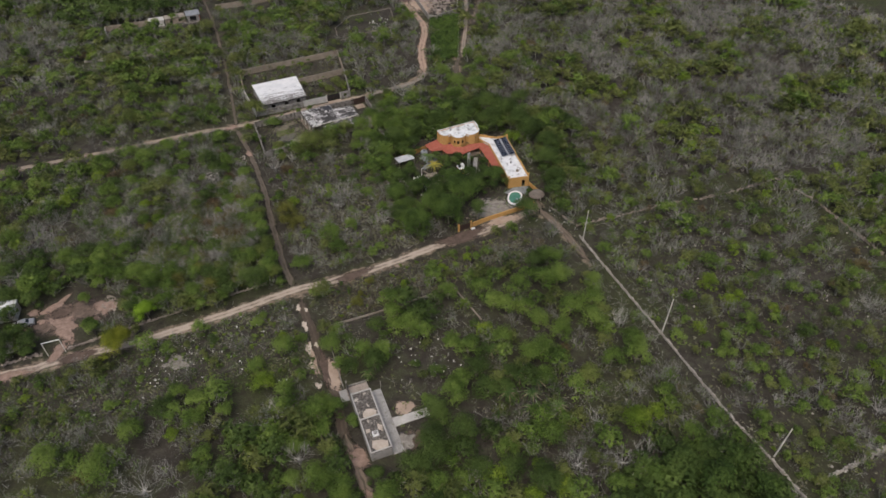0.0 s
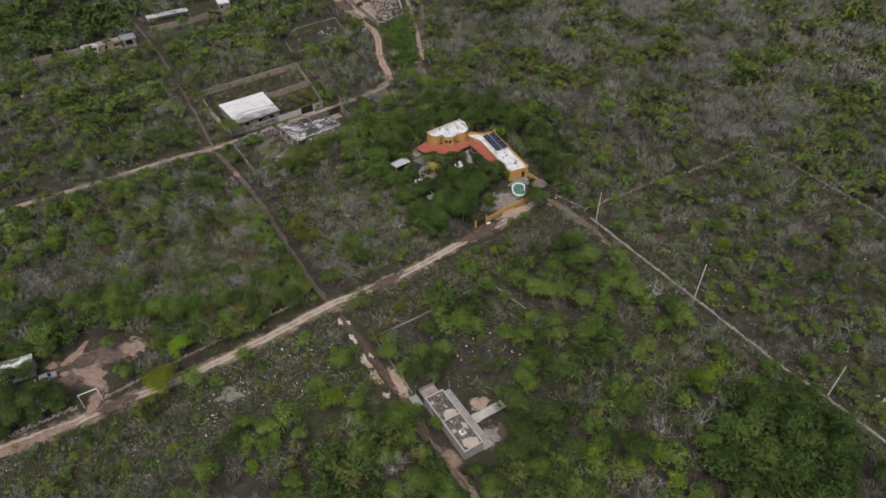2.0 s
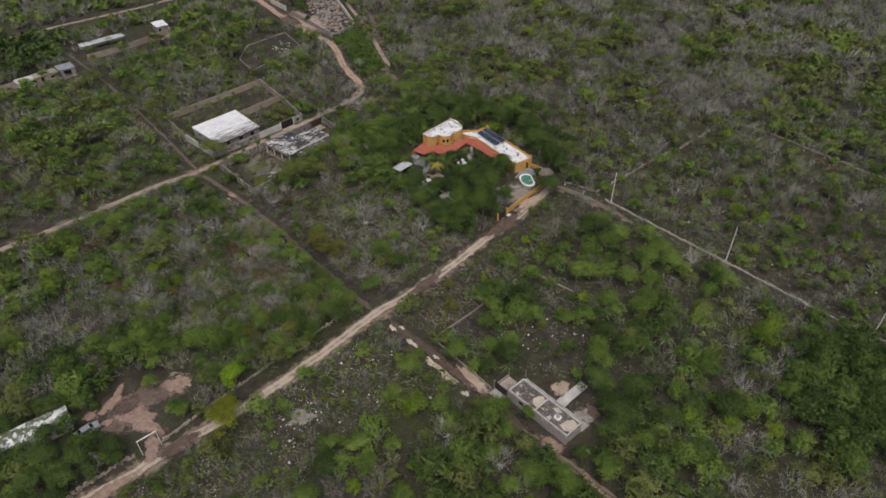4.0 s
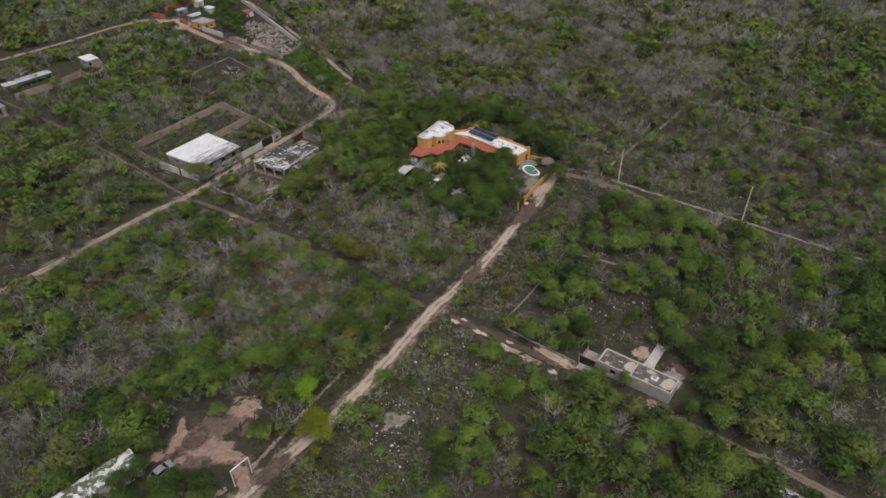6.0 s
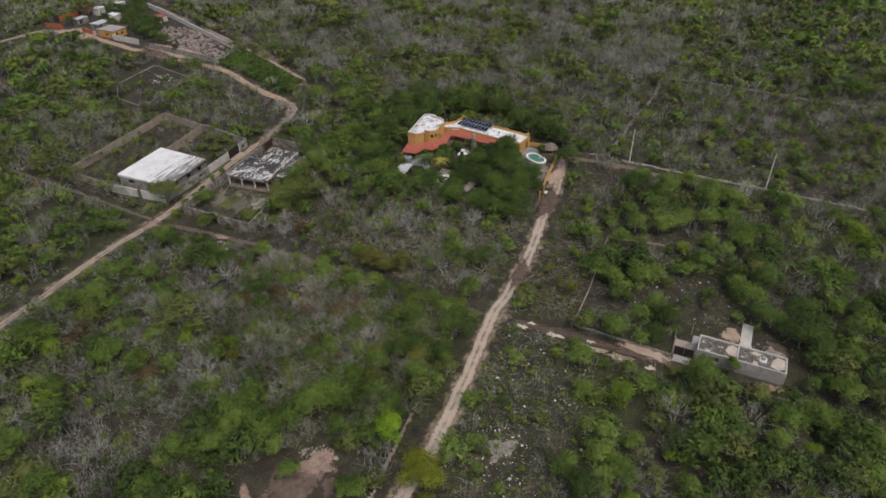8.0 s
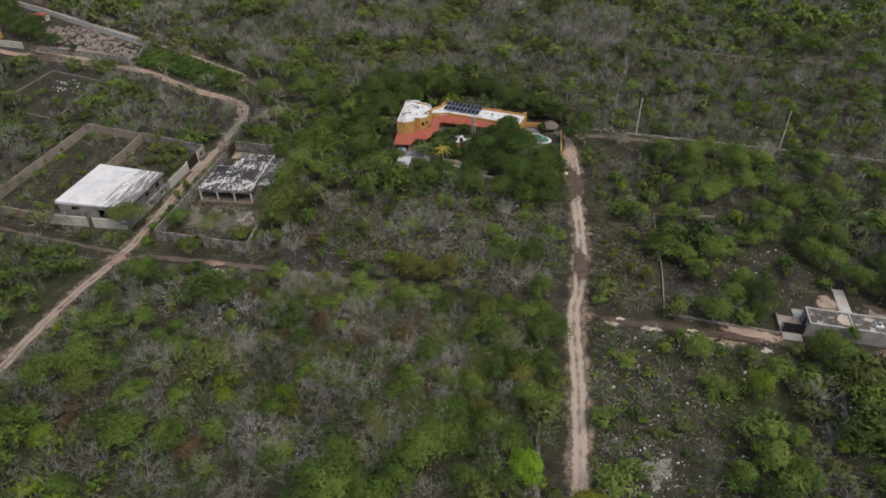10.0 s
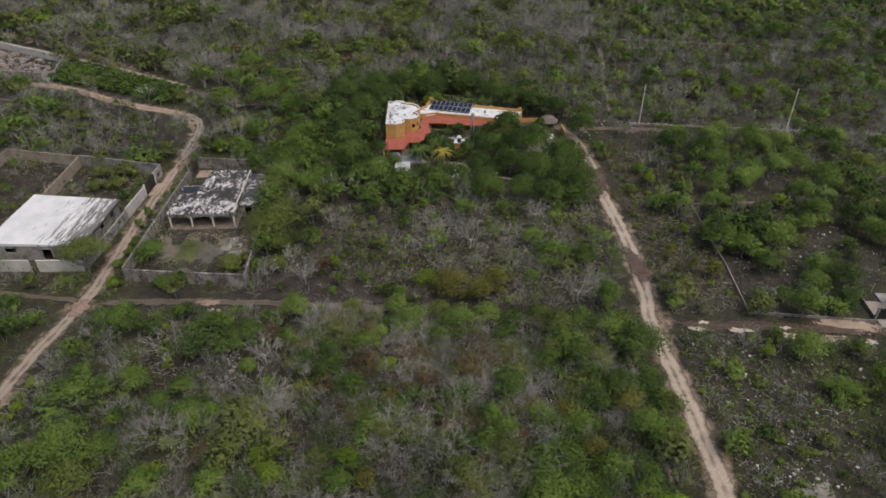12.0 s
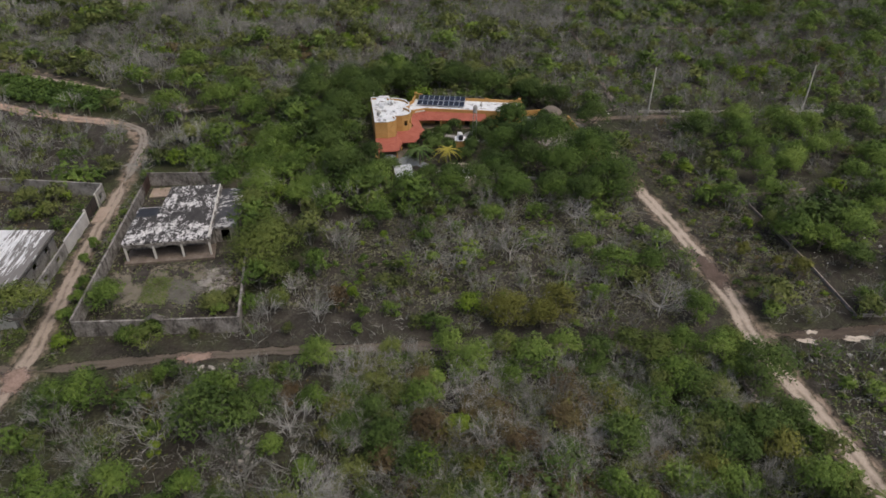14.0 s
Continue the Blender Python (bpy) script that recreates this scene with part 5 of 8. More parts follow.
    return tuple(np.concatenate(p) for p in ((xs, ux), (ys, uy), (kind, uk), (tone, ut), (size, us)))


def canopy():
    """The closed canopy at the east end of the block: olive crowns and grey twigs, head to head."""
    rng = np.random.default_rng(37)
    xs, ys = candidates(2.5, -74, 96, -38, 150)
    ok = inside(BLOCK_EAST, xs, ys) & (far_from(ROAD_A, xs, ys) > 3.2) & (far_from(ROAD_C, xs, ys) > 2.4)
    for x, y, r, _ in [t for _, _, rows in PLAN for t in rows]:
        ok &= np.hypot(xs - x, ys - y) > r * 0.6
    xs, ys = xs[ok], ys[ok]
    n = len(xs)
    kind = rng.choice(4, n, p=[0.12, 0.15, 0.42, 0.31])
    tone = np.where(inside(RED_PATCH, xs, ys) & (rng.uniform(size=n) < 0.5), 3, rng.choice([0, 1, 1, 4, 5], n))
    return xs, ys, kind, tone, rng.uniform(0.8, 1.2, n)


TONES = (LEAF_MID, LEAF_OLIVE, LEAF_BRIGHT, LEAF_RED, LEAF_DARK, LEAF_YELLOW_DULL)
SX, SY, SKIND, STONE_T, SSIZE = scrub()


STAND_OUT = [(-71.8, 157.7, 2.2), (-71.3, 152.1, 1.8), (-74.0, 166.6, 2.2), (-61.1, 151.4, 2.6), (-63.1, 169.3, 2.3), (-65.3, 147.0, 2.2), (-63.1, 144.8, 1.8), (-72.0, 147.0, 1.5), (-72.8, 147.7, 1.3)]


def thin_out():
    """Opens the block beside the road: fewer olive crowns, more grey twigs, and room for the trees that stand out."""
    rng = np.random.default_rng(77)
    block = inside(BLOCK_NEAR, SX, SY)
    n = len(SX)
    leafy = block & (SKIND < 2) & (SY > 116)
    kind = np.where(leafy & (rng.uniform(size=n) < np.where(STONE_T == 1, 0.42, 0.30)), rng.integers(2, 4, n), SKIND)
    tone = np.where(block & (STONE_T == 1) & (rng.uniform(size=n) < 0.35), np.where(rng.uniform(size=n) < 0.5, 0, 2), STONE_T)
    keep = ~(block & (SX < -52) & (SY > 128) & (rng.uniform(size=n) < 0.16))
    east = inside(BLOCK_SE, SX, SY) & ~inside(GROVE_S, SX, SY)
    keep &= ~(east & (rng.uniform(size=n) < 0.20))
    kind = np.where(east & (SKIND < 2) & (rng.uniform(size=n) < 0.16), rng.integers(2, 4, n), kind)
    open_field = inside(FIELD_OPEN, SX, SY) | (inside(TREES_MID, SX, SY) & (rng.uniform(size=n) < 0.6))
    kind = np.where(open_field & (SKIND < 3) & (rng.uniform(size=n) < 0.36), 3, kind)
    tone = np.where(block & (tone != 3) & (rng.uniform(size=n) < 0.35), 4, tone)
    tone = np.where(inside(GROVE_S, SX, SY), 4, tone)
    tone = np.where(inside(NEAR_GREEN, SX, SY) & (SX < -76) & (rng.uniform(size=n) < 0.4), 4, tone)
    verge = inside(VERGE_S, SX, SY)
    tone = np.where(verge & (tone == 2) & (rng.uniform(size=n) < 0.5), 4, tone)
    for x, y, r in STAND_OUT:
        keep &= np.hypot(SX - x, SY - y) > r
    return SX[keep], SY[keep], kind[keep], tone[keep], SSIZE[keep]


SX, SY, SKIND, STONE_T, SSIZE = thin_out()
CANOPY_AT = len(SX)
SX, SY, SKIND, STONE_T, SSIZE = (np.concatenate(p) for p in zip((SX, SY, SKIND, STONE_T, SSIZE), canopy()))
CANOPY = np.arange(len(SX)) >= CANOPY_AT
SINGLE = inside([(-76, 168), (-93, 120), (-70, 100), (-40, 106), (-53, 156)], SX, SY) & (SSIZE > 0.80) & ~CANOPY


def spread(name, sel, fine, label, rng):
    """Many bushes joined into one mesh."""
    idx = np.nonzero(sel)[0]
    parts, slots, nrms = [], [], []
    for i in idx:
        tris, sl, nr = FORMS[KINDS[SKIND[i]], fine][rng.integers(6)]
        a, s = rng.uniform(0, math.tau), SSIZE[i]
        ca, sa = math.cos(a) * s, math.sin(a) * s
        rot = np.array([[ca, sa, 0], [-sa, ca, 0], [0, 0, s ** 0.7 * rng.uniform(0.8, 1.1)]])
        parts.append(tris @ rot + np.array([SX[i], SY[i], -0.05]))
        slots.append(np.where(sl == 0, STONE_T[i], len(TONES)))
        nrms.append(nr @ (rot / s))
    me = mesh_of(name, np.concatenate(parts), (*TONES, TWIG_GREY), np.concatenate(slots), np.concatenate(nrms))
    return tagged(new(name, me), label, "scrub", "", "stuff")


RNG2 = np.random.default_rng(23)
dist_cls = np.where(SY > 195, 0, np.where((SX > 60) & (SY > 100), 0, 1))
dist_cls = np.where((SY > 285) | (SX > 150), 3, dist_cls)
spread("scrub_canopy", CANOPY, 2, "closed olive-green and grey scrub beside the cross track", RNG2)
spread("scrub_near", ~SINGLE & ~CANOPY & (dist_cls == 1), 1, "mixed green and leafless grey scrub round the roads", RNG2)


def outskirts():
    """Coarse scrub all round, where the walk never looks."""
    rng = np.random.default_rng(91)
    gx, gy = np.meshgrid(np.arange(-190, 190, 5.5), np.arange(-60, 130, 5.5))
    xs, ys = gx.ravel() + rng.uniform(-2.4, 2.4, gx.size), gy.ravel() + rng.uniform(-2.4, 2.4, gx.size)
    ok = ~inside(VIEW, xs, ys)
    for line, w in ROADSIDE:
        ok &= far_from(line, xs, ys) > w + 1
    parts, slots, nrms = [], [], []
    for x, y in zip(xs[ok], ys[ok]):
        tris, sl, nr = FORMS[KINDS[rng.integers(4)], 3][rng.integers(6)]
        keep = np.arange(len(tris)) % 2 == 0
        s = rng.uniform(0.9, 1.5)
        parts.append(tris[keep] * s + np.array([x, y, -0.05]))
        slots.append(np.where(sl[keep] == 0, rng.integers(2), len(TONES)))
        nrms.append(nr[keep])
    me = mesh_of("scrub_outskirts", np.concatenate(parts), (*TONES, TWIG_GREY), np.concatenate(slots), np.concatenate(nrms))
    return tagged(new("scrub_outskirts", me), "scattered green and grey scrub round the plots", "scrub", "", "stuff")


outskirts()
spread("scrub_mid", ~SINGLE & (dist_cls == 0), 0, "scrub woodland of grey and green bushes beyond the houses", RNG2)
spread("scrub_far", ~SINGLE & (dist_cls == 3), 3, "far scrub woodland of grey and green bushes", RNG2)


def single_bushes():
    """The bushes of the block beside the road, each a thing with its leaves and its wood."""
    rng = np.random.default_rng(5)
    words = {0: ("small tree with a rounded green crown", "tree"), 1: ("dense green shrub", "shrub"), 2: ("half-bare shrub with thin leaves and grey twigs", "shrub"), 3: ("leafless grey shrub of fine twigs", "shrub")}
    tint = ("mid-green", "olive-green", "fresh yellow-green", "dry reddish-brown", "dark-green", "yellowish")
    stock = {}
    for i in np.nonzero(SINGLE)[0]:
        k, t, f = int(SKIND[i]), int(STONE_T[i]), int(rng.integers(4))
        m = Matrix.Translation((SX[i], SY[i], -0.05)) @ Matrix.Rotation(rng.uniform(0, math.tau), 4, "Z") @ Matrix.Diagonal((SSIZE[i], SSIZE[i], SSIZE[i] ** 0.7 * rng.uniform(0.8, 1.1), 1))
        if (k, t, f) not in stock:
            tris, sl, nr = FORMS[KINDS[k], 2][f]
            e = new("tree" if k == 0 else "shrub")
            tagged(e, f"{tint[t]} {words[k][0]}", words[k][1], "bushes of the block beside the road")
            for nm, s, mat in (("crown", 0, TONES[t]), ("trunk" if k == 0 else "brushwood", 1, TWIG_GREY)):
                o = new(nm, mesh_of(nm, tris[sl == s], (mat,), None, nr[sl == s]))
                o.parent = e
            e.matrix_basis = m
            stock[k, t, f] = e
        else:
            copy_thing(stock[k, t, f], m)


single_bushes()


PLANTED = []


FAR_TREES = {}


def big_tree(x, y, r, h, leaf, seed, label, dense=1.0):
    """A broad tree: trunk with limbs, and a crown of lobes; no two stand on one spot. Those far off are joined later."""
    if inside(BLOCK_SE, np.array([x]), np.array([y]))[0] and y > 60:
        r, h = 0.88 * r, 0.94 * h
    if any(math.hypot(x - px, y - py) < 0.55 * max(r, pr) for px, py, pr in PLANTED):
        return
    if far_from(WALL_1, np.array([x]), np.array([y]))[0] < 0.85 * r:
        return
    PLANTED.append((x, y, r))
    rng = np.random.default_rng(seed)
    wood = limbs_form(rng, r * 0.8, h * 0.72, 8, 0.10 + r * 0.03)
    far = y > 190 or x > 36 or y < 44 or y > 128 - 1.2 * x and y < 60
    lv, nl = crown_form(rng, r, h * 0.2, h, int((220 + 135 * r * r) * dense * (0.55 if far else 1)), 0.31 if far else 0.23)
    if far:
        at = np.array([x, y, -0.05])
        FAR_TREES.setdefault(leaf.name, []).append((lv + at, nl, wood + at, leaf))
        return
    low = "shrub" in label
    e = thing("shrub" if low else "tree", x, y, -0.05, rng.uniform(0, 360), label, "shrub" if low else "tree")
    o = new("trunk", mesh_of("trunk", wood, (BARK,)))
    crown = new("crown", mesh_of("crown", lv, (leaf,), None, nl))
    o.parent = crown.parent = e


def join_far_trees():
    """The trees far from the walk, joined: one mesh for each kind of leaf."""
    for k, rows in FAR_TREES.items():
        tris = np.concatenate([p for lv, nl, wd, leaf in rows for p in (lv, wd)])
        nrm = []
        for lv, nl, wd, leaf in rows:
            g = np.cross(wd[:, 1] - wd[:, 0], wd[:, 2] - wd[:, 0])
            nrm += [nl, g / (np.linalg.norm(g, axis=1, keepdims=True) + 1e-12)]
        slots = np.concatenate([np.full(len(p), q) for lv, nl, wd, leaf in rows for q, p in ((0, lv), (1, wd))])
        ob = new("far_trees", mesh_of("far_trees", tris, (rows[0][3], BARK), slots, np.concatenate(nrm)))
        tagged(ob, "broad green trees far off among the scrub", "trees", "", "stuff")


def row_of(rows, leaf, label, seed, dense=1.0):
    for i, (x, y, r, h) in enumerate(rows):
        big_tree(x, y, r, h, leaf, seed + i, label, dense)


def dry_tree(x, y, r, h, seed, n, label):
    """A leafless tree: trunk, limbs and a fan of fine branches."""
    PLANTED.append((x, y, r))
    rng = np.random.default_rng(seed)
    e = thing("bare_tree", x, y, -0.05, 0, label, "tree")
    for nm, tris, mat in (("trunk", limbs_form(rng, r * 0.8, h * 0.8, 11, 0.05 + 0.022 * r), TWIG_PALE), ("branches_crown", twig_form(rng, r, h, n, 0.042), TWIG_PALE)):
        o = new(nm, mesh_of(nm, tris, (mat,)))
        o.parent = e


for i, (leaf, label, rows) in enumerate(PLAN):
    row_of(rows, leaf, label, 800 + 40 * i)
for i, (x, y, r, h) in enumerate(PLAN_BARE):
    dry_tree(x, y, r, h, 600 + i, 420, "leafless pale grey tree with fine branching")

# ---- the ochre house ----
HX, HY = 15.0, 152.0
house = thing("house", HX, HY, -0.1, 0, "ochre stucco house with white flat roofs and red awnings", "house")


def rel(poly):
    return [(x - HX, y - HY) for x, y in poly]


TOWER = rel([(2.9, 161.5), (3.6, 159.4), (4.7, 158.4), (5.9, 158.5), (6.8, 159.3), (7.3, 157.8), (8.4, 156.9), (9.8, 156.9), (10.9, 157.7), (11.4, 158.9), (12.6, 158.3), (14.0, 158.6), (15.2, 159.9), (15.6, 161.4), (14.6, 166.7)])
WING = rel([(15.4, 160.4), (16.6, 158.6), (18.1, 156.8), (21.3, 137.9), (27.2, 138.9), (23.9, 160.7), (21.0, 160.4), (15.7, 162.0)])


def ring_wall(name, poly, z0, z1, thick, material, parent, openings=None, label=""):
    """A ring of walls: each side is a part of its own."""
    n = len(poly)
    area = sum(poly[i][0] * poly[(i + 1) % n][1] - poly[(i + 1) % n][0] * poly[i][1] for i in range(n))
    side = 1 if area > 0 else -1
    for i in range(n):
        bm = bmesh.new()
        wall_open(bm, poly[i], poly[(i + 1) % n], z0, z1, thick, (openings or {}).get(i, ()), side * thick / 2)
        part(name, bm, material, parent, label)


def shrink(poly, d):
    cx, cy = sum(p[0] for p in poly) / len(poly), sum(p[1] for p in poly) / len(poly)
    out = []
    for x, y in poly:
        v = Vector((x - cx, y - cy))
        v *= max(0.0, 1 - d / v.length)
        out.append((cx + v.x, cy + v.y))
    return out


ring_wall("tower_wall", TOWER, 0, 5.75, 0.22, YELLOW, house,
                  {1: [(0.35, 1.0, 0.3, 2.2)], 5: [(0.4, 1.05, 3.6, 4.6)], 6: [(0.2, 0.9, 3.6, 4.6)], 7: [(0.35, 1.05, 3.6, 4.6)], 11: [(0.4, 0.9, 3.9, 4.6)], 8: [(0.3, 1.0, 0.2, 2.2)]}, "ochre two-storey wall with rounded bays")
part("tower_roof", prism(bmesh.new(), shrink(TOWER, 0.35), 5.2, 5.45), WHITE_ROOF, house, "white painted flat roof with dark stains")
part("tower_floor", prism(bmesh.new(), shrink(TOWER, 0.5), 2.75, 2.95), DARK, house)
ring_wall("wing_wall", WING, 0, 3.3, 0.22, YELLOW, house,
                 {2: [(2, 3, 0.1, 2.1), (5, 6.2, 1.0, 2.1), (8, 9, 0.1, 2.1), (11, 12.4, 1.0, 2.1), (14.5, 15.5, 0.1, 2.1)], 3: [(4.0, 4.9, 0.1, 2.2)]}, "ochre one-storey wall")
part("wing_roof", prism(bmesh.new(), shrink(WING, 0.3), 2.75, 2.98), WHITE_ROOF, house, "white painted flat roof")
for i, (a, b) in enumerate(zip(TOWER, TOWER[1:] + TOWER[:1])):
    bm = bmesh.new()
    seg_box(bm, a, b, 5.752, 5.84, 0.25, 0, None, -0.02 if i < 0 else 0.10)
    part("parapet_coping", bm, WHITE_ROOF, house, "whitewashed parapet coping")
part("parapet", prism(bmesh.new(), rel([(14.6, 165.2), (14.95, 165.0), (15.5, 163.2), (15.2, 163.1)]), 5.75, 6.15), PAINT_WHITE, house, "white parapet end")
bm = bmesh.new()
far_a, far_b = Vector(rel([(27.2, 139.2)])[0]), Vector(rel([(23.9, 160.7)])[0])
d = far_b - far_a
for s0, s1, z in ((0, 1, 3.62), (1, 6.5, 3.5), (6.5, 7.3, 3.7), (7.3, 12.6, 3.5), (12.6, 13.4, 3.7), (13.4, 20.2, 3.5)):
    seg_box(bm, far_a, far_b, 3.3, z, 0.24, s0, s1, 0.12)
seg_box(bm, far_a, far_b, 3.3, 4.05, 0.26, 20.2, d.length, 0.12)
part("rear_parapet", bm, YELLOW, house, "scalloped ochre rear parapet")
bm = bmesh.new()
for p, q, z in (((23.9, 160.7), (21.0, 160.4), 3.7), ((21.0, 160.4), (18.2, 161.3), 3.5), ((18.2, 161.3), (15.9, 161.9), 3.75)):
    seg_box(bm, *rel([p, q]), 3.3, z, 0.24, 0, None, 0.12)
part("corner_parapet", bm, YELLOW, house)
for x, y, z0, z1 in ((27.0, 139.4, 3.5, 3.95), (21.6, 138.7, 3.3, 3.55), (24.0, 160.5, 3.5, 4.25)):
    px, py = x - HX, y - HY
    part("corner_cap", boxes((px - 0.28, py - 0.28, z0, px + 0.28, py + 0.28, z1, 0.05)), YELLOW, house)


def awning(name, inner, outer, z_in, z_out, thick=0.12):
    bm = bmesh.new()
    tops = []
    for (ix, iy), (ox, oy) in zip(rel(inner), rel(outer)):
        tops.append([bm.verts.new(p) for p in ((ix, iy, z_in), (ox, oy, z_out), (ox, oy, z_out - thick), (ix, iy, z_in - thick))])
    for a, b in zip(tops, tops[1:]):
        for k in range(4):
            bm.faces.new((a[k], a[(k + 1) % 4], b[(k + 1) % 4], b[k]))
    bm.faces.new(tops[0][::-1]), bm.faces.new(tops[-1])
    bmesh.ops.recalc_face_normals(bm, faces=bm.faces)
    return part(name, bm, RED_TILE, house, "red clay awning with a shallow slope")


awning("awning", [(2.8, 161.5), (4.6, 158.2), (6.8, 158.9), (7.9, 156.9), (10.4, 156.7), (12.3, 158.0), (14.4, 158.4), (16.3, 158.6)],
       [(-1.0, 160.0), (0.9, 156.4), (4.2, 156.9), (5.2, 154.8), (10.2, 154.2), (12.5, 155.8), (14.2, 156.6), (15.2, 157.2)], 2.75, 1.85)
awning("awning", [(16.3, 158.6), (18.1, 156.7), (20.2, 144.9)], [(15.2, 157.2), (15.9, 155.4), (18.6, 144.4)], 2.70, 1.85)
for x, y in ((-0.5, 159.7), (1.2, 156.9), (4.5, 157.2), (5.6, 155.2), (10.0, 154.7), (12.4, 156.2), (15.6, 156.8), (16.5, 153.0), (17.3, 149.4), (18.4, 145.0)):
    part("post", tube(bmesh.new(), [(x - HX, y - HY, 0), (x - HX, y - HY, 1.9)], [0.11, 0.10], 8), YELLOW, house)
part("terrace", prism(bmesh.new(), rel([(-0.6, 160.0), (1.2, 156.2), (5, 156), (10.2, 153.8), (15.4, 156.6), (18.4, 144.2), (21, 144.2), (18.2, 157.5), (14, 160), (3, 161.6)]), 0.0, 0.22), FLOOR_SHADED, house, "brown paved terrace, darkened for the shade of the awnings")
for x, y, s, h in ((12.9, 162.0, 0.5, 0.8), (8.8, 162.8, 0.35, 0.5), (10.6, 163.0, 0.4, 0.6), (4.9, 160.3, 0.3, 0.45), (6.4, 161.6, 0.3, 0.5), (9.5, 160.2, 0.25, 0.35)):
    part("roof_box", boxes((x - HX - s, y - HY - s, 5.45, x - HX + s, y - HY + s, 5.45 + h, 0.05)), WHITE_ROOF, house)
part("stair_head", prism(bmesh.new(), rel([(11.2, 164.3), (13.9, 165.3), (14.4, 163.4), (11.8, 162.6)]), 5.45, 6.0), WHITE_ROOF, house, "white stair head on the roof")
part("vent", lathe(bmesh.new(), [(0.32, 2.98), (0.42, 3.2), (0.42, 3.5), (0.3, 3.62)], 14, (24.4 - HX, 142.0 - HY)), WALL_TAN, house, "round tan vent")
part("vent", lathe(bmesh.new(), [(0.25, 2.98), (0.25, 3.5), (0.1, 3.62)], 12, (23.2 - HX, 146.5 - HY)), CONCRETE, house)
part("roof_tank", lathe(bmesh.new(), [(0.4, 5.45), (0.42, 6.2), (0.3, 6.4), (0.12, 6.46)], 14, (6.9 - HX, 162.2 - HY)), CONCRETE, house, "grey roof tank")
for x, y, z, h in ((14.0, 165.8, 5.6, 1.6), (4.2, 160.2, 5.5, 0.9)):
    part("antenna", tube(bmesh.new(), [(x - HX, y - HY, z), (x - HX, y - HY, z + h)], [0.03, 0.02], 5), ALU, house)

# solar modules on the wing roof, two rows of ten
ux, uy = 3.3 / 21.75, -21.5 / 21.75
nxx, nyy = uy, -ux
solar_a = Vector(rel([(23.55, 159.6)])[0])
mod, rim = None, None
for row in range(2):
    for k in range(9):
        c = solar_a + Vector((ux, uy)) * (0.55 + k * 1.06) + Vector((nxx, nyy)) * (0.90 + row * 2.12)
        ang = math.degrees(math.atan2(uy, ux))
        if mod is None:
            b1 = boxes((-0.45, -0.86, 0.02, 0.45, 0.86, 0.03))
            mod = part("solar_module", b1, SOLAR, house, "dark blue solar module")
            rim = part("module_frame", boxes((-0.52, -0.93, -0.03, 0.52, 0.93, 0.018)), ALU, mod)
            ob = mod
        else:
            ob = new("solar_module", mod.data)
            ob.parent = house
            r2 = new("module_frame", rim.data)
            r2.parent = ob
        ob.matrix_basis = pose(c.x, c.y, 3.75 - 0.30 * row, 9, 0, ang)
for row in range(2):
    a = solar_a + Vector((nxx, nyy)) * (0.90 + row * 2.12)
    b = a + Vector((ux, uy)) * 9.6
    bm = bmesh.new()
    seg_box(bm, a, b, 2.98, 3.64 - 0.30 * row, 0.08)
    part("module_rail", bm, ALU, house)

# ---- the yard of the ochre house ----
yard_wall = thing("yard_wall", 10, 122, -0.1, 0, "low ochre yard wall along the sandy road", "wall")
bm = bmesh.new()
pts = [(9.7, 121.5), (13.6, 123.5), (19.6, 126.1), (27.2, 129.4)]
for p, q in zip(pts, pts[1:]):
    seg_box(bm, (p[0] - 10, p[1] - 122), (q[0] - 10, q[1] - 122), 0, 1.3, 0.2)
part("wall", bm, YELLOW, yard_wall)
bm = bmesh.new()
for p, q in zip(pts, pts[1:]):
    seg_box(bm, (p[0] - 10, p[1] - 122), (q[0] - 10, q[1] - 122), 1.3, 1.38, 0.28)
part("coping", bm, YELLOW, yard_wall)
side_wall = thing("yard_wall", 28, 138, -0.1, 0, "ochre wall between house and thatched shelter", "wall")
bm = bmesh.new()
seg_box(bm, (-0.6, 1.2), (1.6, -3.6), 0, 1.2, 0.2)
part("wall", bm, YELLOW, side_wall)
west_wall = thing("yard_wall", -2, 159, -0.1, 0, "ochre wall between awning and tin shed", "wall")
bm = bmesh.new()
seg_box(bm, (1.4, 1.4), (-5.6, -3.0), 0, 1.5, 0.2)
part("wall", bm, YELLOW, west_wall)

yard_gate = thing("gate", 7.6, 120.3, -0.1, 22, "dark brown metal double gate between ochre posts", "gate")
for x in (-0.78, 0.78):
    leaf = part("gate_leaf", boxes((x - 0.75, -0.03, 0.1, x + 0.75, 0.03, 2.0)), RUST_METAL, yard_gate)
    for k in range(5):
        part("gate_bar", boxes((x - 0.7 + k * 0.34, -0.05, 0.1, x - 0.65 + k * 0.34, -0.032, 2.0)), BLACK_METAL, leaf)
for x in (-1.75, 1.75):
    part("gate_post", boxes((x - 0.2, -0.2, 0, x + 0.2, 0.2, 2.4, 0.03)), YELLOW, yard_gate)
part("threshold", boxes((1.6, -0.9, 0.06, 2.6, -0.25, 0.30)), PAINT_WHITE, yard_gate, "whitewashed kerb stone")

pool = thing("swimming_pool", 22.6, 133.1, 0.0, 76, "kidney-shaped pool of green water with a white rim", "pool")


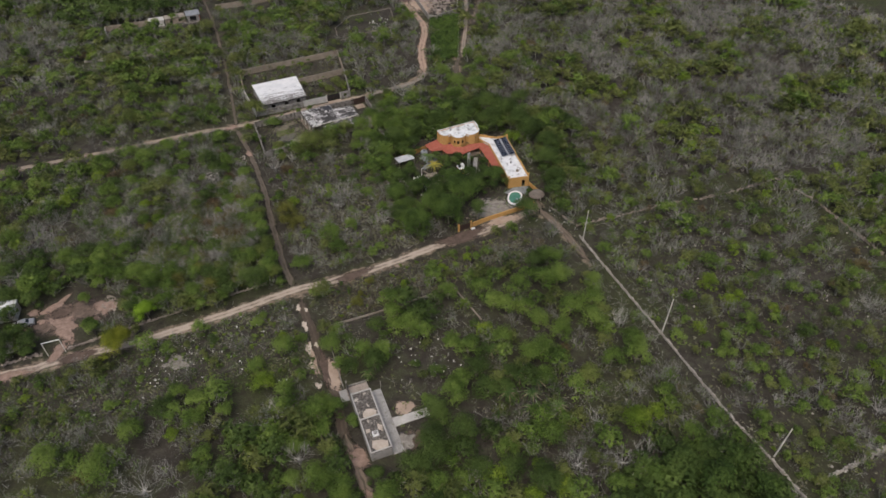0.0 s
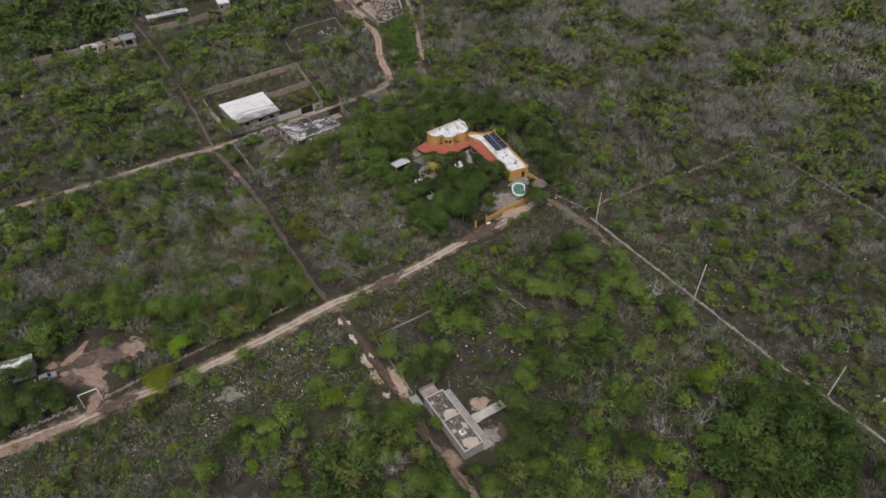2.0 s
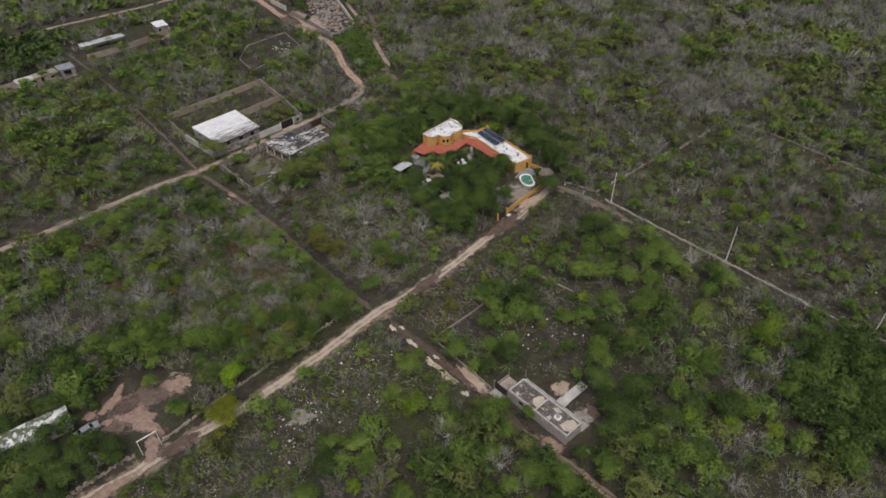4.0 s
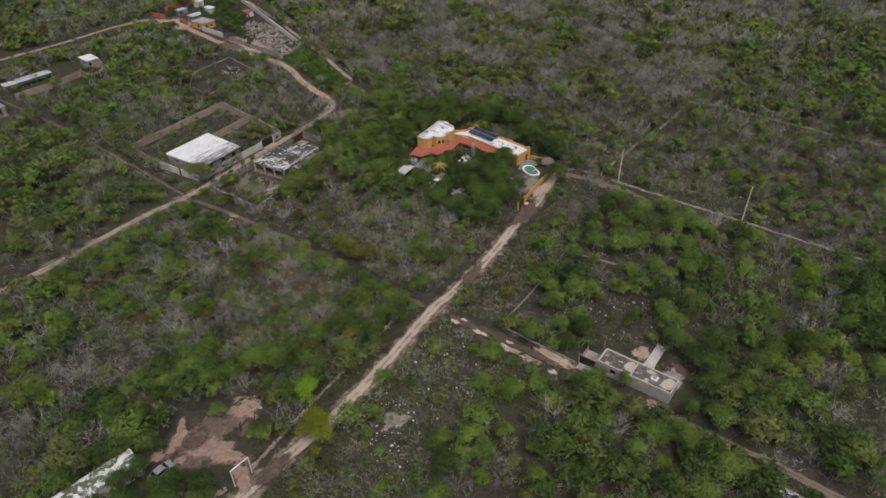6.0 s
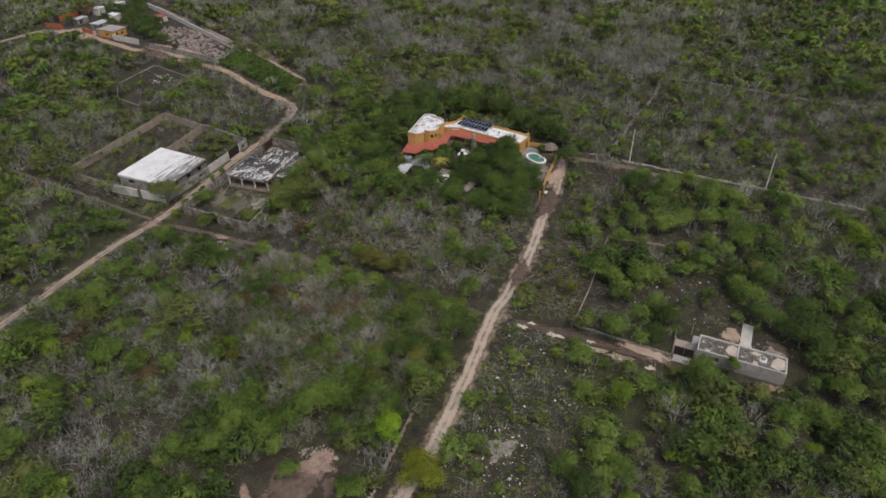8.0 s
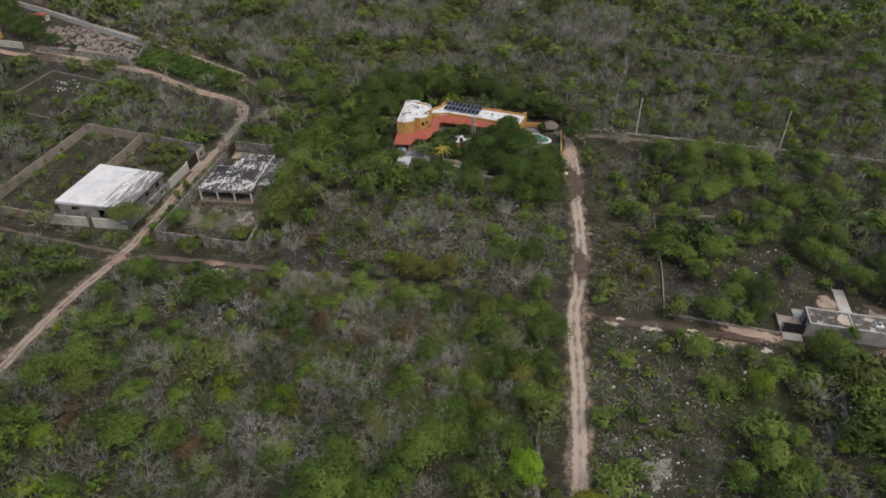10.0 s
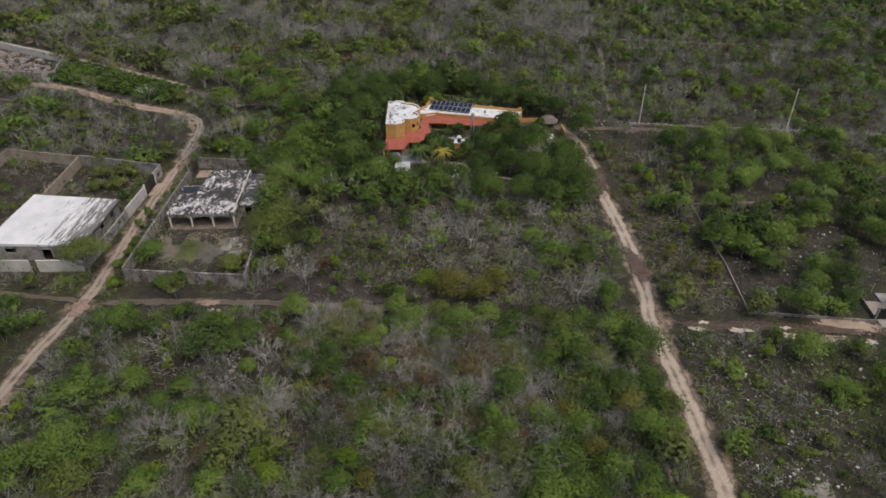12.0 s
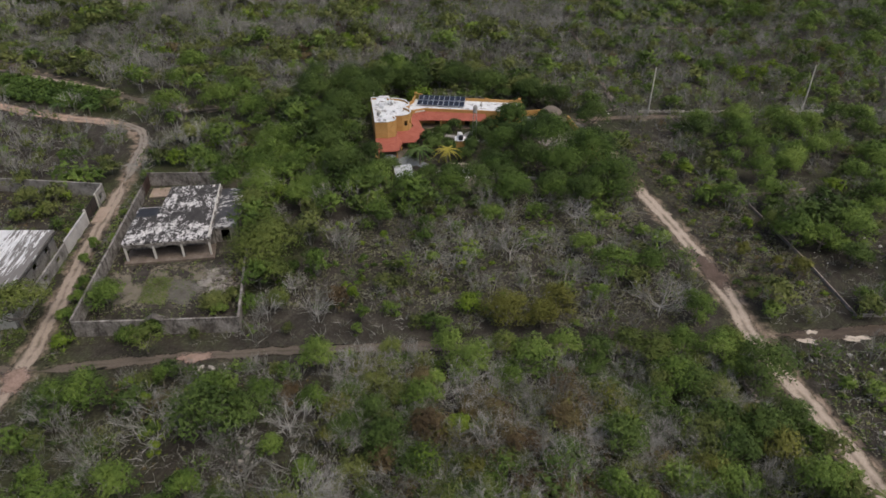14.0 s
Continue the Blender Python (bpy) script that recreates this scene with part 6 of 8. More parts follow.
def pool_outline(f, n=40):
    out = []
    for k in range(n):
        a = k * math.tau / n
        r = 1 + 0.16 * math.cos(2 * a) - 0.20 * math.exp(-((a - 4.6) ** 2) / 0.3)
        out.append((2.5 * f * r * math.cos(a), 2.15 * f * r * math.sin(a)))
    return out


part("pool_rim", prism(bmesh.new(), pool_outline(1.14), -0.1, 0.24), PAINT_WHITE, pool, "white plaster pool rim")
part("water", prism(bmesh.new(), pool_outline(0.90), 0.0, 0.247), POOL_TILE, pool, "still green pool water")
part("step", prism(bmesh.new(), [(-1.0, -0.7), (-0.3, -0.9), (-0.2, -0.3), (-0.8, -0.2)], 0.1, 0.253), SLATE, pool)
poolside = thing("paving", 24.0, 137.0, 0.0, 0, "grey paving beside the pool", "paving")
part("slab", prism(bmesh.new(), [(-4.0, -1.2), (-1, 1.2), (2.8, 1.6), (3.4, -1), (2.2, -2.5), (0.5, -1.6), (-2.4, -1.9)], -0.05, 0.1), SLATE, poolside)

palapa = thing("thatched_shelter", 28.4, 132.9, -0.1, 0, "round shelter with a grey thatched roof", "shelter")
part("thatch_roof", lathe(bmesh.new(), [(2.15, 1.25), (2.2, 1.35), (1.8, 1.8), (1.2, 2.2), (0.4, 2.5), (0.08, 2.6)], 22), THATCH, palapa)
for k in range(6):
    a = k * math.tau / 6
    part("post", tube(bmesh.new(), [(1.8 * math.cos(a), 1.8 * math.sin(a), 0), (1.8 * math.cos(a), 1.8 * math.sin(a), 1.6)], [0.09, 0.08], 6), WOOD_POST, palapa)

tank_tower = thing("water_tower", 9.0, 147.2, -0.1, 15, "ochre pedestal with a white and a black water tank", "water tank")
part("pedestal", boxes((-0.9, -0.9, 0, 0.9, 0.9, 1.75, 0.03)), YELLOW, tank_tower)
# flat dark plate on the solid face, painted as the shade of a hollow
part("recess_shade_plate", boxes((-0.5, -0.93, 0.4, 0.5, -0.905, 1.4)), DARK, tank_tower)
part("slab", boxes((-1.05, -1.05, 1.75, 1.05, 1.05, 1.9)), PAINT_WHITE, tank_tower)
part("tank", lathe(bmesh.new(), [(0.5, 1.9), (0.52, 2.6), (0.4, 2.85), (0.15, 2.92)], 16, (0.35, 0.1)), PAINT_WHITE, tank_tower, "white water tank")
part("tank", lathe(bmesh.new(), [(0.42, 1.9), (0.44, 2.5), (0.3, 2.7), (0.12, 2.76)], 16, (-0.55, -0.1)), PLASTIC_BLACK, tank_tower, "black water tank")

mast = thing("mast", 10.9, 145.0, -0.1, 10, "slim grey lattice mast with a cylindrical head in the garden", "mast")
for x in (-0.28, 0.28):
    for y in (-0.28, 0.28):
        part("leg", tube(bmesh.new(), [(x * 1.5, y * 1.5, 0), (x, y, 6.4)], [0.045, 0.04], 6), ALU, mast)
for k in range(6):
    z, w = 0.9 + k, 0.28 * (1.45 - 0.07 * k)
    bm = bmesh.new()
    for p, q in (((-w, -w, z), (w, -w, z)), ((w, -w, z), (w, w, z)), ((w, w, z), (-w, w, z)), ((-w, w, z), (-w, -w, z)), ((-w, -w, z), (w, -w, z + 0.9)), ((w, w, z), (-w, w, z + 0.9))):
        tube(bm, [p, q], [0.025, 0.025], 5)
    part("brace", bm, ALU, mast)
part("head", lathe(bmesh.new(), [(0.34, 6.4), (0.42, 6.5), (0.42, 7.5), (0.25, 7.75), (0.06, 7.85)], 14), CONCRETE, mast, "grey cylindrical head")
cistern = thing("cistern", -1.3, 157.4, -0.1, 0, "grey round water cistern beside the awning", "water tank")
part("body", lathe(bmesh.new(), [(1.05, 0), (1.1, 0.3), (1.1, 1.25), (0.9, 1.5), (0.35, 1.65)], 20), SLATE, cistern)
part("lid", lathe(bmesh.new(), [(0.33, 1.6), (0.33, 1.72), (0.1, 1.76)], 14), PLASTIC_BLACK, cistern)

shed = thing("shed", -7.2, 152.8, -0.1, 25, "open shed with a pale tin roof", "shed")
part("tin_roof", boxes((-2.6, -1.5, 2.0, 2.6, 1.5, 2.08)), TIN, shed, "pale tin roof")
for k in range(12):
    x = -2.5 + k * 0.455
    part("rib", boxes((x - 0.05, -1.5, 2.082, x + 0.05, 1.5, 2.12)), TIN, shed)
for x in (-2.4, 2.4):
    for y in (-1.35, 1.35):
        part("post", tube(bmesh.new(), [(x, y, 0), (x, y, 2.0)], [0.06, 0.06], 6), WOOD_POST, shed)
part("back_wall", boxes((-2.4, 1.2, 0, 2.4, 1.3, 1.7)), WALL_GREY, shed)


def paved(name, poly, z, material, label):
    cx, cy = poly[0]
    e = thing(name, cx, cy, 0, 0, label, "paving", "", "structure")
    part("slab", prism(bmesh.new(), [(x - cx, y - cy) for x, y in poly], -0.12, z), material, e)


paved("pavement_path", [(13.4, 154.5), (14.6, 154.6), (13.6, 147.5), (13.1, 141.5), (12.1, 141.6), (12.5, 148)], 0.08, CONCRETE, "pale concrete garden path")
paved("pavement_path", [(14, 148.4), (18.6, 146.4), (18.4, 145.4), (13.8, 147.4)], 0.085, CONCRETE, "pale concrete garden path")
paved("pavement_court", [(-2.8, 155.8), (0.8, 157.2), (3, 155), (0.3, 150.8), (-1.6, 149.2), (-2.4, 149.8), (-0.6, 152.6)], 0.1, SLATE, "blue-grey curved court paving")
paved("pavement_court", [(-3.5, 145.5), (1.8, 148.0), (3.0, 143.5), (-0.5, 140.0), (-6.5, 139.6), (-7.2, 142.6)], 0.06, RUBBLE_TAN, "worn grey-tan parking place")
paved("pavement_slab", [(-3.2, 136.6), (1.0, 137.6), (1.4, 135.8), (-2.8, 134.8)], 0.3, CONCRETE, "pale slab among the trees")
kerb = thing("garden_kerb", -1, 149, -0.05, 0, "worn low garden kerb", "kerb")
bm = bmesh.new()
for p, q in (((-1, -0.5), (2.5, -4.5)),):
    seg_box(bm, p, q, 0, 0.3, 0.25)
part("kerb", bm, RUBBLE_TAN, kerb)


def car(x, y, turn, paint, label):
    e = thing("car", x, y, 0.06, turn, label, "car")
    bm = bmesh.new()
    prof = [(-2.15, 0.35), (-2.15, 0.85), (-1.5, 0.95), (-0.95, 1.40), (0.55, 1.42), (1.15, 0.95), (2.0, 0.82), (2.15, 0.6), (2.15, 0.35)]
    sides = []
    for s in (-1, 1):
        sides.append([bm.verts.new((px, s * (0.82 if z < 1.0 else 0.62), z)) for px, z in prof])
    for i in range(len(prof)):
        j = (i + 1) % len(prof)
        bm.faces.new((sides[0][i], sides[0][j], sides[1][j], sides[1][i]))
    bm.faces.new(sides[0][::-1]), bm.faces.new(sides[1])
    bmesh.ops.recalc_face_normals(bm, faces=bm.faces)
    part("body", bm, paint, e)
    for s in (-1, 1):
        b2 = bmesh.new()
        vs = [b2.verts.new((px, s * (0.80 - (z - 0.98) * 0.38), z)) for px, z in ((-1.35, 1.0), (-0.9, 1.34), (0.5, 1.36), (1.0, 1.0))]
        b2.faces.new(vs)
        g = bmesh.ops.extrude_face_region(b2, geom=b2.faces[:])
        bmesh.ops.translate(b2, verts=[v for v in g["geom"] if isinstance(v, bmesh.types.BMVert)], vec=(0, s * 0.03, 0))
        part("side_window", b2, GLASS_DARK, e)
    part("windscreen", prism_x([(0.57, 1.36), (1.10, 0.99), (1.13, 1.01), (0.60, 1.38)], 0.58), GLASS_DARK, e)
    part("rear_window", prism_x([(-1.46, 0.99), (-0.98, 1.36), (-1.01, 1.38), (-1.49, 1.01)], 0.58), GLASS_DARK, e)
    for wx in (-1.35, 1.35):
        for s in (-1, 1):
            w = part("wheel", tube(bmesh.new(), [(wx, s * 0.68, 0.31), (wx, s * 0.85, 0.31)], [0.31, 0.31], 14), RUBBER, e)
            part("rim", tube(bmesh.new(), [(wx, s * 0.852, 0.31), (wx, s * 0.862, 0.31)], [0.19, 0.19], 10), ALU, w)
    for s in (-1, 1):
        part("headlight", boxes((2.12, s * 0.6 - 0.17, 0.6, 2.165, s * 0.6 + 0.17, 0.75)), ALU, e)
        part("tail_light", boxes((-2.165, s * 0.62 - 0.14, 0.68, -2.13, s * 0.62 + 0.14, 0.82)), BRICK_RED, e)
    return e


def prism_x(poly, half):
    bm = bmesh.new()
    a = [bm.verts.new((x, -half, z)) for x, z in poly]
    b = [bm.verts.new((x, half, z)) for x, z in poly]
    bm.faces.new(a[::-1]), bm.faces.new(b)
    for i in range(len(poly)):
        j = (i + 1) % len(poly)
        bm.faces.new((a[i], a[j], b[j], b[i]))
    bmesh.ops.recalc_face_normals(bm, faces=bm.faces)
    return bm


car(-2.9, 143.1, -9, PAINT_WHITE, "white parked saloon car with dark windows under trees")
car(-91.8, 93.7, 20, surface("silver_paint", (0.3, 0.31, 0.33), (0.36, 0.37, 0.39), (0.42, 0.43, 0.45), 0.8, 6, 0.35, 0.0, metal=0.4), "silver parked car half under a tree")

front_wall = thing("garden_wall", -2, 143, -0.05, 0, "low pale garden wall before the trees", "wall")
bm = bmesh.new()
for p, q in (((-0.4, 6.4), (-0.6, 0.5)), ((-0.6, 0.5), (1.0, -7)), ((1.0, -7), (1.8, -11.5))):
    seg_box(bm, p, q, 0, 0.55, 0.18)
part("wall", bm, PALE_CEMENT, front_wall)

# ---- the old house in its walled lot ----
OLD = pose(-55, 177, 0, 0, 0, 24.8)
old_house = thing("house", -40, 178, -0.05, 24.8, "abandoned grey house with a flaking black and white roof", "house")


def oh(poly):
    m = old_house.matrix_basis.inverted() @ OLD
    return [tuple((m @ Vector((x, y, 0)))[:2]) for x, y in poly]


part("roof", prism(bmesh.new(), oh([(15.3, -1.9), (25.2, -2.1), (25.1, -5.3), (31.4, -5.6), (31.2, -13.0), (15.2, -13.5)]), 2.85, 3.1), OLD_ROOF, old_house, "flaking black and white flat roof")
part("side_roof", prism(bmesh.new(), oh([(18.8, -13.25), (26.2, -13.05), (30.6, -13.0), (30.4, -16.9), (18.7, -16.5)]), 2.35, 2.55), surface("dark_tar_roof", (0.035, 0.035, 0.038), (0.06, 0.06, 0.065), (0.10, 0.10, 0.105), 0.6, 5, 0.7, 0.2, (0.45, 0.44, 0.42), 0.6, (0.53, 0.58)), old_house, "dark tarred lower roof")
part("dark_roof_patch", prism(bmesh.new(), oh([(22.4, -2.2), (25.0, -2.3), (25.0, -5.2), (22.4, -5.1)]), 3.0, 3.106), PLASTIC_BLACK, old_house, "bare dark roof patch")
bm = bmesh.new()
seg_box(bm, *oh([(15.4, -13.2), (31.0, -12.95)]), 3.1, 3.28, 0.16)
part("gutter_kerb", bm, CREAM, old_house)
bm = bmesh.new()
seg_box(bm, *oh([(15.3, -2.0), (15.25, -13.4)]), 2.45, 2.85, 0.18)
part("porch_beam", bm, WALL_OLD, old_house)
bm = bmesh.new()
wall_open(bm, *oh([(18.2, -13.2), (18.2, -2.0)]), 0, 2.85, 0.2, [(1.2, 2.6, 0.9, 2.1), (4.2, 6.6, 0.1, 2.2), (8.2, 9.6, 0.9, 2.1)])
wall_open(bm, *oh([(18.2, -2.1), (25.2, -2.1)]), 0, 2.85, 0.2, [(2, 3.2, 1, 2)])
wall_open(bm, *oh([(25.2, -2.1), (25.2, -5.5)]), 0, 2.85, 0.2)
wall_open(bm, *oh([(25.2, -5.6), (31.2, -5.6)]), 0, 2.85, 0.2)
wall_open(bm, *oh([(31.2, -5.6), (31.1, -13.0)]), 0, 2.85, 0.2)
wall_open(bm, *oh([(31.0, -13.1), (18.2, -13.2)]), 0, 2.85, 0.2)
part("wall", bm, WALL_OLD, old_house)
bm = bmesh.new()
wall_open(bm, *oh([(19.0, -13.4), (19.0, -16.4)]), 0, 2.35, 0.2, [(0.8, 2.0, 0.1, 2.0)])
wall_open(bm, *oh([(19.0, -16.4), (30.2, -16.7)]), 0, 2.35, 0.2)
part("side_wall", bm, WALL_OLD, old_house)
part("porch_floor", prism(bmesh.new(), oh([(14.6, -1.8), (18.1, -1.8), (18.1, -13.4), (14.5, -13.6)]), 0, 0.35), FLOOR_SHADED, old_house, "worn brown porch floor, darkened for the shade of the roof")
bm = bmesh.new()
for k in range(4):
    x, y = oh([(15.35, -2.2 - k * 3.65)])[0]
    part("porch_post", boxes((x - 0.13, y - 0.13, 0.35, x + 0.13, y + 0.13, 2.45)), CREAM, old_house)
for k in range(3):
    a, b = oh([(15.35, -2.3 - k * 3.65), (15.35, -5.8 - k * 3.65)])
    bm = bmesh.new()
    seg_box(bm, a, b, 2.34, 2.448, 0.14)
    for f0, f1, z in ((0.0, 0.12, 2.05), (0.12, 0.25, 2.25), (0.75, 0.88, 2.25), (0.88, 1.0, 2.05)):
        pa, pb = Vector(a).lerp(Vector(b), f0), Vector(a).lerp(Vector(b), f1)
        seg_box(bm, pa, pb, z, 2.338, 0.138)
    part("porch_arch", bm, WALL_OLD, old_house)


def lot_wall(name, m, pts, z, thick, material, label, gaps=None, coping=True, base=-0.1):
    """A walled side of a lot: straight pieces, each with its coping."""
    p0 = m @ Vector((*pts[0], 0))
    e = thing(name, p0.x, p0.y, base, 0, label, "wall")
    q = [tuple((m @ Vector((*p, 0)) - p0)[:2]) for p in pts]
    for i, (a, b) in enumerate(zip(q, q[1:])):
        bm = bmesh.new()
        wall_open(bm, a, b, 0, z - base, thick, (gaps or {}).get(i, ()))
        part("wall_length", bm, material, e)
        if coping:
            bm = bmesh.new()
            for s0, s1 in spans((Vector(b) - Vector(a)).length, (gaps or {}).get(i, ()), z - base):
                seg_box(bm, a, b, z - base, z - base + 0.07, thick + 0.08, s0, s1)
            part("coping", bm, material, e)
        n = int((Vector(b) - Vector(a)).length / 5.5)
        for k in range(1, n):
            s = (Vector(b) - Vector(a)).length * k / n
            if any(g0 - 0.3 < s < g1 + 0.3 for g0, g1, *_ in (gaps or {}).get(i, ())):
                continue
            bm = bmesh.new()
            seg_box(bm, a, b, 0, z - base - 0.003, thick + 0.06, s - 0.1, s + 0.1)
            part("pilaster", bm, material, e)
    return e


def spans(ln, gaps, top):
    s, out = 0.0, []
    for a, b, sill, head in sorted(gaps):
        if head >= top:
            out.append((s, a))
            s = b
    return [*out, (s, ln)]


lot_wall("lot_wall", OLD, [(33.9, -0.4), (0.6, 0.4)], 2.1, 0.2, WALL_OLD, "stained grey block wall along the dirt road")
lot_wall("lot_wall", OLD, [(0.4, 0.3), (-1.7, -18.6)], 2.1, 0.2, WALL_OLD, "stained grey block wall with a small gateway", {0: [(8.4, 10.0, 0, 2.5)]})
lot_wall("lot_wall", OLD, [(-1.5, -18.6), (13.5, -18.2)], 1.9, 0.2, WALL_OLD, "stained grey side wall ending in rubble")
lot_wall("lot_wall", OLD, [(38.6, -0.6), (36.6, -15.4)], 2.2, 0.2, WALL_OLD, "weathered grey rear wall of the lot")
lot_wall("lot_wall", OLD, [(37.0, -12.5), (34.2, -12.6), (33.6, -17.5)], 2.5, 0.2, WALL_TAN, "brown plastered outhouse wall")
gate_old = thing("gate", *(OLD @ Vector((36.2, -0.4, 0)))[:2], -0.1, 24.8, "dark brown metal gate of the old lot", "gate")
for x in (-1.05, 1.05):
    leaf = part("gate_leaf", boxes((x - 1.02, -0.04, 0.1, x + 1.02, 0.04, 2.25)), RUST_METAL, gate_old)
    part("gate_bar", boxes((x - 1.0, -0.07, 1.1, x + 1.0, -0.043, 1.2)), BLACK_METAL, leaf)
for x in (-2.2, 2.25):
    part("gate_post", boxes((x - 0.15, -0.15, 0, x + 0.15, 0.15, 2.45)), WALL_OLD, gate_old)
ramp_old = thing("ramp", *(OLD @ Vector((35.8, -2.4, 0)))[:2], 0.0, 24.8, "pale concrete ramp behind the gate", "ramp")
part("slab", boxes((-1.6, -1.4, -0.1, 1.4, 1.4, 0.08)), SAND, ramp_old)
porch_gate = thing("gateway", *(OLD @ Vector((-0.55, -9.0, 0)))[:2], -0.1, 24.8, "small gateway with a pitched cap and dark door", "gateway")
part("door", boxes((-0.05, -0.72, 0.05, 0.05, 0.72, 2.0)), BLACK_METAL, porch_gate)
for y in (-0.85, 0.85):
    part("jamb", boxes((-0.2, y - 0.12, 0, 0.2, y + 0.12, 2.2)), WALL_OLD, porch_gate)
bm = bmesh.new()
for s in (-1, 1):
    vs = [bm.verts.new(p) for p in ((-0.5, s * 1.15, 2.15), (0.5, s * 1.15, 2.15), (0.5, 0, 2.8), (-0.5, 0, 2.8))]
    f = bm.faces.new(vs)
bmesh.ops.solidify(bm, geom=bm.faces[:], thickness=0.1)
part("cap", bm, WALL_OLD, porch_gate)

# ---- the store with its walled yard ----
STO = pose(-54.4, 187.3, 0, 0, 0, 23.4)
store = thing("storehouse", *(STO @ Vector((8, 7, 0)))[:2], -0.05, 23.4, "grey storehouse with a peeling white sloping roof", "storehouse")
def st(poly):
    return [(x - 8, y - 7) for x, y in poly]


part("roof", prism(bmesh.new(), st([(1.2, -0.3), (16.0, -0.5), (17.3, 15.1), (1.5, 15.3)]), 2.75, 2.95, [2.95, 2.95, 3.35, 3.35]), WR_ROOF, store, "peeling white sloping roof")
bm = bmesh.new()
wall_open(bm, *st([(1.6, 14.8), (1.4, 0.2)]), 0, 2.75, 0.2, [(2.6, 4.4, 1.5, 2.3), (8.5, 10.0, 0.1, 2.1)])
wall_open(bm, *st([(16.9, 14.8), (1.6, 14.9)]), 0, 2.75, 0.2)
wall_open(bm, *st([(15.6, -0.1), (16.9, 14.8)]), 0, 2.75, 0.2, [(6, 8, 0.1, 2.1)])
wall_open(bm, *st([(1.4, 0.1), (15.6, -0.1)]), 0, 2.75, 0.2, [(2.5, 3.8, 1.2, 2.2), (7, 8.3, 1.2, 2.2), (11, 12.3, 1.2, 2.2)])
part("wall", bm, WALL_GREY, store)
bm = bmesh.new()
seg_box(bm, *st([(1.2, -0.35), (16.0, -0.55)]), 2.62, 2.82, 0.16, 0, None, -0.12)
part("eaves_beam", bm, DARK, store)
lot_wall("lot_wall", STO, [(-1.8, -1.6), (-1.6, 15.2)], 2.1, 0.18, CREAM, "pale grey panel wall before the storehouse", {0: [(7.2, 8.4, 0, 2.4)]})
lot_wall("lot_wall", STO, [(-1.6, 15.3), (0.9, 31.8)], 2.0, 0.18, WALL_TAN, "tan plastered yard wall")
lot_wall("lot_wall", STO, [(0.9, 31.8), (38.8, 32.2)], 2.1, 0.2, WALL_TAN, "long tan plastered yard wall")
lot_wall("lot_wall", STO, [(38.8, 32.2), (35.2, 15.8)], 2.1, 0.2, WALL_TAN, "tan plastered yard wall")
lot_wall("lot_wall", STO, [(35.2, 15.6), (30.8, -2.4)], 2.3, 0.2, WALL_GREY, "grey block wall of the storehouse yard")
lot_wall("lot_wall", STO, [(35.0, 15.7), (18.0, 15.0)], 2.1, 0.2, WALL_TAN, "tan dividing wall in the storehouse yard")
lot_wall("lot_wall", STO, [(-1.8, -1.7), (14.0, -2.1)], 1.8, 0.2, WALL_GREY, "stained grey block wall along the dirt road", {0: [(4.6, 5.8, 0.8, 1.5), (8.2, 9.4, 0.8, 1.5), (12.4, 13.6, 0.8, 1.5)]})
lot_wall("lot_wall", STO, [(14.2, -2.1), (22.4, -2.3)], 2.0, 0.2, PALE_CEMENT, "pale block wall along the dirt road")
gate_sto = thing("gate", *(STO @ Vector((24.8, -2.3, 0)))[:2], -0.1, 23.0, "wide black metal gate of the storehouse yard", "gate")
for x in (-1.2, 1.2):
    leaf = part("gate_leaf", boxes((x - 1.15, -0.04, 0.15, x + 1.15, 0.04, 2.35)), BLACK_METAL, gate_sto)
    part("gate_bar", boxes((x - 1.1, -0.07, 1.15, x + 1.1, -0.043, 1.25)), RUST_METAL, leaf)
for x in (-2.45, 2.45):
    part("gate_post", boxes((x - 0.14, -0.14, 0, x + 0.14, 0.14, 2.5)), CREAM, gate_sto)
ramp_sto = thing("ramp", *(STO @ Vector((24.8, -3.5, 0)))[:2], 0.0, 23.0, "pale sandy ramp before the black gate", "ramp")
part("slab", boxes((-2.3, -0.8, -0.1, 2.3, 0.9, 0.12)), SAND, ramp_sto)
lot_wall("lot_wall", STO, [(27.4, -2.3), (30.6, -2.4)], 2.3, 0.2, WALL_GREY, "short grey wall beside the black gate", {0: [(1.0, 2.2, 0.7, 1.7)]})

# ---- the concrete building beside the south track ----
RU = pose(-19.3, 68.2, 0, 0, 0, -72.3)
CRUST_SAND = surface("pale_spilled_sand", (0.33, 0.275, 0.22), (0.45, 0.385, 0.32), (0.55, 0.48, 0.41), 0.8, 5, 0.95, 0.4)
ruin = thing("house", -19.3, 68.2, -0.05, -72.3, "unfinished grey concrete house with a flat debris-strewn roof", "house")
part("roof_slab", boxes((0, 0.15, 2.25, 13.8, 3.85, 2.42)), DEBRIS, ruin, "flat roof strewn with debris and sand")
for p, q, z in (((0, 0.1), (13.8, 0.1), 2.68), ((0, 3.9), (13.8, 3.9), 2.68), ((0.1, 0.2), (0.1, 3.8), 2.68), ((13.7, 0.2), (13.7, 3.8), 2.6), ((6.3, 0.2), (6.3, 3.8), 2.6)):
    bm = bmesh.new()
    seg_box(bm, p, q, 2.42, z, 0.2)
    part("parapet", bm, PALE_CEMENT, ruin)
bm = bmesh.new()
wall_open(bm, (0, 0.1), (13.8, 0.1), 0, 2.25, 0.2, [(2.5, 3.6, 0.9, 1.9)])
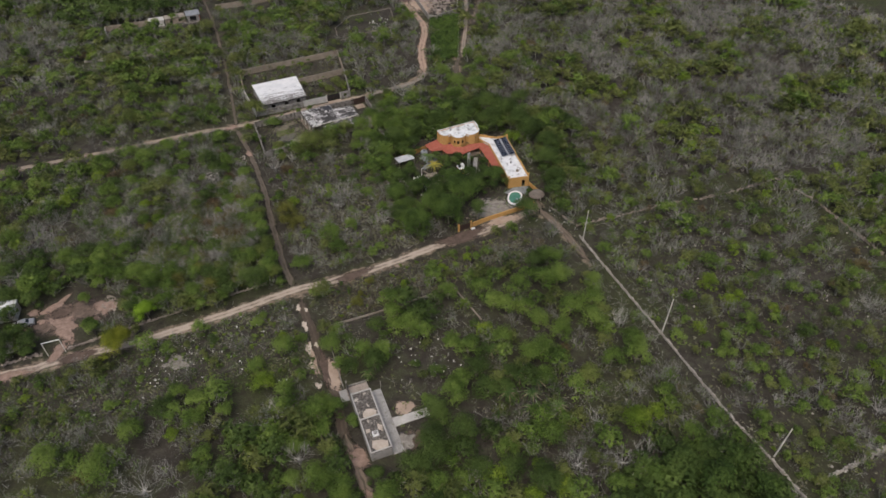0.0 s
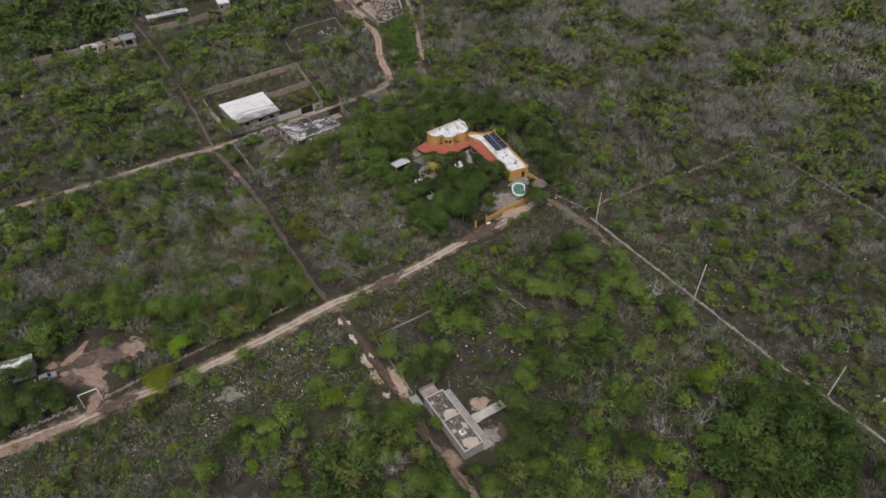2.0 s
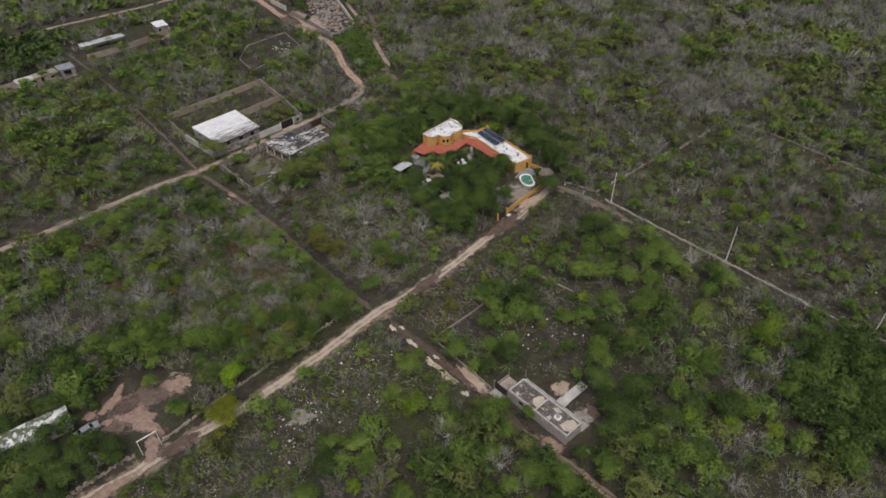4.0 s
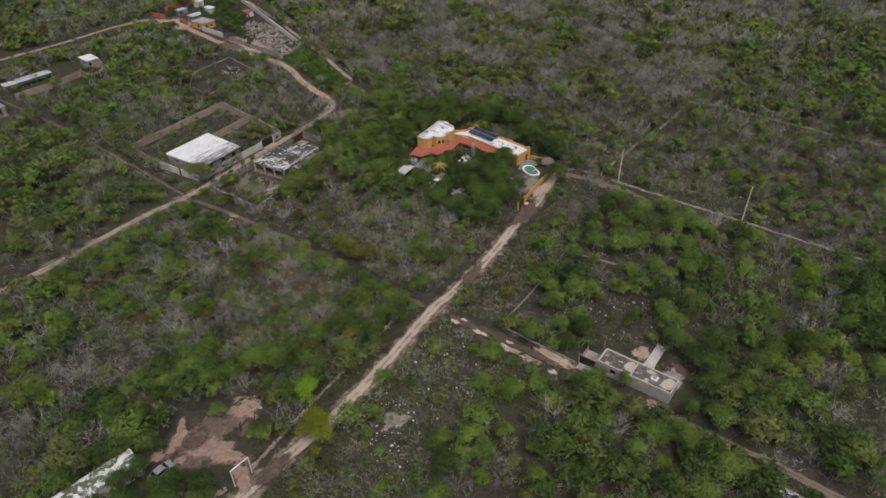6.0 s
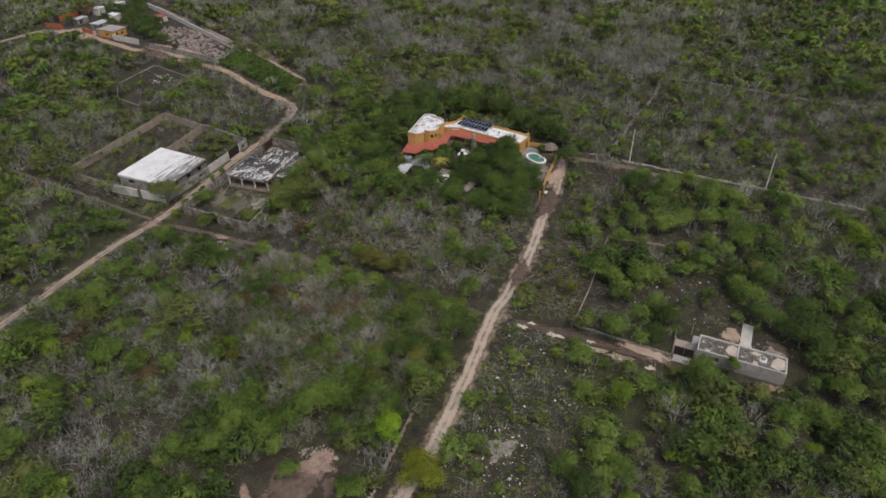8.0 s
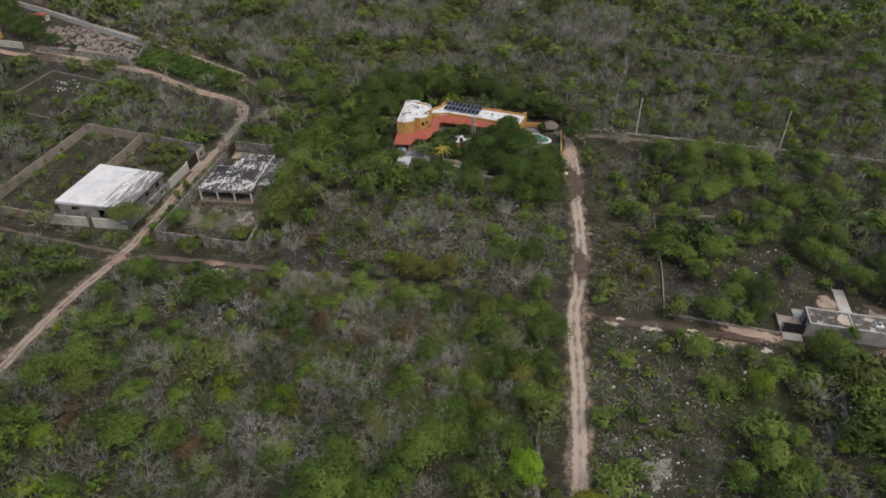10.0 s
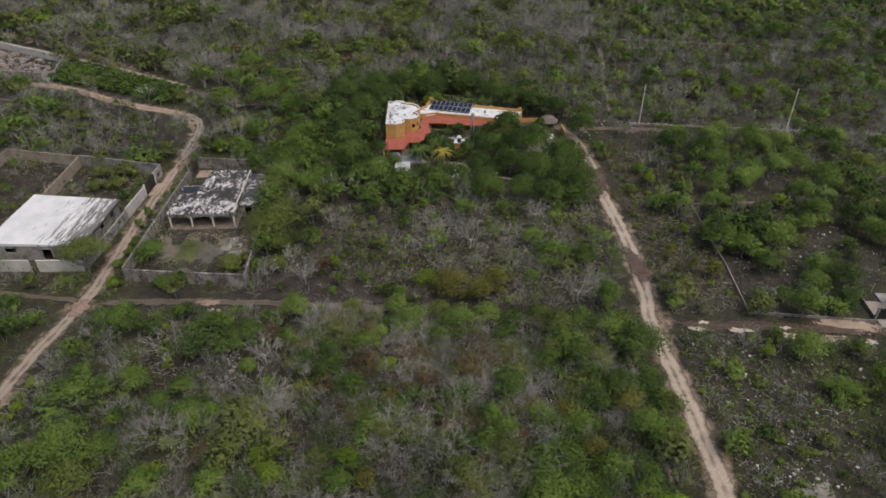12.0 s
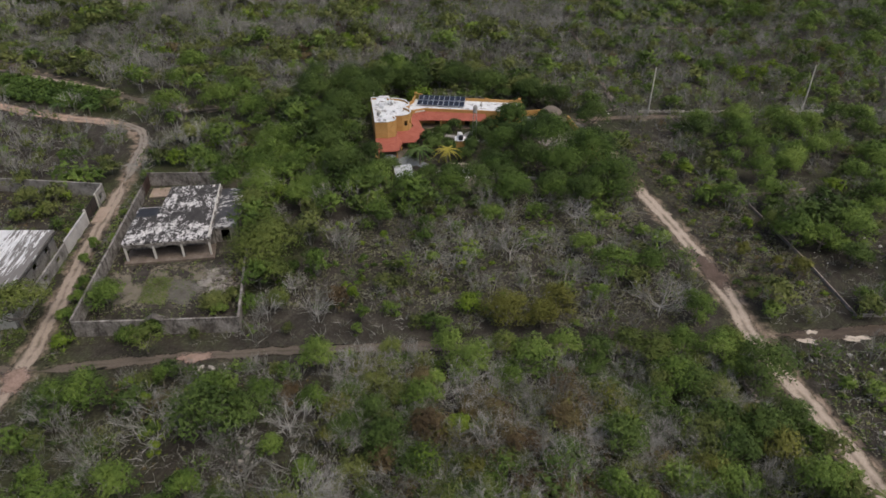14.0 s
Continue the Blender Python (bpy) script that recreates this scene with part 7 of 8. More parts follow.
wall_open(bm, (13.7, 0.2), (13.7, 3.8), 0, 2.25, 0.2)
wall_open(bm, (13.8, 3.9), (0, 3.9), 0, 2.25, 0.2, [(3, 4, 0.1, 2.1), (7, 8.2, 0.9, 2.0), (10, 11, 0.1, 2.1)])
wall_open(bm, (0.1, 3.8), (0.1, 0.2), 0, 2.25, 0.2, [(1.2, 2.2, 0.1, 2.1)])
part("wall", bm, CONCRETE, ruin)
for pts in ([(4.3, 1.9), (5.0, 1.0), (6.1, 0.9), (6.15, 3.3), (5.2, 3.6), (4.6, 2.9)], [(8.6, 0.6), (9.5, 0.4), (9.4, 1.2), (8.8, 1.4)], [(11.3, 1.0), (12.6, 0.6), (13.5, 1.2), (13.5, 3.4), (12.4, 3.6), (11.7, 2.8)], [(8.0, 2.9), (9.3, 2.7), (10.2, 3.4), (8.9, 3.65)]):
    part("sand_spill", prism(bmesh.new(), pts, 2.40, 2.45), CRUST_SAND, ruin, "pale sand spilled on the roof")
plinth = part("tank_plinth", boxes((9.6, 1.4, 2.42, 10.7, 2.5, 2.75, 0.03)), PAINT_WHITE, ruin, "white plinth with a grey tank")
part("tank", lathe(bmesh.new(), [(0.36, 2.75), (0.38, 3.15), (0.25, 3.3), (0.1, 3.34)], 14, (10.15, 1.95)), CONCRETE, plinth)
PINK_CEMENT = surface("pink_cement", (0.24, 0.20, 0.172), (0.33, 0.282, 0.246), (0.42, 0.37, 0.33), 0.7, 6, 0.9, 0.25, (0.17, 0.135, 0.11), 0.6, (0.56, 0.68))
patio = thing("patio", -19.3, 68.2, -0.05, -72.3, "grey concrete strip beside the concrete house", "paving")
part("slab", boxes((-1.0, 4.1, 0, 14.0, 6.2, 0.2)), CONCRETE, patio)
part("path", boxes((6.6, 7.6, 0, 8.4, 13.2, 0.18)), PALE_CEMENT, patio, "pale worn cement path")
part("slab", boxes((6.5, 6.2, 0, 8.5, 7.55, 0.24)), PALE_CEMENT, patio, "pale cement step")
part("slab", boxes((-3.6, -0.1, 0, -0.05, 4.1, 0.16)), PINK_CEMENT, patio, "worn pinkish cement court")
part("slab", boxes((-3.4, -1.7, 0, -0.6, -0.15, 0.14)), CONCRETE, patio)
gate_ruin = thing("gate", *(RU @ Vector((-1.9, 0.05, 0)))[:2], -0.05, -72.3, "black metal gate between grey posts", "gate")
for x in (-0.8, 0.8):
    part("gate_leaf", boxes((x - 0.78, -0.04, 0.15, x + 0.78, 0.04, 2.0)), BLACK_METAL, gate_ruin)
for x in (-1.75, 1.72):
    part("gate_post", boxes((x - 0.13, -0.13, 0, x + 0.13, 0.13, 2.2)), WALL_GREY, gate_ruin)
lot_wall("yard_wall", RU, [(-3.7, 0.3), (-3.7, 4.2)], 0.5, 0.16, WALL_GREY, "short grey wall of the concrete house")
for x, y in ((-3.9, 4.4), (-1.4, 6.4)):
    w = RU @ Vector((x, y, 0))
    e = thing("post", w.x, w.y, -0.1, 0, "grey wooden post beside the patio", "post")
    part("shaft", tube(bmesh.new(), [(0, 0, 0), (0, 0, 1.9)], [0.09, 0.07], 6), WOOD_POST, e)
patch("soil_dark", -7.5, 59.0, 2.2, 2.6, 20, MUD, 0.03, "brown worn soil behind the concrete house", 31)
patch("soil_stony", -9.2, 58.6, 2.4, 2.2, 20, STONY, 0.034, "stony tan ground behind the concrete house", 33)
patch("sand", -9.0, 66.2, 2.2, 1.5, 20, SAND_THIN, 0.035, "pale sand behind the concrete house", 32)
lot_wall("fence_wall", Matrix.Identity(4), [(-26.3, 88.2), (-14.8, 92.0), (3.0, 99.0), (8.3, 88.2)], 0.4, 0.16, RUBBLE_GREY, "low grey block wall between the plots", None, False)
lot_wall("fence_wall", Matrix.Identity(4), [(-25.7, 87.9), (-23.3, 79.4), (-21.0, 71.6)], 0.4, 0.14, WALL_GREY, "low grey stone wall beside the track", None, False)

# ---- the building at the foot of the south track ----
low_house = thing("house", -16.9, 33.9, -0.05, -73, "small white-roofed house with a black roof tank", "house")
part("roof_slab", boxes((0, -3.6, 2.4, 4.2, 0.2, 2.55)), WHITE_ROOF, low_house, "white flat roof")
part("roof_slab", boxes((4.2, -3.2, 2.1, 9.5, 0.1, 2.25)), DEBRIS, low_house, "grey flat roof")
for r in ((0, -3.6, 2.55, 4.2, -3.45, 2.85), (0, 0.05, 2.55, 4.2, 0.2, 2.85), (0, -3.45, 2.55, 0.15, 0.05, 2.85), (4.3, 0.0, 2.25, 9.5, 0.1, 2.5), (9.35, -3.2, 2.25, 9.5, 0.0, 2.5)):
    part("parapet", boxes(r), CREAM, low_house)
bm = bmesh.new()
wall_open(bm, (0.1, 0.1), (9.4, 0.0), 0, 2.1, 0.2, [(1.4, 2.4, 0.1, 2.0), (5.5, 6.6, 0.9, 1.9)])
wall_open(bm, (0.1, -3.4), (0.1, 0.0), 0, 2.4, 0.2, [(1.2, 2.2, 0.9, 1.9)])
wall_open(bm, (0.2, -3.4), (9.4, -3.1), 0, 2.1, 0.2)
wall_open(bm, (9.4, -3.0), (9.4, -0.1), 0, 2.1, 0.2)
part("wall", bm, WALL_GREY, low_house)
part("tank", lathe(bmesh.new(), [(0.55, 2.55), (0.58, 3.3), (0.4, 3.6), (0.15, 3.66)], 16, (2.6, -1.2)), PLASTIC_BLACK, low_house, "black plastic roof tank")

# ---- far compounds ----
def hut(name, x, y, turn, lx, ly, h, wall, roof, label, category="house", openings=((0.6, 1.5, 0.1, 2.0),), z=-0.05):
    e = thing(name, x, y, z, turn, label, category)
    bm = bmesh.new()
    wall_open(bm, (-lx / 2, -ly / 2), (lx / 2, -ly / 2), 0, h, 0.2, openings)
    wall_open(bm, (lx / 2 - 0.1, -ly / 2 + 0.1), (lx / 2 - 0.1, ly / 2 - 0.1), 0, h, 0.2)
    wall_open(bm, (lx / 2, ly / 2), (-lx / 2, ly / 2), 0, h, 0.2)
    wall_open(bm, (-lx / 2 + 0.1, ly / 2 - 0.1), (-lx / 2 + 0.1, -ly / 2 + 0.1), 0, h, 0.2, [(ly * 0.4, ly * 0.6, 0.9, 1.9)])
    part("wall", bm, wall, e)
    part("roof_slab", boxes((-lx / 2 - 0.25, -ly / 2 - 0.25, h, lx / 2 + 0.25, ly / 2 + 0.25, h + 0.18)), roof, e)
    return e


hut("house", -5.0, 330.3, 20, 6.4, 8.4, 2.9, YELLOW, CONCRETE, "small ochre house with a grey flat roof", openings=((1, 2, 0.1, 2.1), (3.6, 4.6, 0.9, 1.9)))
hut("house", -4.0, 344.5, 20, 6.0, 4.5, 2.5, WALL_GREY, TIN, "grey house with a tin roof")
hut("house", 4.0, 352.0, 20, 6.0, 5.0, 2.6, CREAM, WHITE_ROOF, "cream house with a white roof")
hut("house", 4.7, 367.2, 20, 3.6, 3.6, 3.0, CREAM, WHITE_ROOF, "small white house beside the red wall")
hut("shed", -6.6, 359.6, 20, 5.0, 3.2, 2.2, WALL_GREY, TIN, "grey shed with a tin roof beside the red wall", "shed")
hut("house", 15.5, 371.0, 20, 4.4, 4.0, 2.6, CREAM, WHITE_ROOF, "small cream house under dark trees")
hut("shed", 18.2, 335.0, 10, 3.6, 4.6, 2.3, CREAM, RED_TILE, "pale shed with a red roof", "shed")
hut("house", -59.3, 309.8, 12, 4.6, 7.6, 2.7, WALL_GREY, WHITE_ROOF, "small white house with a white flat roof")
ident = Matrix.Identity(4)
lot_wall("lot_wall", ident, [(-7.6, 324.5), (-3.6, 309.5)], 2.1, 0.2, CREAM, "pale plastered wall beside the ochre house")
lot_wall("lot_wall", ident, [(-2.6, 302), (1.9, 283), (5.4, 267.0), (8.5, 265.6), (19.5, 274.5)], 1.9, 0.2, WALL_GREY, "grey block wall of the far yard")
lot_wall("lot_wall", ident, [(18.4, 275.6), (23.6, 336), (25.4, 362)], 1.9, 0.3, CREAM, "pale block wall of the far yard")
lot_wall("lot_wall", ident, [(-12.4, 368.0), (4.4, 375.2)], 2.4, 0.2, BRICK_RED, "orange-red painted yard wall")
lot_wall("lot_wall", ident, [(-19.6, 364.6), (-15.6, 355.8)], 2.0, 0.2, BRICK_RED, "orange-red painted wall piece")
lot_wall("lot_wall", ident, [(-11.8, 345.0), (-10.4, 337.6)], 1.8, 0.2, BRICK_RED, "orange-red painted wall piece")
lot_wall("lot_wall", ident, [(-34, 260.5), (-28.8, 272.9), (-11.2, 281.2), (-8.8, 260.3)], 0.35, 0.16, RUBBLE_TAN, "low pale foundation wall of an empty plot", None, False)
lot_wall("lot_wall", ident, [(-34.2, 260.0), (-32.1, 246.2)], 0.35, 0.16, RUBBLE_TAN, "low pale foundation wall of an empty plot", None, False)
lot_wall("lot_wall", ident, [(-31.8, 246.4), (-20, 254.5), (-9.2, 260.0)], 0.3, 0.16, RUBBLE_TAN, "low pale foundation wall of an empty plot", None, False)
lot_wall("lot_wall", ident, WALL_PLOT, 2.2, 0.25, WALL_TAN, "tan plastered wall of a long plot")
BARN_TIN = surface("patched_pale_tin", (0.26, 0.28, 0.30), (0.40, 0.425, 0.445), (0.58, 0.60, 0.61), 0.5, 3, 0.55, 0.1, (0.10, 0.10, 0.10), 0.45, (0.55, 0.60))
long_barn = thing("barn", -83.0, 301.4, -0.05, 20, "long low barn with a pale tin roof", "barn")
part("tin_roof", prism(bmesh.new(), [(-9, -1.8), (9, -1.8), (9, 1.8), (-9, 1.8)], 2.1, 2.2, [2.1, 2.1, 2.5, 2.5]), BARN_TIN, long_barn)
for k in range(7):
    for y in (-1.6, 1.6):
        part("post", tube(bmesh.new(), [(-8.7 + 2.9 * k, y, 0), (-8.7 + 2.9 * k, y, 2.1)], [0.08, 0.08], 6), WOOD_POST, long_barn)
bm = bmesh.new()
seg_box(bm, (-8.8, 1.45), (8.8, 1.45), 0, 2.0, 0.15)
part("back_wall", bm, CREAM, long_barn)
farm = thing("farm_building", -110.6, 269.7, -0.05, 20, "long ruined pale farm building with broken roofs", "building")
bm = bmesh.new()
wall_open(bm, (-20, 1.2), (-2.6, 1.2), 0, 2.3, 0.25)
part("rear_wall", bm, WALL_TAN, farm, "tan plastered long wall")
bm = bmesh.new()
wall_open(bm, (-20, 1.05), (-20, -4.2), 0, 2.2, 0.22)
part("end_wall", bm, CREAM, farm, "pale end wall")
bm = bmesh.new()
wall_open(bm, (-2.5, -1.8), (3.2, -1.8), 0, 2.3, 0.2, [(1.2, 2.0, 0.5, 1.9), (2.8, 3.6, 0.5, 1.9)])
wall_open(bm, (3.1, -1.7), (3.1, 1.5), 0, 2.3, 0.2)
wall_open(bm, (-2.4, 1.4), (-2.4, -1.7), 0, 2.3, 0.2)
part("house_wall", bm, CREAM, farm)
part("house_roof", prism(bmesh.new(), [(-2.8, -2.1), (3.4, -2.1), (3.4, 1.8), (-2.8, 1.8)], 2.3, 2.42, [2.42, 2.42, 2.75, 2.75]), PALE_CEMENT, farm, "pale sloping roof")
bm = bmesh.new()
wall_open(bm, (3.6, -1.2), (12.0, -1.2), 0, 2.2, 0.25, [(2, 3, 0.1, 2.0), (5.5, 6.8, 0.8, 1.8)])
wall_open(bm, (12.0, 3.4), (3.6, 3.4), 0, 2.4, 0.25)
part("wall", bm, WALL_TAN, farm)
for x0, x1, z in ((3.6, 6.4, 2.2), (6.6, 9.2, 2.5), (9.4, 12.0, 2.3)):
    part("roof_slab", boxes((x0, -1.4, z, x1, 3.6, z + 0.18)), RUBBLE_TAN, farm, "tan broken roof slab")
part("tin_roof", prism(bmesh.new(), [(12.4, -1.6), (18.2, -1.6), (18.2, 3.8), (12.4, 3.8)], 2.5, 2.6, [2.6, 2.6, 2.95, 2.95]), SLATE, farm, "blue-grey sheet roof")
bm = bmesh.new()
wall_open(bm, (17.9, -1.4), (17.9, 3.6), 0, 2.5, 0.2, [(1.6, 3.0, 0.1, 2.0)])
part("red_wall", bm, BRICK_RED, farm, "dark red painted wall")
bm = bmesh.new()
wall_open(bm, (12.6, -1.4), (17.7, -1.4), 0, 2.5, 0.2, [(1.2, 3.8, 0.1, 2.1)])
part("front_wall", bm, WALL_GREY, farm)
part("foundation", boxes((-19.8, -4, 0, 17.6, 1, 0.08)), DEBRIS, farm)
lot_wall("lot_wall", ident, [(-128, 233.5), (-108, 237), (-83, 238.5)], 0.8, 0.3, ROCK, "low rubble wall in the scrub", None, False)

# ---- the clearing with its entrance ----
portal = thing("gateway", -81.5, 84.9, -0.05, 17, "tall white gateway frame over a sandy entrance", "gateway")
part("lintel", boxes((-1.72, -0.07, 3.86, 1.72, 0.07, 4.0)), PAINT_WHITE, portal, "white painted beam")
for x in (-1.66, 1.66):
    part("post", boxes((x - 0.06, -0.065, 0, x + 0.06, 0.065, 3.86)), CREAM, portal)
white_house = thing("house", -100.4, 96.2, -0.05, 12, "white tin-roofed house half hidden by trees", "house")
part("roof", prism(bmesh.new(), [(-6.2, -2.0), (6.2, -2.0), (6.2, 1.9), (-6.2, 1.9)], 2.6, 2.7, [2.6, 2.6, 3.0, 3.0]), DAPPLED_TIN, white_house)
bm = bmesh.new()
wall_open(bm, (-6.0, -1.8), (6.0, -1.8), 0, 2.6, 0.2, [(3, 4, 0.1, 2.1), (7.5, 8.7, 0.9, 1.9)])
wall_open(bm, (5.9, -1.7), (5.9, 1.7), 0, 2.6, 0.2, [(1.2, 2.4, 0.9, 1.9)])
wall_open(bm, (6.0, 1.8), (-6.0, 1.8), 0, 2.6, 0.2)
wall_open(bm, (-5.9, 1.7), (-5.9, -1.7), 0, 2.6, 0.2)
part("wall", bm, CREAM, white_house)


# ---- rubble walls and rocks ----
def stones(places, sizes, seed):
    """Broken stones of unequal size, as one array of triangles."""
    rng = np.random.default_rng(seed)
    cube = np.array([(x, y, z) for z in (-1, 1) for y in (-1, 1) for x in (-1, 1)], float)
    tri = np.array([(0, 2, 1), (1, 2, 3), (4, 5, 6), (5, 7, 6), (0, 1, 4), (1, 5, 4), (2, 6, 3), (3, 6, 7), (0, 4, 2), (2, 4, 6), (1, 3, 5), (3, 7, 5)])
    out = []
    for p, s in zip(places, sizes):
        v = cube * rng.uniform(0.55, 1.0, (8, 1)) * np.array([s, s * rng.uniform(0.6, 1), s * rng.uniform(0.4, 0.75)])
        a = rng.uniform(0, math.tau)
        v = v @ np.array([[math.cos(a), math.sin(a), 0], [-math.sin(a), math.cos(a), 0], [0, 0, 1]])
        out.append((v + p)[tri])
    return np.concatenate(out)


def rubble_wall(name, pts, height, width, seed, label, material=ROCK, step=0.34, gaps=0.12):
    rng = np.random.default_rng(seed)
    line = smooth_line(pts, step)
    places, sizes = [], []
    for i, p in enumerate(line[:-1]):
        d = (line[i + 1] - p).normalized()
        h = height * (0.55 + 0.45 * math.sin(i * 0.13 + seed) ** 2)
        if rng.uniform() < gaps:
            h *= 0.3
        z = 0.02
        while z < h:
            off = rng.uniform(-0.5, 0.5) * width
            places.append((p.x - d.y * off, p.y + d.x * off, z + 0.05))
            sizes.append(rng.uniform(0.14, 0.3))
            z += rng.uniform(0.12, 0.28)
    return tagged(new(name, mesh_of(name, stones(np.array(places), sizes, seed), (material,))), label, "stone wall", "", "stuff")


rubble_wall("rubble_wall", WALL_1, 0.4, 0.2, 1, "long pale dry-stone wall beside the field", ROCK_GREY, step=0.26, gaps=0.12)
rubble_wall("rubble_wall", WALL_2, 0.4, 0.9, 2, "pale scattered dry-stone wall along the field", RUBBLE_GREY, gaps=0.5)
rubble_wall("rubble_wall", WALL_3, 0.6, 0.6, 3, "pale dry-stone wall along the field", RUBBLE_GREY, gaps=0.3)
rubble_wall("rubble_wall", [(62, 45.4), (70, 48.2), (78, 51.2), (90, 55)], 0.7, 0.6, 4, "pale dry-stone wall between fields", gaps=0.2)
rubble_wall("rubble_wall", [(-79.6, 86.0), (-72.3, 89.6), (-67.7, 91.7), (-58, 96), (-49.1, 99.9), (-40.5, 103.4)], 0.55, 0.4, 5, "low grey stone wall beside the road", RUBBLE_GREY, gaps=0.25)
rubble_wall("rubble_wall", [(-104, 78.6), (-96.5, 80.6), (-92.8, 82.0), (-87.5, 84.1), (-84.2, 84.8)], 0.6, 0.5, 7, "low grey stone wall beside the road", RUBBLE_GREY, gaps=0.3)
rubble_wall("rubble_wall", [(19, 276), (14.6, 225.6)], 0.6, 0.5, 8, "pale stone wall beside the crop field", gaps=0.3)
rubble_wall("rubble_wall", [(128.6, 48.5), (134, 62), (140, 78)], 0.7, 0.6, 10, "pale dry-stone wall far in the field", gaps=0.2)
rubble_wall("rubble_wall", [(31.5, 128), (36.8, 119.8)], 0.5, 0.5, 12, "pale stones at the end of the road", RUBBLE_GREY, gaps=0.8)


def rock_field(name, poly, count, lo, hi, seed, label, material):
    rng = np.random.default_rng(seed)
    xs0, ys0 = [p[0] for p in poly], [p[1] for p in poly]
    xs, ys = rng.uniform(min(xs0), max(xs0), count * 4), rng.uniform(min(ys0), max(ys0), count * 4)
    ok = inside(poly, xs, ys)
    for line, w in ROADSIDE:
        ok &= far_from(line, xs, ys) > w - 0.6
    xs, ys = xs[ok][:count], ys[ok][:count]
    sz = lo + (hi - lo) * rng.uniform(0, 1, len(xs)) ** 3
    pl = np.stack([xs, ys, sz * 0.15], -1)
    return tagged(new(name, mesh_of(name, stones(pl, sz, seed), (material,))), label, "rocks", "", "stuff")


rock_field("rocks", [(-64, 87), (-51, 88), (-50, 81), (-57, 74), (-63, 75)], 160, 0.04, 0.17, 1, "pale limestone rocks scattered beside the road", ROCK)
rock_field("rocks", [(-62, 83), (-53, 87.5), (-50.5, 84.5), (-54, 74.5), (-62, 75)], 70, 0.05, 0.24, 21, "white limestone rocks strewn on the verge", ROCK_WHITE)
rock_field("rocks", VERGE_S, 220, 0.05, 0.24, 2, "white limestone rocks on the open verge", ROCK_WHITE)
rock_field("rocks", [(-16, 92), (2, 92), (6, 76), (-6, 66), (-12, 76)], 60, 0.08, 0.27, 3, "pale rocks in the open patch", ROCK_WHITE)
rock_field("rocks", FIELD_OPEN, 110, 0.05, 0.2, 4, "pale stones on the open scrub ground", RUBBLE_TAN)
rock_field("rocks", FIELD_E, 160, 0.08, 0.3, 5, "pale stones in the field", ROCK)
rock_field("rocks", [(-77, 102.5), (-73, 100.5), (-73.5, 97), (-77, 98)], 70, 0.10, 0.36, 6, "broken stones in the clearing", RUBBLE_TAN)
rock_field("rocks", [(8, 125), (12, 133), (19, 134), (21, 127), (14, 123)], 130, 0.10, 0.38, 7, "tan stones before the pool", RUBBLE_TAN)
rock_field("rubble", [(8.5, 270), (17, 277), (21.5, 314), (15, 326), (8, 318), (4, 288)], 700, 0.2, 0.95, 8, "grey and pink building rubble in the far yard", RUBBLE_GREY)
rock_field("rubble", [(-22, 264), (-16, 273), (-11, 268), (-17, 258)], 40, 0.15, 0.4, 9, "white rubble on the empty plot", ROCK_WHITE)
rock_field("rubble", [(-40, 212), (-36, 208), (-33, 213), (-37, 217)], 70, 0.12, 0.35, 10, "grey rubble in the storehouse yard", RUBBLE_GREY)
rock_field("rocks", [(-52, 160), (-55, 162), (-67.5, 150.5), (-65, 147.5)], 120, 0.08, 0.34, 12, "broken pale stones of an old wall in the block", ROCK)
rock_field("rocks", BLOCK_NEAR, 50, 0.08, 0.26, 11, "pale stones among the bushes", ROCK)
rock_field("rubble", [(-42, 168), (-36, 169.5), (-37, 163.5), (-42, 163)], 200, 0.10, 0.36, 12, "grey-brown rubble beside the old house", RUBBLE_DARK)
rock_field("rocks", [(22, 124), (34, 128), (37, 118), (28, 120)], 26, 0.08, 0.26, 13, "white stones at the end of the road", ROCK_WHITE)


# ---- poles ----
def utility_pole(x, y, h, lean, turn, arm, label):
    e = thing("utility_pole", x, y, -0.1, turn, label, "pole")
    part("shaft", tube(bmesh.new(), [(0, 0, 0), (lean * 0.5, 0, h * 0.5), (lean, 0, h)], [0.16, 0.13, 0.10], 8), CREAM, e)
    if arm:
        part("crossarm", boxes((lean * 0.6 - 0.55, -0.06, h * 0.6, lean * 0.6 + 0.55, 0.06, h * 0.6 + 0.12)), WOOD_POST, e)
        part("insulator", lathe(bmesh.new(), [(0.07, h * 0.6 + 0.12), (0.09, h * 0.6 + 0.25), (0.05, h * 0.6 + 0.32)], 8, (lean * 0.6 + 0.4, 0)), ALU, e)


utility_pole(36.8, 113.6, 9.6, 0.2, 0, True, "pale concrete utility pole beside the stone wall")
utility_pole(46.9, 82.2, 9.6, 0.3, 0, False, "pale concrete utility pole beside the stone wall")
utility_pole(57.0, 51.0, 8.5, 0.4, 0, False, "pale concrete utility pole beside the stone wall")


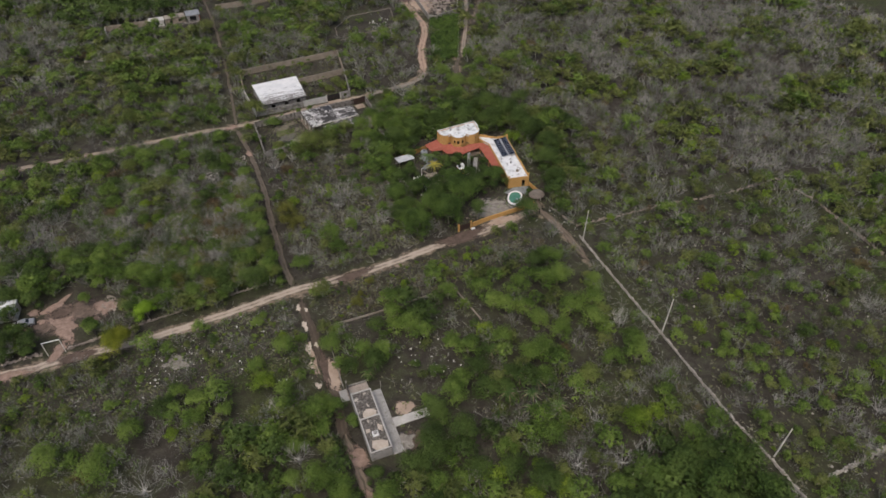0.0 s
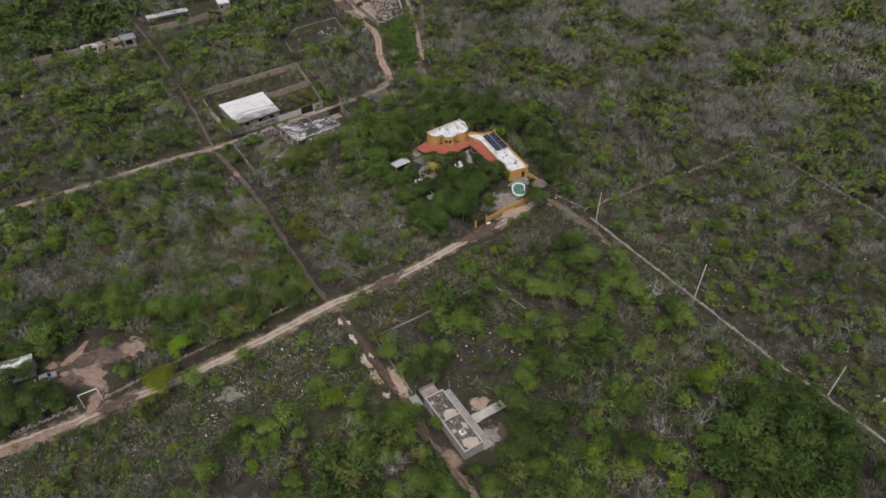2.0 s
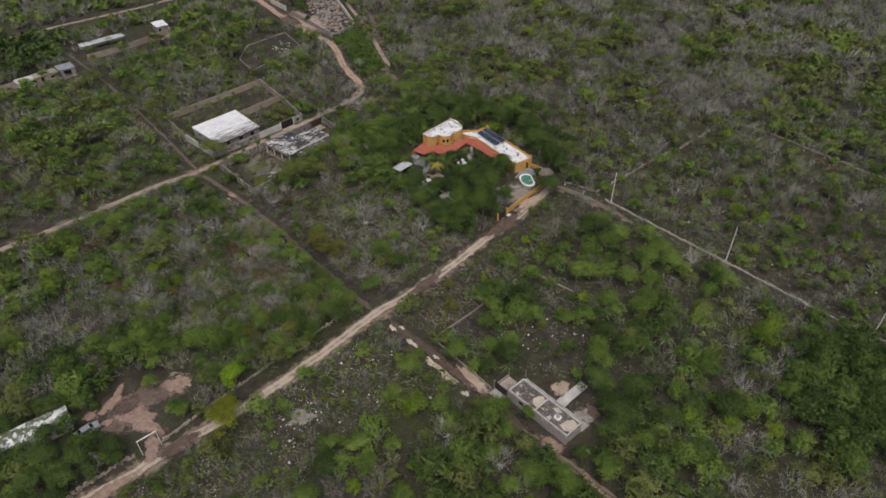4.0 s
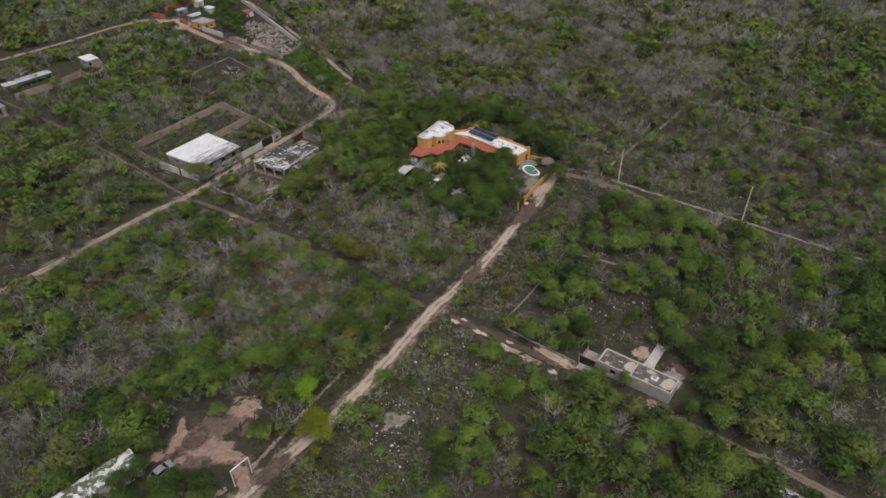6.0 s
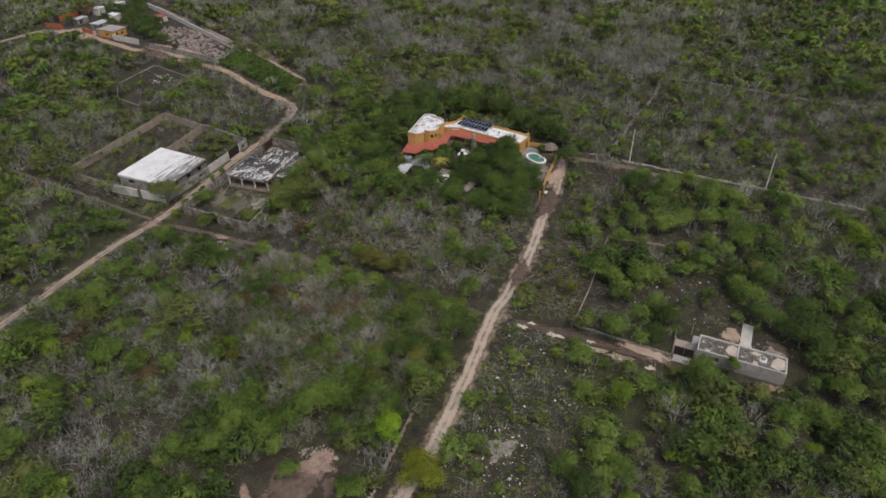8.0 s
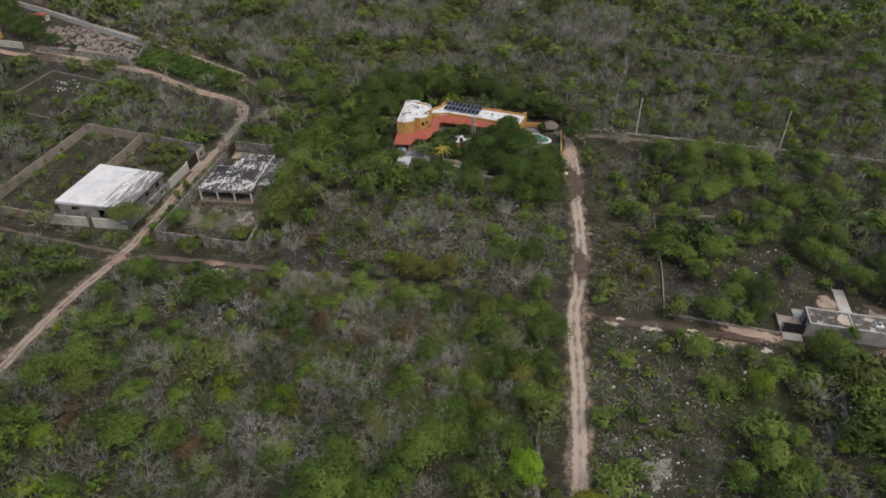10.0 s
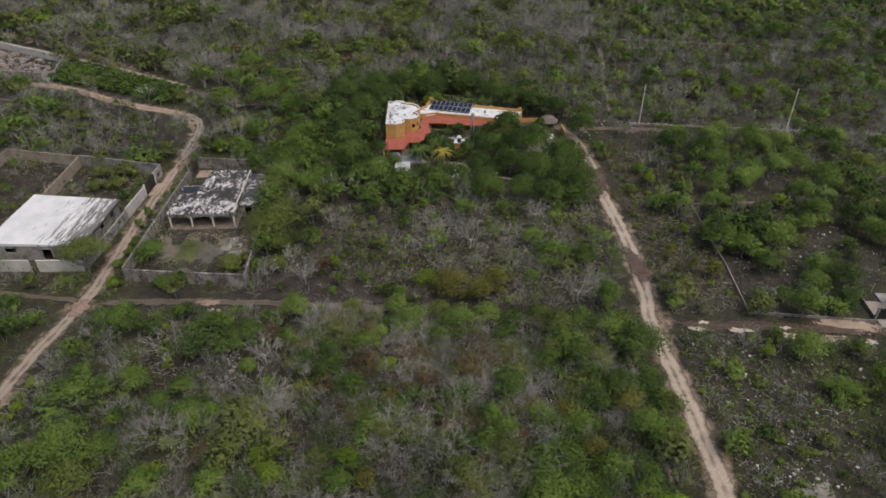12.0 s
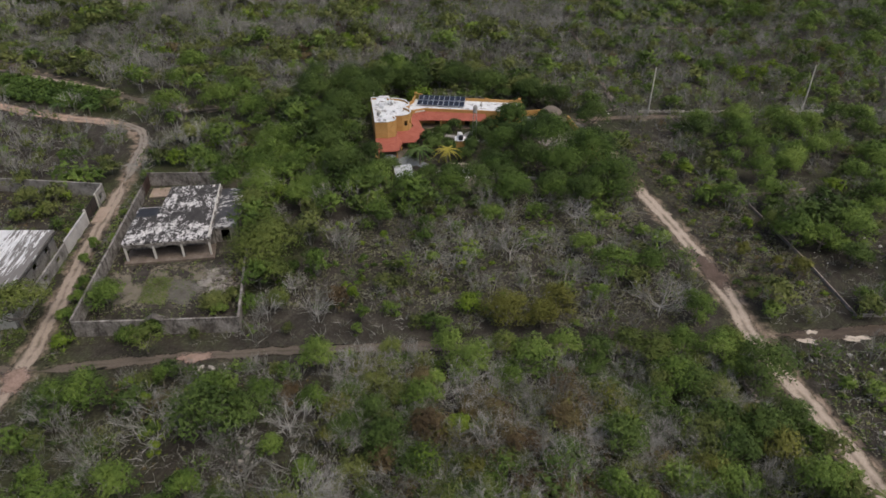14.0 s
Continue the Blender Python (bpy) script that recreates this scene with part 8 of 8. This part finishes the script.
# ---- trees that stand out ----
row_of([(7.8, 131.4, 5.4, 9.2), (3.6, 123.2, 5.2, 8.8), (-4.6, 119.6, 4.6, 8.0), (-0.6, 127.6, 4.4, 7.2), (17.4, 139.4, 4.0, 6.8), (-9.5, 134.0, 3.6, 5.5), (6.2, 138.6, 3.6, 6.4), (-2.6, 138.0, 3.2, 5.2)],
       LEAF_GROVE, "tall broad dark-green tree before the ochre house", 300, 1.7)
row_of([(-8.4, 123.4, 3.4, 6.2), (11.4, 125.6, 2.6, 5.6), (1.6, 133.4, 3.4, 6.2), (12.6, 136.0, 2.8, 5.2), (-6.4, 128.4, 3.2, 5.4)],
       LEAF_DARK, "broad dark-green tree before the ochre house", 315, 1.5)
row_of([(20.0, 170.0, 4.8, 8.0), (12.5, 172.0, 4.8, 7.8), (26.5, 176.0, 5.0, 8.2), (-4.5, 167.0, 4.2, 7.0), (31.6, 163.5, 4.8, 8.2), (34.0, 147.0, 4.6, 7.6), (20.0, 182.0, 5.0, 7.6), (4.0, 172.0, 4.6, 7.4), (35.5, 155.0, 4.6, 7.8), (28.6, 169.4, 4.4, 8.0), (34.2, 138.4, 3.6, 6.0), (-10.0, 162.6, 4.2, 6.8), (32.8, 131.6, 2.6, 5.4), (-4.6, 159.6, 2.8, 5.6)],
       LEAF_DARK, "broad dark-green tree behind the ochre house", 330, 1.4)
row_of([(-13.2, 155.6, 3.8, 6.2), (-13.0, 149.6, 3.6, 5.6), (-11.0, 143.5, 3.4, 5.2), (-6.5, 163.5, 3.4, 5.6), (-16.5, 165.0, 3.6, 4.8), (-10.5, 170.5, 3.8, 5.2), (-8.5, 127.5, 3.4, 5.0), (-3.0, 178.0, 4.4, 5.8), (36.0, 168.0, 4.4, 6.4), (-15.0, 158.0, 3.8, 5.0), (38.0, 160.0, 4.2, 6.0)],
       LEAF_MID, "broad green tree beside the yard of the ochre house", 360)
row_of([(4.6, 151.5, 2.1, 3.3), (7.8, 151, 1.9, 3.1), (11.2, 151.2, 2.1, 3.3), (15.8, 150.2, 1.7, 2.9), (6.5, 144.5, 2.2, 3.4), (11, 143.8, 2.6, 4.2), (-5.6, 149, 2.0, 3.1), (-5, 136.8, 3.1, 4.7), (24.2, 124.4, 3.6, 6.0), (26.8, 134.2, 1.6, 2.3), (15.6, 142.6, 2.6, 4.2), (-8, 157.5, 2.4, 4.0), (3.8, 145.4, 1.7, 2.6), (-6, 145.2, 2.6, 4.2), (-4, 135.6, 3.4, 5.2), (-5.6, 155.8, 2.2, 3.7), (-8.6, 140.4, 3.4, 6.0), (8.6, 153.2, 1.8, 2.9), (2, 154, 1.8, 3.1), (5, 148.2, 1.8, 3.2), (12.6, 139, 2.9, 5.2), (15.2, 145.4, 1.8, 3.1), (1.6, 140, 2.4, 4.2)],
       LEAF_DARK, "small dark-green garden tree in the yard", 380, 1.3)
row_of([(-19.6, 75.6, 2.2, 3.8), (-14.6, 78.4, 2.6, 4.2), (-3.4, 63.6, 3.5, 5.8), (1.5, 58.0, 3.9, 6.2), (-4.2, 53.6, 3.2, 5.4), (-8.2, 52.8, 2.2, 4.2), (0.8, 68.5, 3.4, 5.4), (5.8, 50.5, 3.8, 5.8), (3.0, 42.6, 3.4, 5.2), (14.5, 47.7, 4.0, 6.0), (-14.2, 51.4, 1.9, 3.6)],
       LEAF_DARK, "broad dark-green tree near the concrete house", 400)
row_of([(-18.7, 62.4, 1.5, 4.0), (-22.0, 65.8, 2.5, 4.2), (-28.6, 63.4, 2.5, 4.0), (-28.6, 58.2, 2.5, 4.0), (-17.2, 79.8, 2.8, 4.6), (-13.0, 87.6, 4.6, 5.2), (-34.8, 72.5, 2.7, 3.6), (-22.6, 50.6, 2.3, 3.8), (-20.4, 47.4, 2.3, 3.8), (-17.8, 38.6, 2.5, 4.0), (-19.4, 41.8, 2.2, 3.6), (-29.7, 51.8, 2.6, 4.0), (-37.2, 57.4, 2.6, 4.0), (1.3, 80.1, 2.6, 3.8), (5.2, 73.8, 3.2, 4.8), (-34.5, 82.2, 2.4, 2.6), (-38.6, 77.6, 2.6, 2.8)],
       LEAF_MID, "green tree near the concrete house", 411)
row_of([(43.2, 45.5, 3.6, 8.2), (47.5, 38.0, 3.6, 7.0), (40.0, 33.0, 3.6, 5.6), (24, 31, 3.6, 6.0), (48.5, 49.5, 2.8, 5.4), (51.0, 43.5, 3.2, 6.4), (38.5, 37.0, 3.4, 7.0), (33.5, 46.5, 3.0, 6.0)], LEAF_GROVE, "tall dark-green tree of the southern grove", 420)
row_of([(36.0, 42.0, 3.0, 5.6), (30.0, 36.0, 3.4, 7.8), (52, 32, 3.6, 6.6), (33, 28, 3.6, 6.4), (44.0, 51.0, 2.8, 5.8), (44.5, 40.5, 3.2, 5.8), (38.5, 48.5, 3.4, 7.4), (28.5, 42.5, 3.2, 5.6)], LEAF_DARK, "tall green tree of the southern grove", 430)
row_of([(-34.5, 163.6, 4.6, 5.2), (-30.0, 166.4, 3.6, 5.0), (-39.2, 159.8, 2.6, 4.0), (-43.4, 157.0, 1.8, 2.8)], LEAF_OLIVE_FRESH, "wide olive-green tree beside the old house", 460)
row_of([(-20.5, 172.0, 3.8, 5.6), (-14.5, 174.5, 4.0, 5.8), (-24.5, 168.8, 3.6, 5.2), (-8.5, 176.5, 3.8, 5.6), (-18.0, 179.0, 3.4, 5.0)], LEAF_MID, "spreading green tree between the old house and the ochre house", 464)
row_of([(-55.6, 183.8, 4.2, 7.0)], LEAF_OLIVE_FRESH, "feathery olive-green tree at the corner of the dirt road", 468, 1.0)
row_of([(-64.6, 170.8, 2.6, 3.6), (-120.5, 264.5, 3.0, 4.0), (-104.0, 272.5, 2.6, 4.0), (-110.5, 268.2, 2.6, 3.6), (-48.8, 177.8, 2.8, 3.6), (-51.6, 168.9, 1.8, 2.4), (-53.6, 170.9, 1.7, 2.0), (-52.6, 180.4, 1.3, 1.9), (-49.2, 181.7, 1.1, 1.7), (-38.2, 188.4, 1.0, 1.7), (-46.4, 163.8, 1.2, 1.6), (-42.0, 187.0, 0.9, 1.7), (-46.8, 182.8, 1.0, 2.0)], LEAF_MID, "green tree beside the walled lots", 470)
row_of([(-55.0, 167.4, 2.5, 4.6)], LEAF_OLIVE_FRESH, "thin feathery tree before the old wall", 475, 0.4)
row_of([(-45.4, 164.8, 2.2, 2.2), (-43.4, 163.4, 1.6, 1.8), (-30.8, 207.0, 2.6, 3.0), (-32.4, 201.6, 2.0, 2.4), (-34.6, 204.4, 1.8, 2.2), (-28.4, 204.0, 2.2, 2.8)], LEAF_OLIVE, "olive-green bush inside the walled lots", 476)
row_of([(-72.0, 241.0, 4.0, 5.2), (-68.7, 225.4, 4.2, 5.4), (-61.6, 233.0, 3.2, 4.4), (-87.5, 261.6, 4.0, 5.2), (-76.4, 231.6, 3.4, 4.6), (-66.0, 213.0, 3.0, 4.2), (-74.8, 250.0, 3.4, 4.6)], LEAF_OLIVE, "wide olive-green tree west of the storehouse", 1300)
row_of([(-91.2, 226.0, 3.2, 4.4), (-78.9, 217.0, 3.2, 4.2), (-86.3, 201.6, 3.2, 4.4), (-94.6, 212.0, 3.4, 4.6), (-19.8, 316.0, 4.2, 5.6), (-31.8, 306.6, 4.2, 5.6), (-26.0, 298.0, 3.4, 4.6), (-38.4, 314.0, 3.8, 5.0)], LEAF_DARK, "broad dark-green tree among the western scrub", 1320)
row_of([(-72.0, 147.0, 1.7, 2.4), (-72.8, 147.7, 1.4, 2.0)], LEAF_LIME, "low lime-green shrub in the block", 730, 1.4)
row_of([(-68.5, 84.7, 3.6, 6.3)], LEAF_YELLOW, "round yellow-green tree beside the road", 480, 2.2)
row_of([(-65.3, 94.3, 2.7, 4.8)], LEAF_LIME, "bright fresh-green round tree beside the road", 481, 1.8)
row_of([(-76.4, 91.3, 2.0, 3.6), (-75.6, 89.0, 1.6, 3.0), (-81.0, 99.6, 2.5, 4.4), (-69.2, 95.6, 2.4, 4.2), (-62.4, 97.4, 2.4, 4.2), (-67.2, 106.5, 3.0, 4.6), (-71.6, 107.6, 2.6, 4.4), (-80.5, 111.8, 3.2, 4.8), (-77.4, 107.6, 2.4, 4.2), (-85.2, 111.2, 2.8, 4.4), (-79.0, 104.6, 1.8, 3.4)], LEAF_MID, "green tree beside the clearing", 490, 1.3)
row_of([(-97.6, 93.2, 2.4, 5.6), (-94.4, 94.4, 2.1, 5.4), (-101.8, 92.0, 2.0, 4.6), (-96.6, 99.8, 2.3, 5.8)], LEAF_DARK, "dark-green tree leaning over the white roof", 530)
row_of([(-87.6, 86.8, 2.7, 4.4), (-92.6, 87.0, 3.2, 5.0), (-98.6, 89.4, 3.8, 5.6), (-96.0, 84.8, 2.8, 4.6), (-91.2, 83.6, 2.2, 3.6), (-100.2, 84.6, 3.2, 5.0), (-95.0, 107.6, 2.8, 4.8), (-104.6, 90.0, 4.0, 5.6), (-96.8, 92.4, 2.6, 4.8), (-93.4, 94.0, 1.9, 3.8), (-91.8, 99.6, 2.6, 4.6), (-94.6, 100.6, 1.9, 4.2), (-98.6, 101.6, 2.4, 4.8), (-105.0, 99.0, 3.2, 5.2), (-90.6, 90.2, 2.2, 3.8), (-95.2, 83.2, 3.0, 4.6), (-90.8, 82.4, 2.5, 4.2), (-96.4, 80.6, 2.4, 4.0), (-104.0, 78.4, 2.8, 4.4), (-102.4, 81.4, 3.2, 4.8), (-91.6, 84.6, 2.6, 4.4), (-87.2, 84.6, 1.7, 3.0), (-94.6, 100.4, 2.6, 5.4)], LEAF_DARK, "dark-green tree at the clearing", 500)
row_of([(33.0, 219.0, 4.2, 5.6), (19.0, 198.0, 4.4, 5.6), (26.0, 206.0, 4.0, 5.2), (12.0, 192.0, 3.6, 5.0), (39.0, 212.0, 3.8, 5.2), (-12.5, 186.0, 3.0, 4.2)], LEAF_MID, "broad green tree beside the northern road", 520)
row_of([(-1.0, 339.0, 3.0, 4.8), (6.0, 316.0, 3.4, 5.2), (0.5, 350.0, 3.0, 4.8), (9.5, 362.0, 4.0, 5.6), (-11.0, 360.0, 2.6, 4.4), (3.0, 301.6, 3.0, 4.8), (10.5, 328.0, 3.8, 5.4), (19.0, 358.6, 4.0, 5.6), (-17.7, 334.6, 2.4, 4.4), (1.2, 288.0, 1.8, 3.8), (2.2, 308.0, 3.0, 5.0), (2.0, 315.0, 3.6, 5.4), (12.0, 325.0, 3.6, 5.4), (16, 348, 3.8, 5.4), (8.0, 330.0, 4.5, 6.0), (3.0, 322.0, 4.2, 5.8), (9.0, 343.0, 4.5, 6.0), (2.6, 334.0, 3.4, 5.4), (12.0, 355.0, 4.0, 5.5)], LEAF_DARK, "dark-green tree in the far yard", 540)


join_far_trees()


def palm(x, y, h, reach, fronds, leaf, label, seed, dry=0):
    rng = np.random.default_rng(seed)
    e = thing("palm", x, y, -0.1, 0, label, "palm")
    part("trunk", tube(bmesh.new(), [(0, 0, 0), (0.08, 0, h * 0.5), (0.05, 0.05, h)], [0.17, 0.13, 0.12], 7), BARK, e)
    for k in range(fronds):
        a, lift = k * 2.4, -0.1 if k < dry else rng.uniform(0.1, 0.9)
        tris = []
        prev = np.array([0.05, 0.05, h])
        side = np.array([-math.sin(a), math.cos(a), 0.0])
        for i in range(1, 9):
            f = i / 8
            p = np.array([0.05 + reach * f * math.cos(a), 0.05 + reach * f * math.sin(a), h + reach * (lift * f - (0.55 + 0.4 * lift) * f * f)])
            w = 0.42 * reach / 2 * (1 - f * 0.75)
            drop = np.array([0, 0, -0.18])
            for s in (-1, 1):
                tip = (p + prev) / 2 + side * s * w + drop + (p - prev) * 0.8
                tris.append([prev, p, tip])
            prev = p
        o = new("frond", mesh_of("frond", np.array(tris), (PALM_DRY if k < dry else leaf,)))
        o.parent = e


palm(1.2, 147.6, 2.8, 2.5, 18, PALM_YELLOW, "coconut palm with yellow fronds in the garden", 1)
palm(-0.2, 152.2, 3.0, 2.8, 16, PALM_GREEN, "green coconut palm beside the court", 2)
for i, (x, y, h, r) in enumerate([(13.5, 71.0, 3.0, 2.1), (17.0, 69.0, 2.8, 2.0), (9.0, 78.0, 2.6, 2.0), (15.0, 62.5, 2.8, 2.1), (20.0, 63.0, 2.8, 2.0), (-16.2, 74.0, 1.8, 1.5), (11.0, 66.5, 2.8, 2.0), (15.4, 66.0, 3.0, 2.0)]):
    palm(x, y, h, r, 18, PALM_GREEN, "fan palm with a skirt of dry fronds in the scrub", 10 + i, 7)
for i, (x, y) in enumerate([(3.6, 224.5), (6.0, 222.6), (9.0, 223.5), (2.6, 231.0)]):
    palm(x, y, 1.8, 1.9, 12, PALM_GREEN, "banana-like palm at the end of the crop field", 30 + i)


def tussocks(name, poly, count, label, seed):
    """Small fresh-green shrubs, knee-high, strewn over open ground."""
    rng = np.random.default_rng(seed)
    xs0, ys0 = [p[0] for p in poly], [p[1] for p in poly]
    xs, ys = rng.uniform(min(xs0), max(xs0), count * 3), rng.uniform(min(ys0), max(ys0), count * 3)
    ok = inside(poly, xs, ys) & free(xs, ys, -0.8)
    parts, slots, nrms = [], [], []
    for x, y in list(zip(xs[ok], ys[ok]))[:count]:
        r = rng.uniform(0.3, 0.85)
        lv, nl = crown_form(rng, r, 0.05, r * 1.3, int(30 + 70 * r), 0.2, 4)
        parts.append(lv + np.array([x, y, 0.0]))
        slots.append(np.full(len(lv), rng.choice([0, 0, 1, 2])))
        nrms.append(nl)
    me = mesh_of(name, np.concatenate(parts), (LEAF_MID, LEAF_BRIGHT, LEAF_OLIVE), np.concatenate(slots), np.concatenate(nrms))
    return tagged(new(name, me), label, "shrubs", "", "stuff")


def ground_cover(name, count, poly, r, size, mats, label, seed, per=5):
    """Tufts of grass and herbs on the ground, joined."""
    rng = np.random.default_rng(seed)
    xs0, ys0 = [p[0] for p in poly], [p[1] for p in poly]
    xs, ys = rng.uniform(min(xs0), max(xs0), count * 3), rng.uniform(min(ys0), max(ys0), count * 3)
    ok = inside(poly, xs, ys)
    for line, w in ROADSIDE:
        ok &= far_from(line, xs, ys) > w - 0.9
    xs, ys = xs[ok][:count], ys[ok][:count]
    c = np.stack([xs, ys, np.full(len(xs), 0.12)], -1)
    tris = leaf_cloud(rng, c, rng.uniform(0.5, 1.4, len(xs)) * r, per, size, 0.9, 0.35)
    slots = np.repeat(rng.choice(len(mats), len(xs), p=[0.45, 0.3, 0.25][: len(mats)]), per)
    return tagged(new(name, mesh_of(name, tris, mats, slots)), label, "herbs", "", "stuff")


tussocks("shrubs", VERGE_S, 170, "small fresh-green shrubs among the rocks of the verge", 51)
tussocks("shrubs", FIELD_OPEN, 110, "small green shrubs on the open scrub ground", 52)
tussocks("shrubs", OPEN_E, 60, "small green shrubs on the open strip beside the road", 53)
tussocks("shrubs", FIELD_E, 90, "small green shrubs in the field", 54)


def low_brush(name, step, x0, y0, x1, y1, sticks, label, seed):
    """Knee-high to waist-high leafless brush between the bushes, joined."""
    rng = np.random.default_rng(seed)
    forms = [twig_form(rng, 1.0, 1.0, sticks, 0.05) for _ in range(8)]
    gx, gy = np.meshgrid(np.arange(x0, x1, step), np.arange(y0, y1, step))
    xs, ys = gx.ravel() + rng.uniform(-0.5, 0.5, gx.size) * step, gy.ravel() + rng.uniform(-0.5, 0.5, gx.size) * step
    ok = free(xs, ys, -0.3) & (drift(xs, ys, 0.09, 5) > 0.36)
    for poly in (LOT_OLD, LOT_CLEAR, LOT_STORE, LOT_PLOT, BARN, FARM, FAR_HUT):
        ok &= ~inside(poly, xs, ys)
    parts = []
    for x, y in zip(xs[ok], ys[ok]):
        s = rng.uniform(0.6, 1.5)
        parts.append(forms[rng.integers(8)] * np.array([s * 1.2, s * 1.2, s * 0.9]) + np.array([x, y, -0.03]))
    return tagged(new(name, mesh_of(name, np.concatenate(parts), (TWIG_GREY,))), label, "scrub", "", "stuff")


low_brush("brush", 1.9, -112, 30, 60, 196, 22, "low grey leafless brush between the bushes", 41)


HERBS = (GRASS_DRY, LEAF_OLIVE, LEAF_MID)
ground_cover("herbs", 5500, FIELD_OPEN, 0.55, 0.22, (GRASS_DRY, LEAF_OLIVE, GRASS_DRY), "dry herbs and twigs on the open scrub ground", 1)
ground_cover("herbs", 4000, FIELD_E, 0.6, 0.28, HERBS, "olive-green herbs in the field", 2)
ground_cover("herbs", 1600, BLOCK_SE, 0.6, 0.26, HERBS, "low herbs under the eastern trees", 3)
ground_cover("herbs", 4500, VERGE_S, 0.55, 0.22, (LEAF_DARK, LEAF_OLIVE, GRASS_DRY), "herbs among the rocks of the verge", 4)
ground_cover("herbs", 1600, BLOCK_NEAR, 0.6, 0.24, (GRASS_DRY, LEAF_RED, LEAF_OLIVE), "dry herbs under the bushes", 5)
ground_cover("herbs", 1600, LOT_OLD, 0.45, 0.18, HERBS, "weeds in the yard of the old house", 6)
ground_cover("herbs", 2200, LOT_STORE, 0.5, 0.22, (GRASS_DRY, LEAF_OLIVE, LEAF_RED), "weeds in the storehouse yard", 7)
ground_cover("herbs", 2200, [(-60, 175.5), (-22, 192), (-24, 203), (-62, 187)], 0.4, 0.2, (LEAF_MID, LEAF_OLIVE, GRASS_DRY), "green grass verge beside the dirt road", 9)
ground_cover("herbs", 900, [(-47.5, 174.5), (-42.6, 176.6), (-41.6, 173.6), (-46.8, 171.2)], 0.4, 0.14, (LEAF_OLIVE, LEAF_MID, GRASS_DRY), "grass strip in the yard of the old house", 10)
ground_cover("herbs", 2600, OPEN_E, 0.45, 0.2, (GRASS_DRY, LEAF_OLIVE, LEAF_RED), "dry herbs on the open strip beside the road", 11)
ground_cover("herbs", 2600, LOT_MAIN, 0.5, 0.2, (LEAF_MID, LEAF_OLIVE, GRASS_DRY), "garden herbs and lawn of the ochre house", 8)


def crops():
    rng = np.random.default_rng(77)
    c = []
    for i in range(18):
        for k in range(9):
            f, g = (i + 0.5) / 18, (k + 0.5) / 9
            x = 4.8 + (14.2 - 4.8) * g + (19.2 - 14.2) * f * g + 1.2 * f * (1 - g)
            y = 224 + (1.5 * g) + 42.0 * f + 3.0 * f * g
            c.append((x + rng.uniform(-0.4, 0.4), y + rng.uniform(-0.6, 0.6), 0.9))
    c = np.array(c)
    tris = leaf_cloud(rng, c, rng.uniform(0.9, 1.4, len(c)), 80, 0.5, 0.6, 0.7)
    return tagged(new("crops", mesh_of("crops", tris, (LEAF_GROVE,))), "dark-green crop plants in rows", "crops", "", "stuff")


crops()
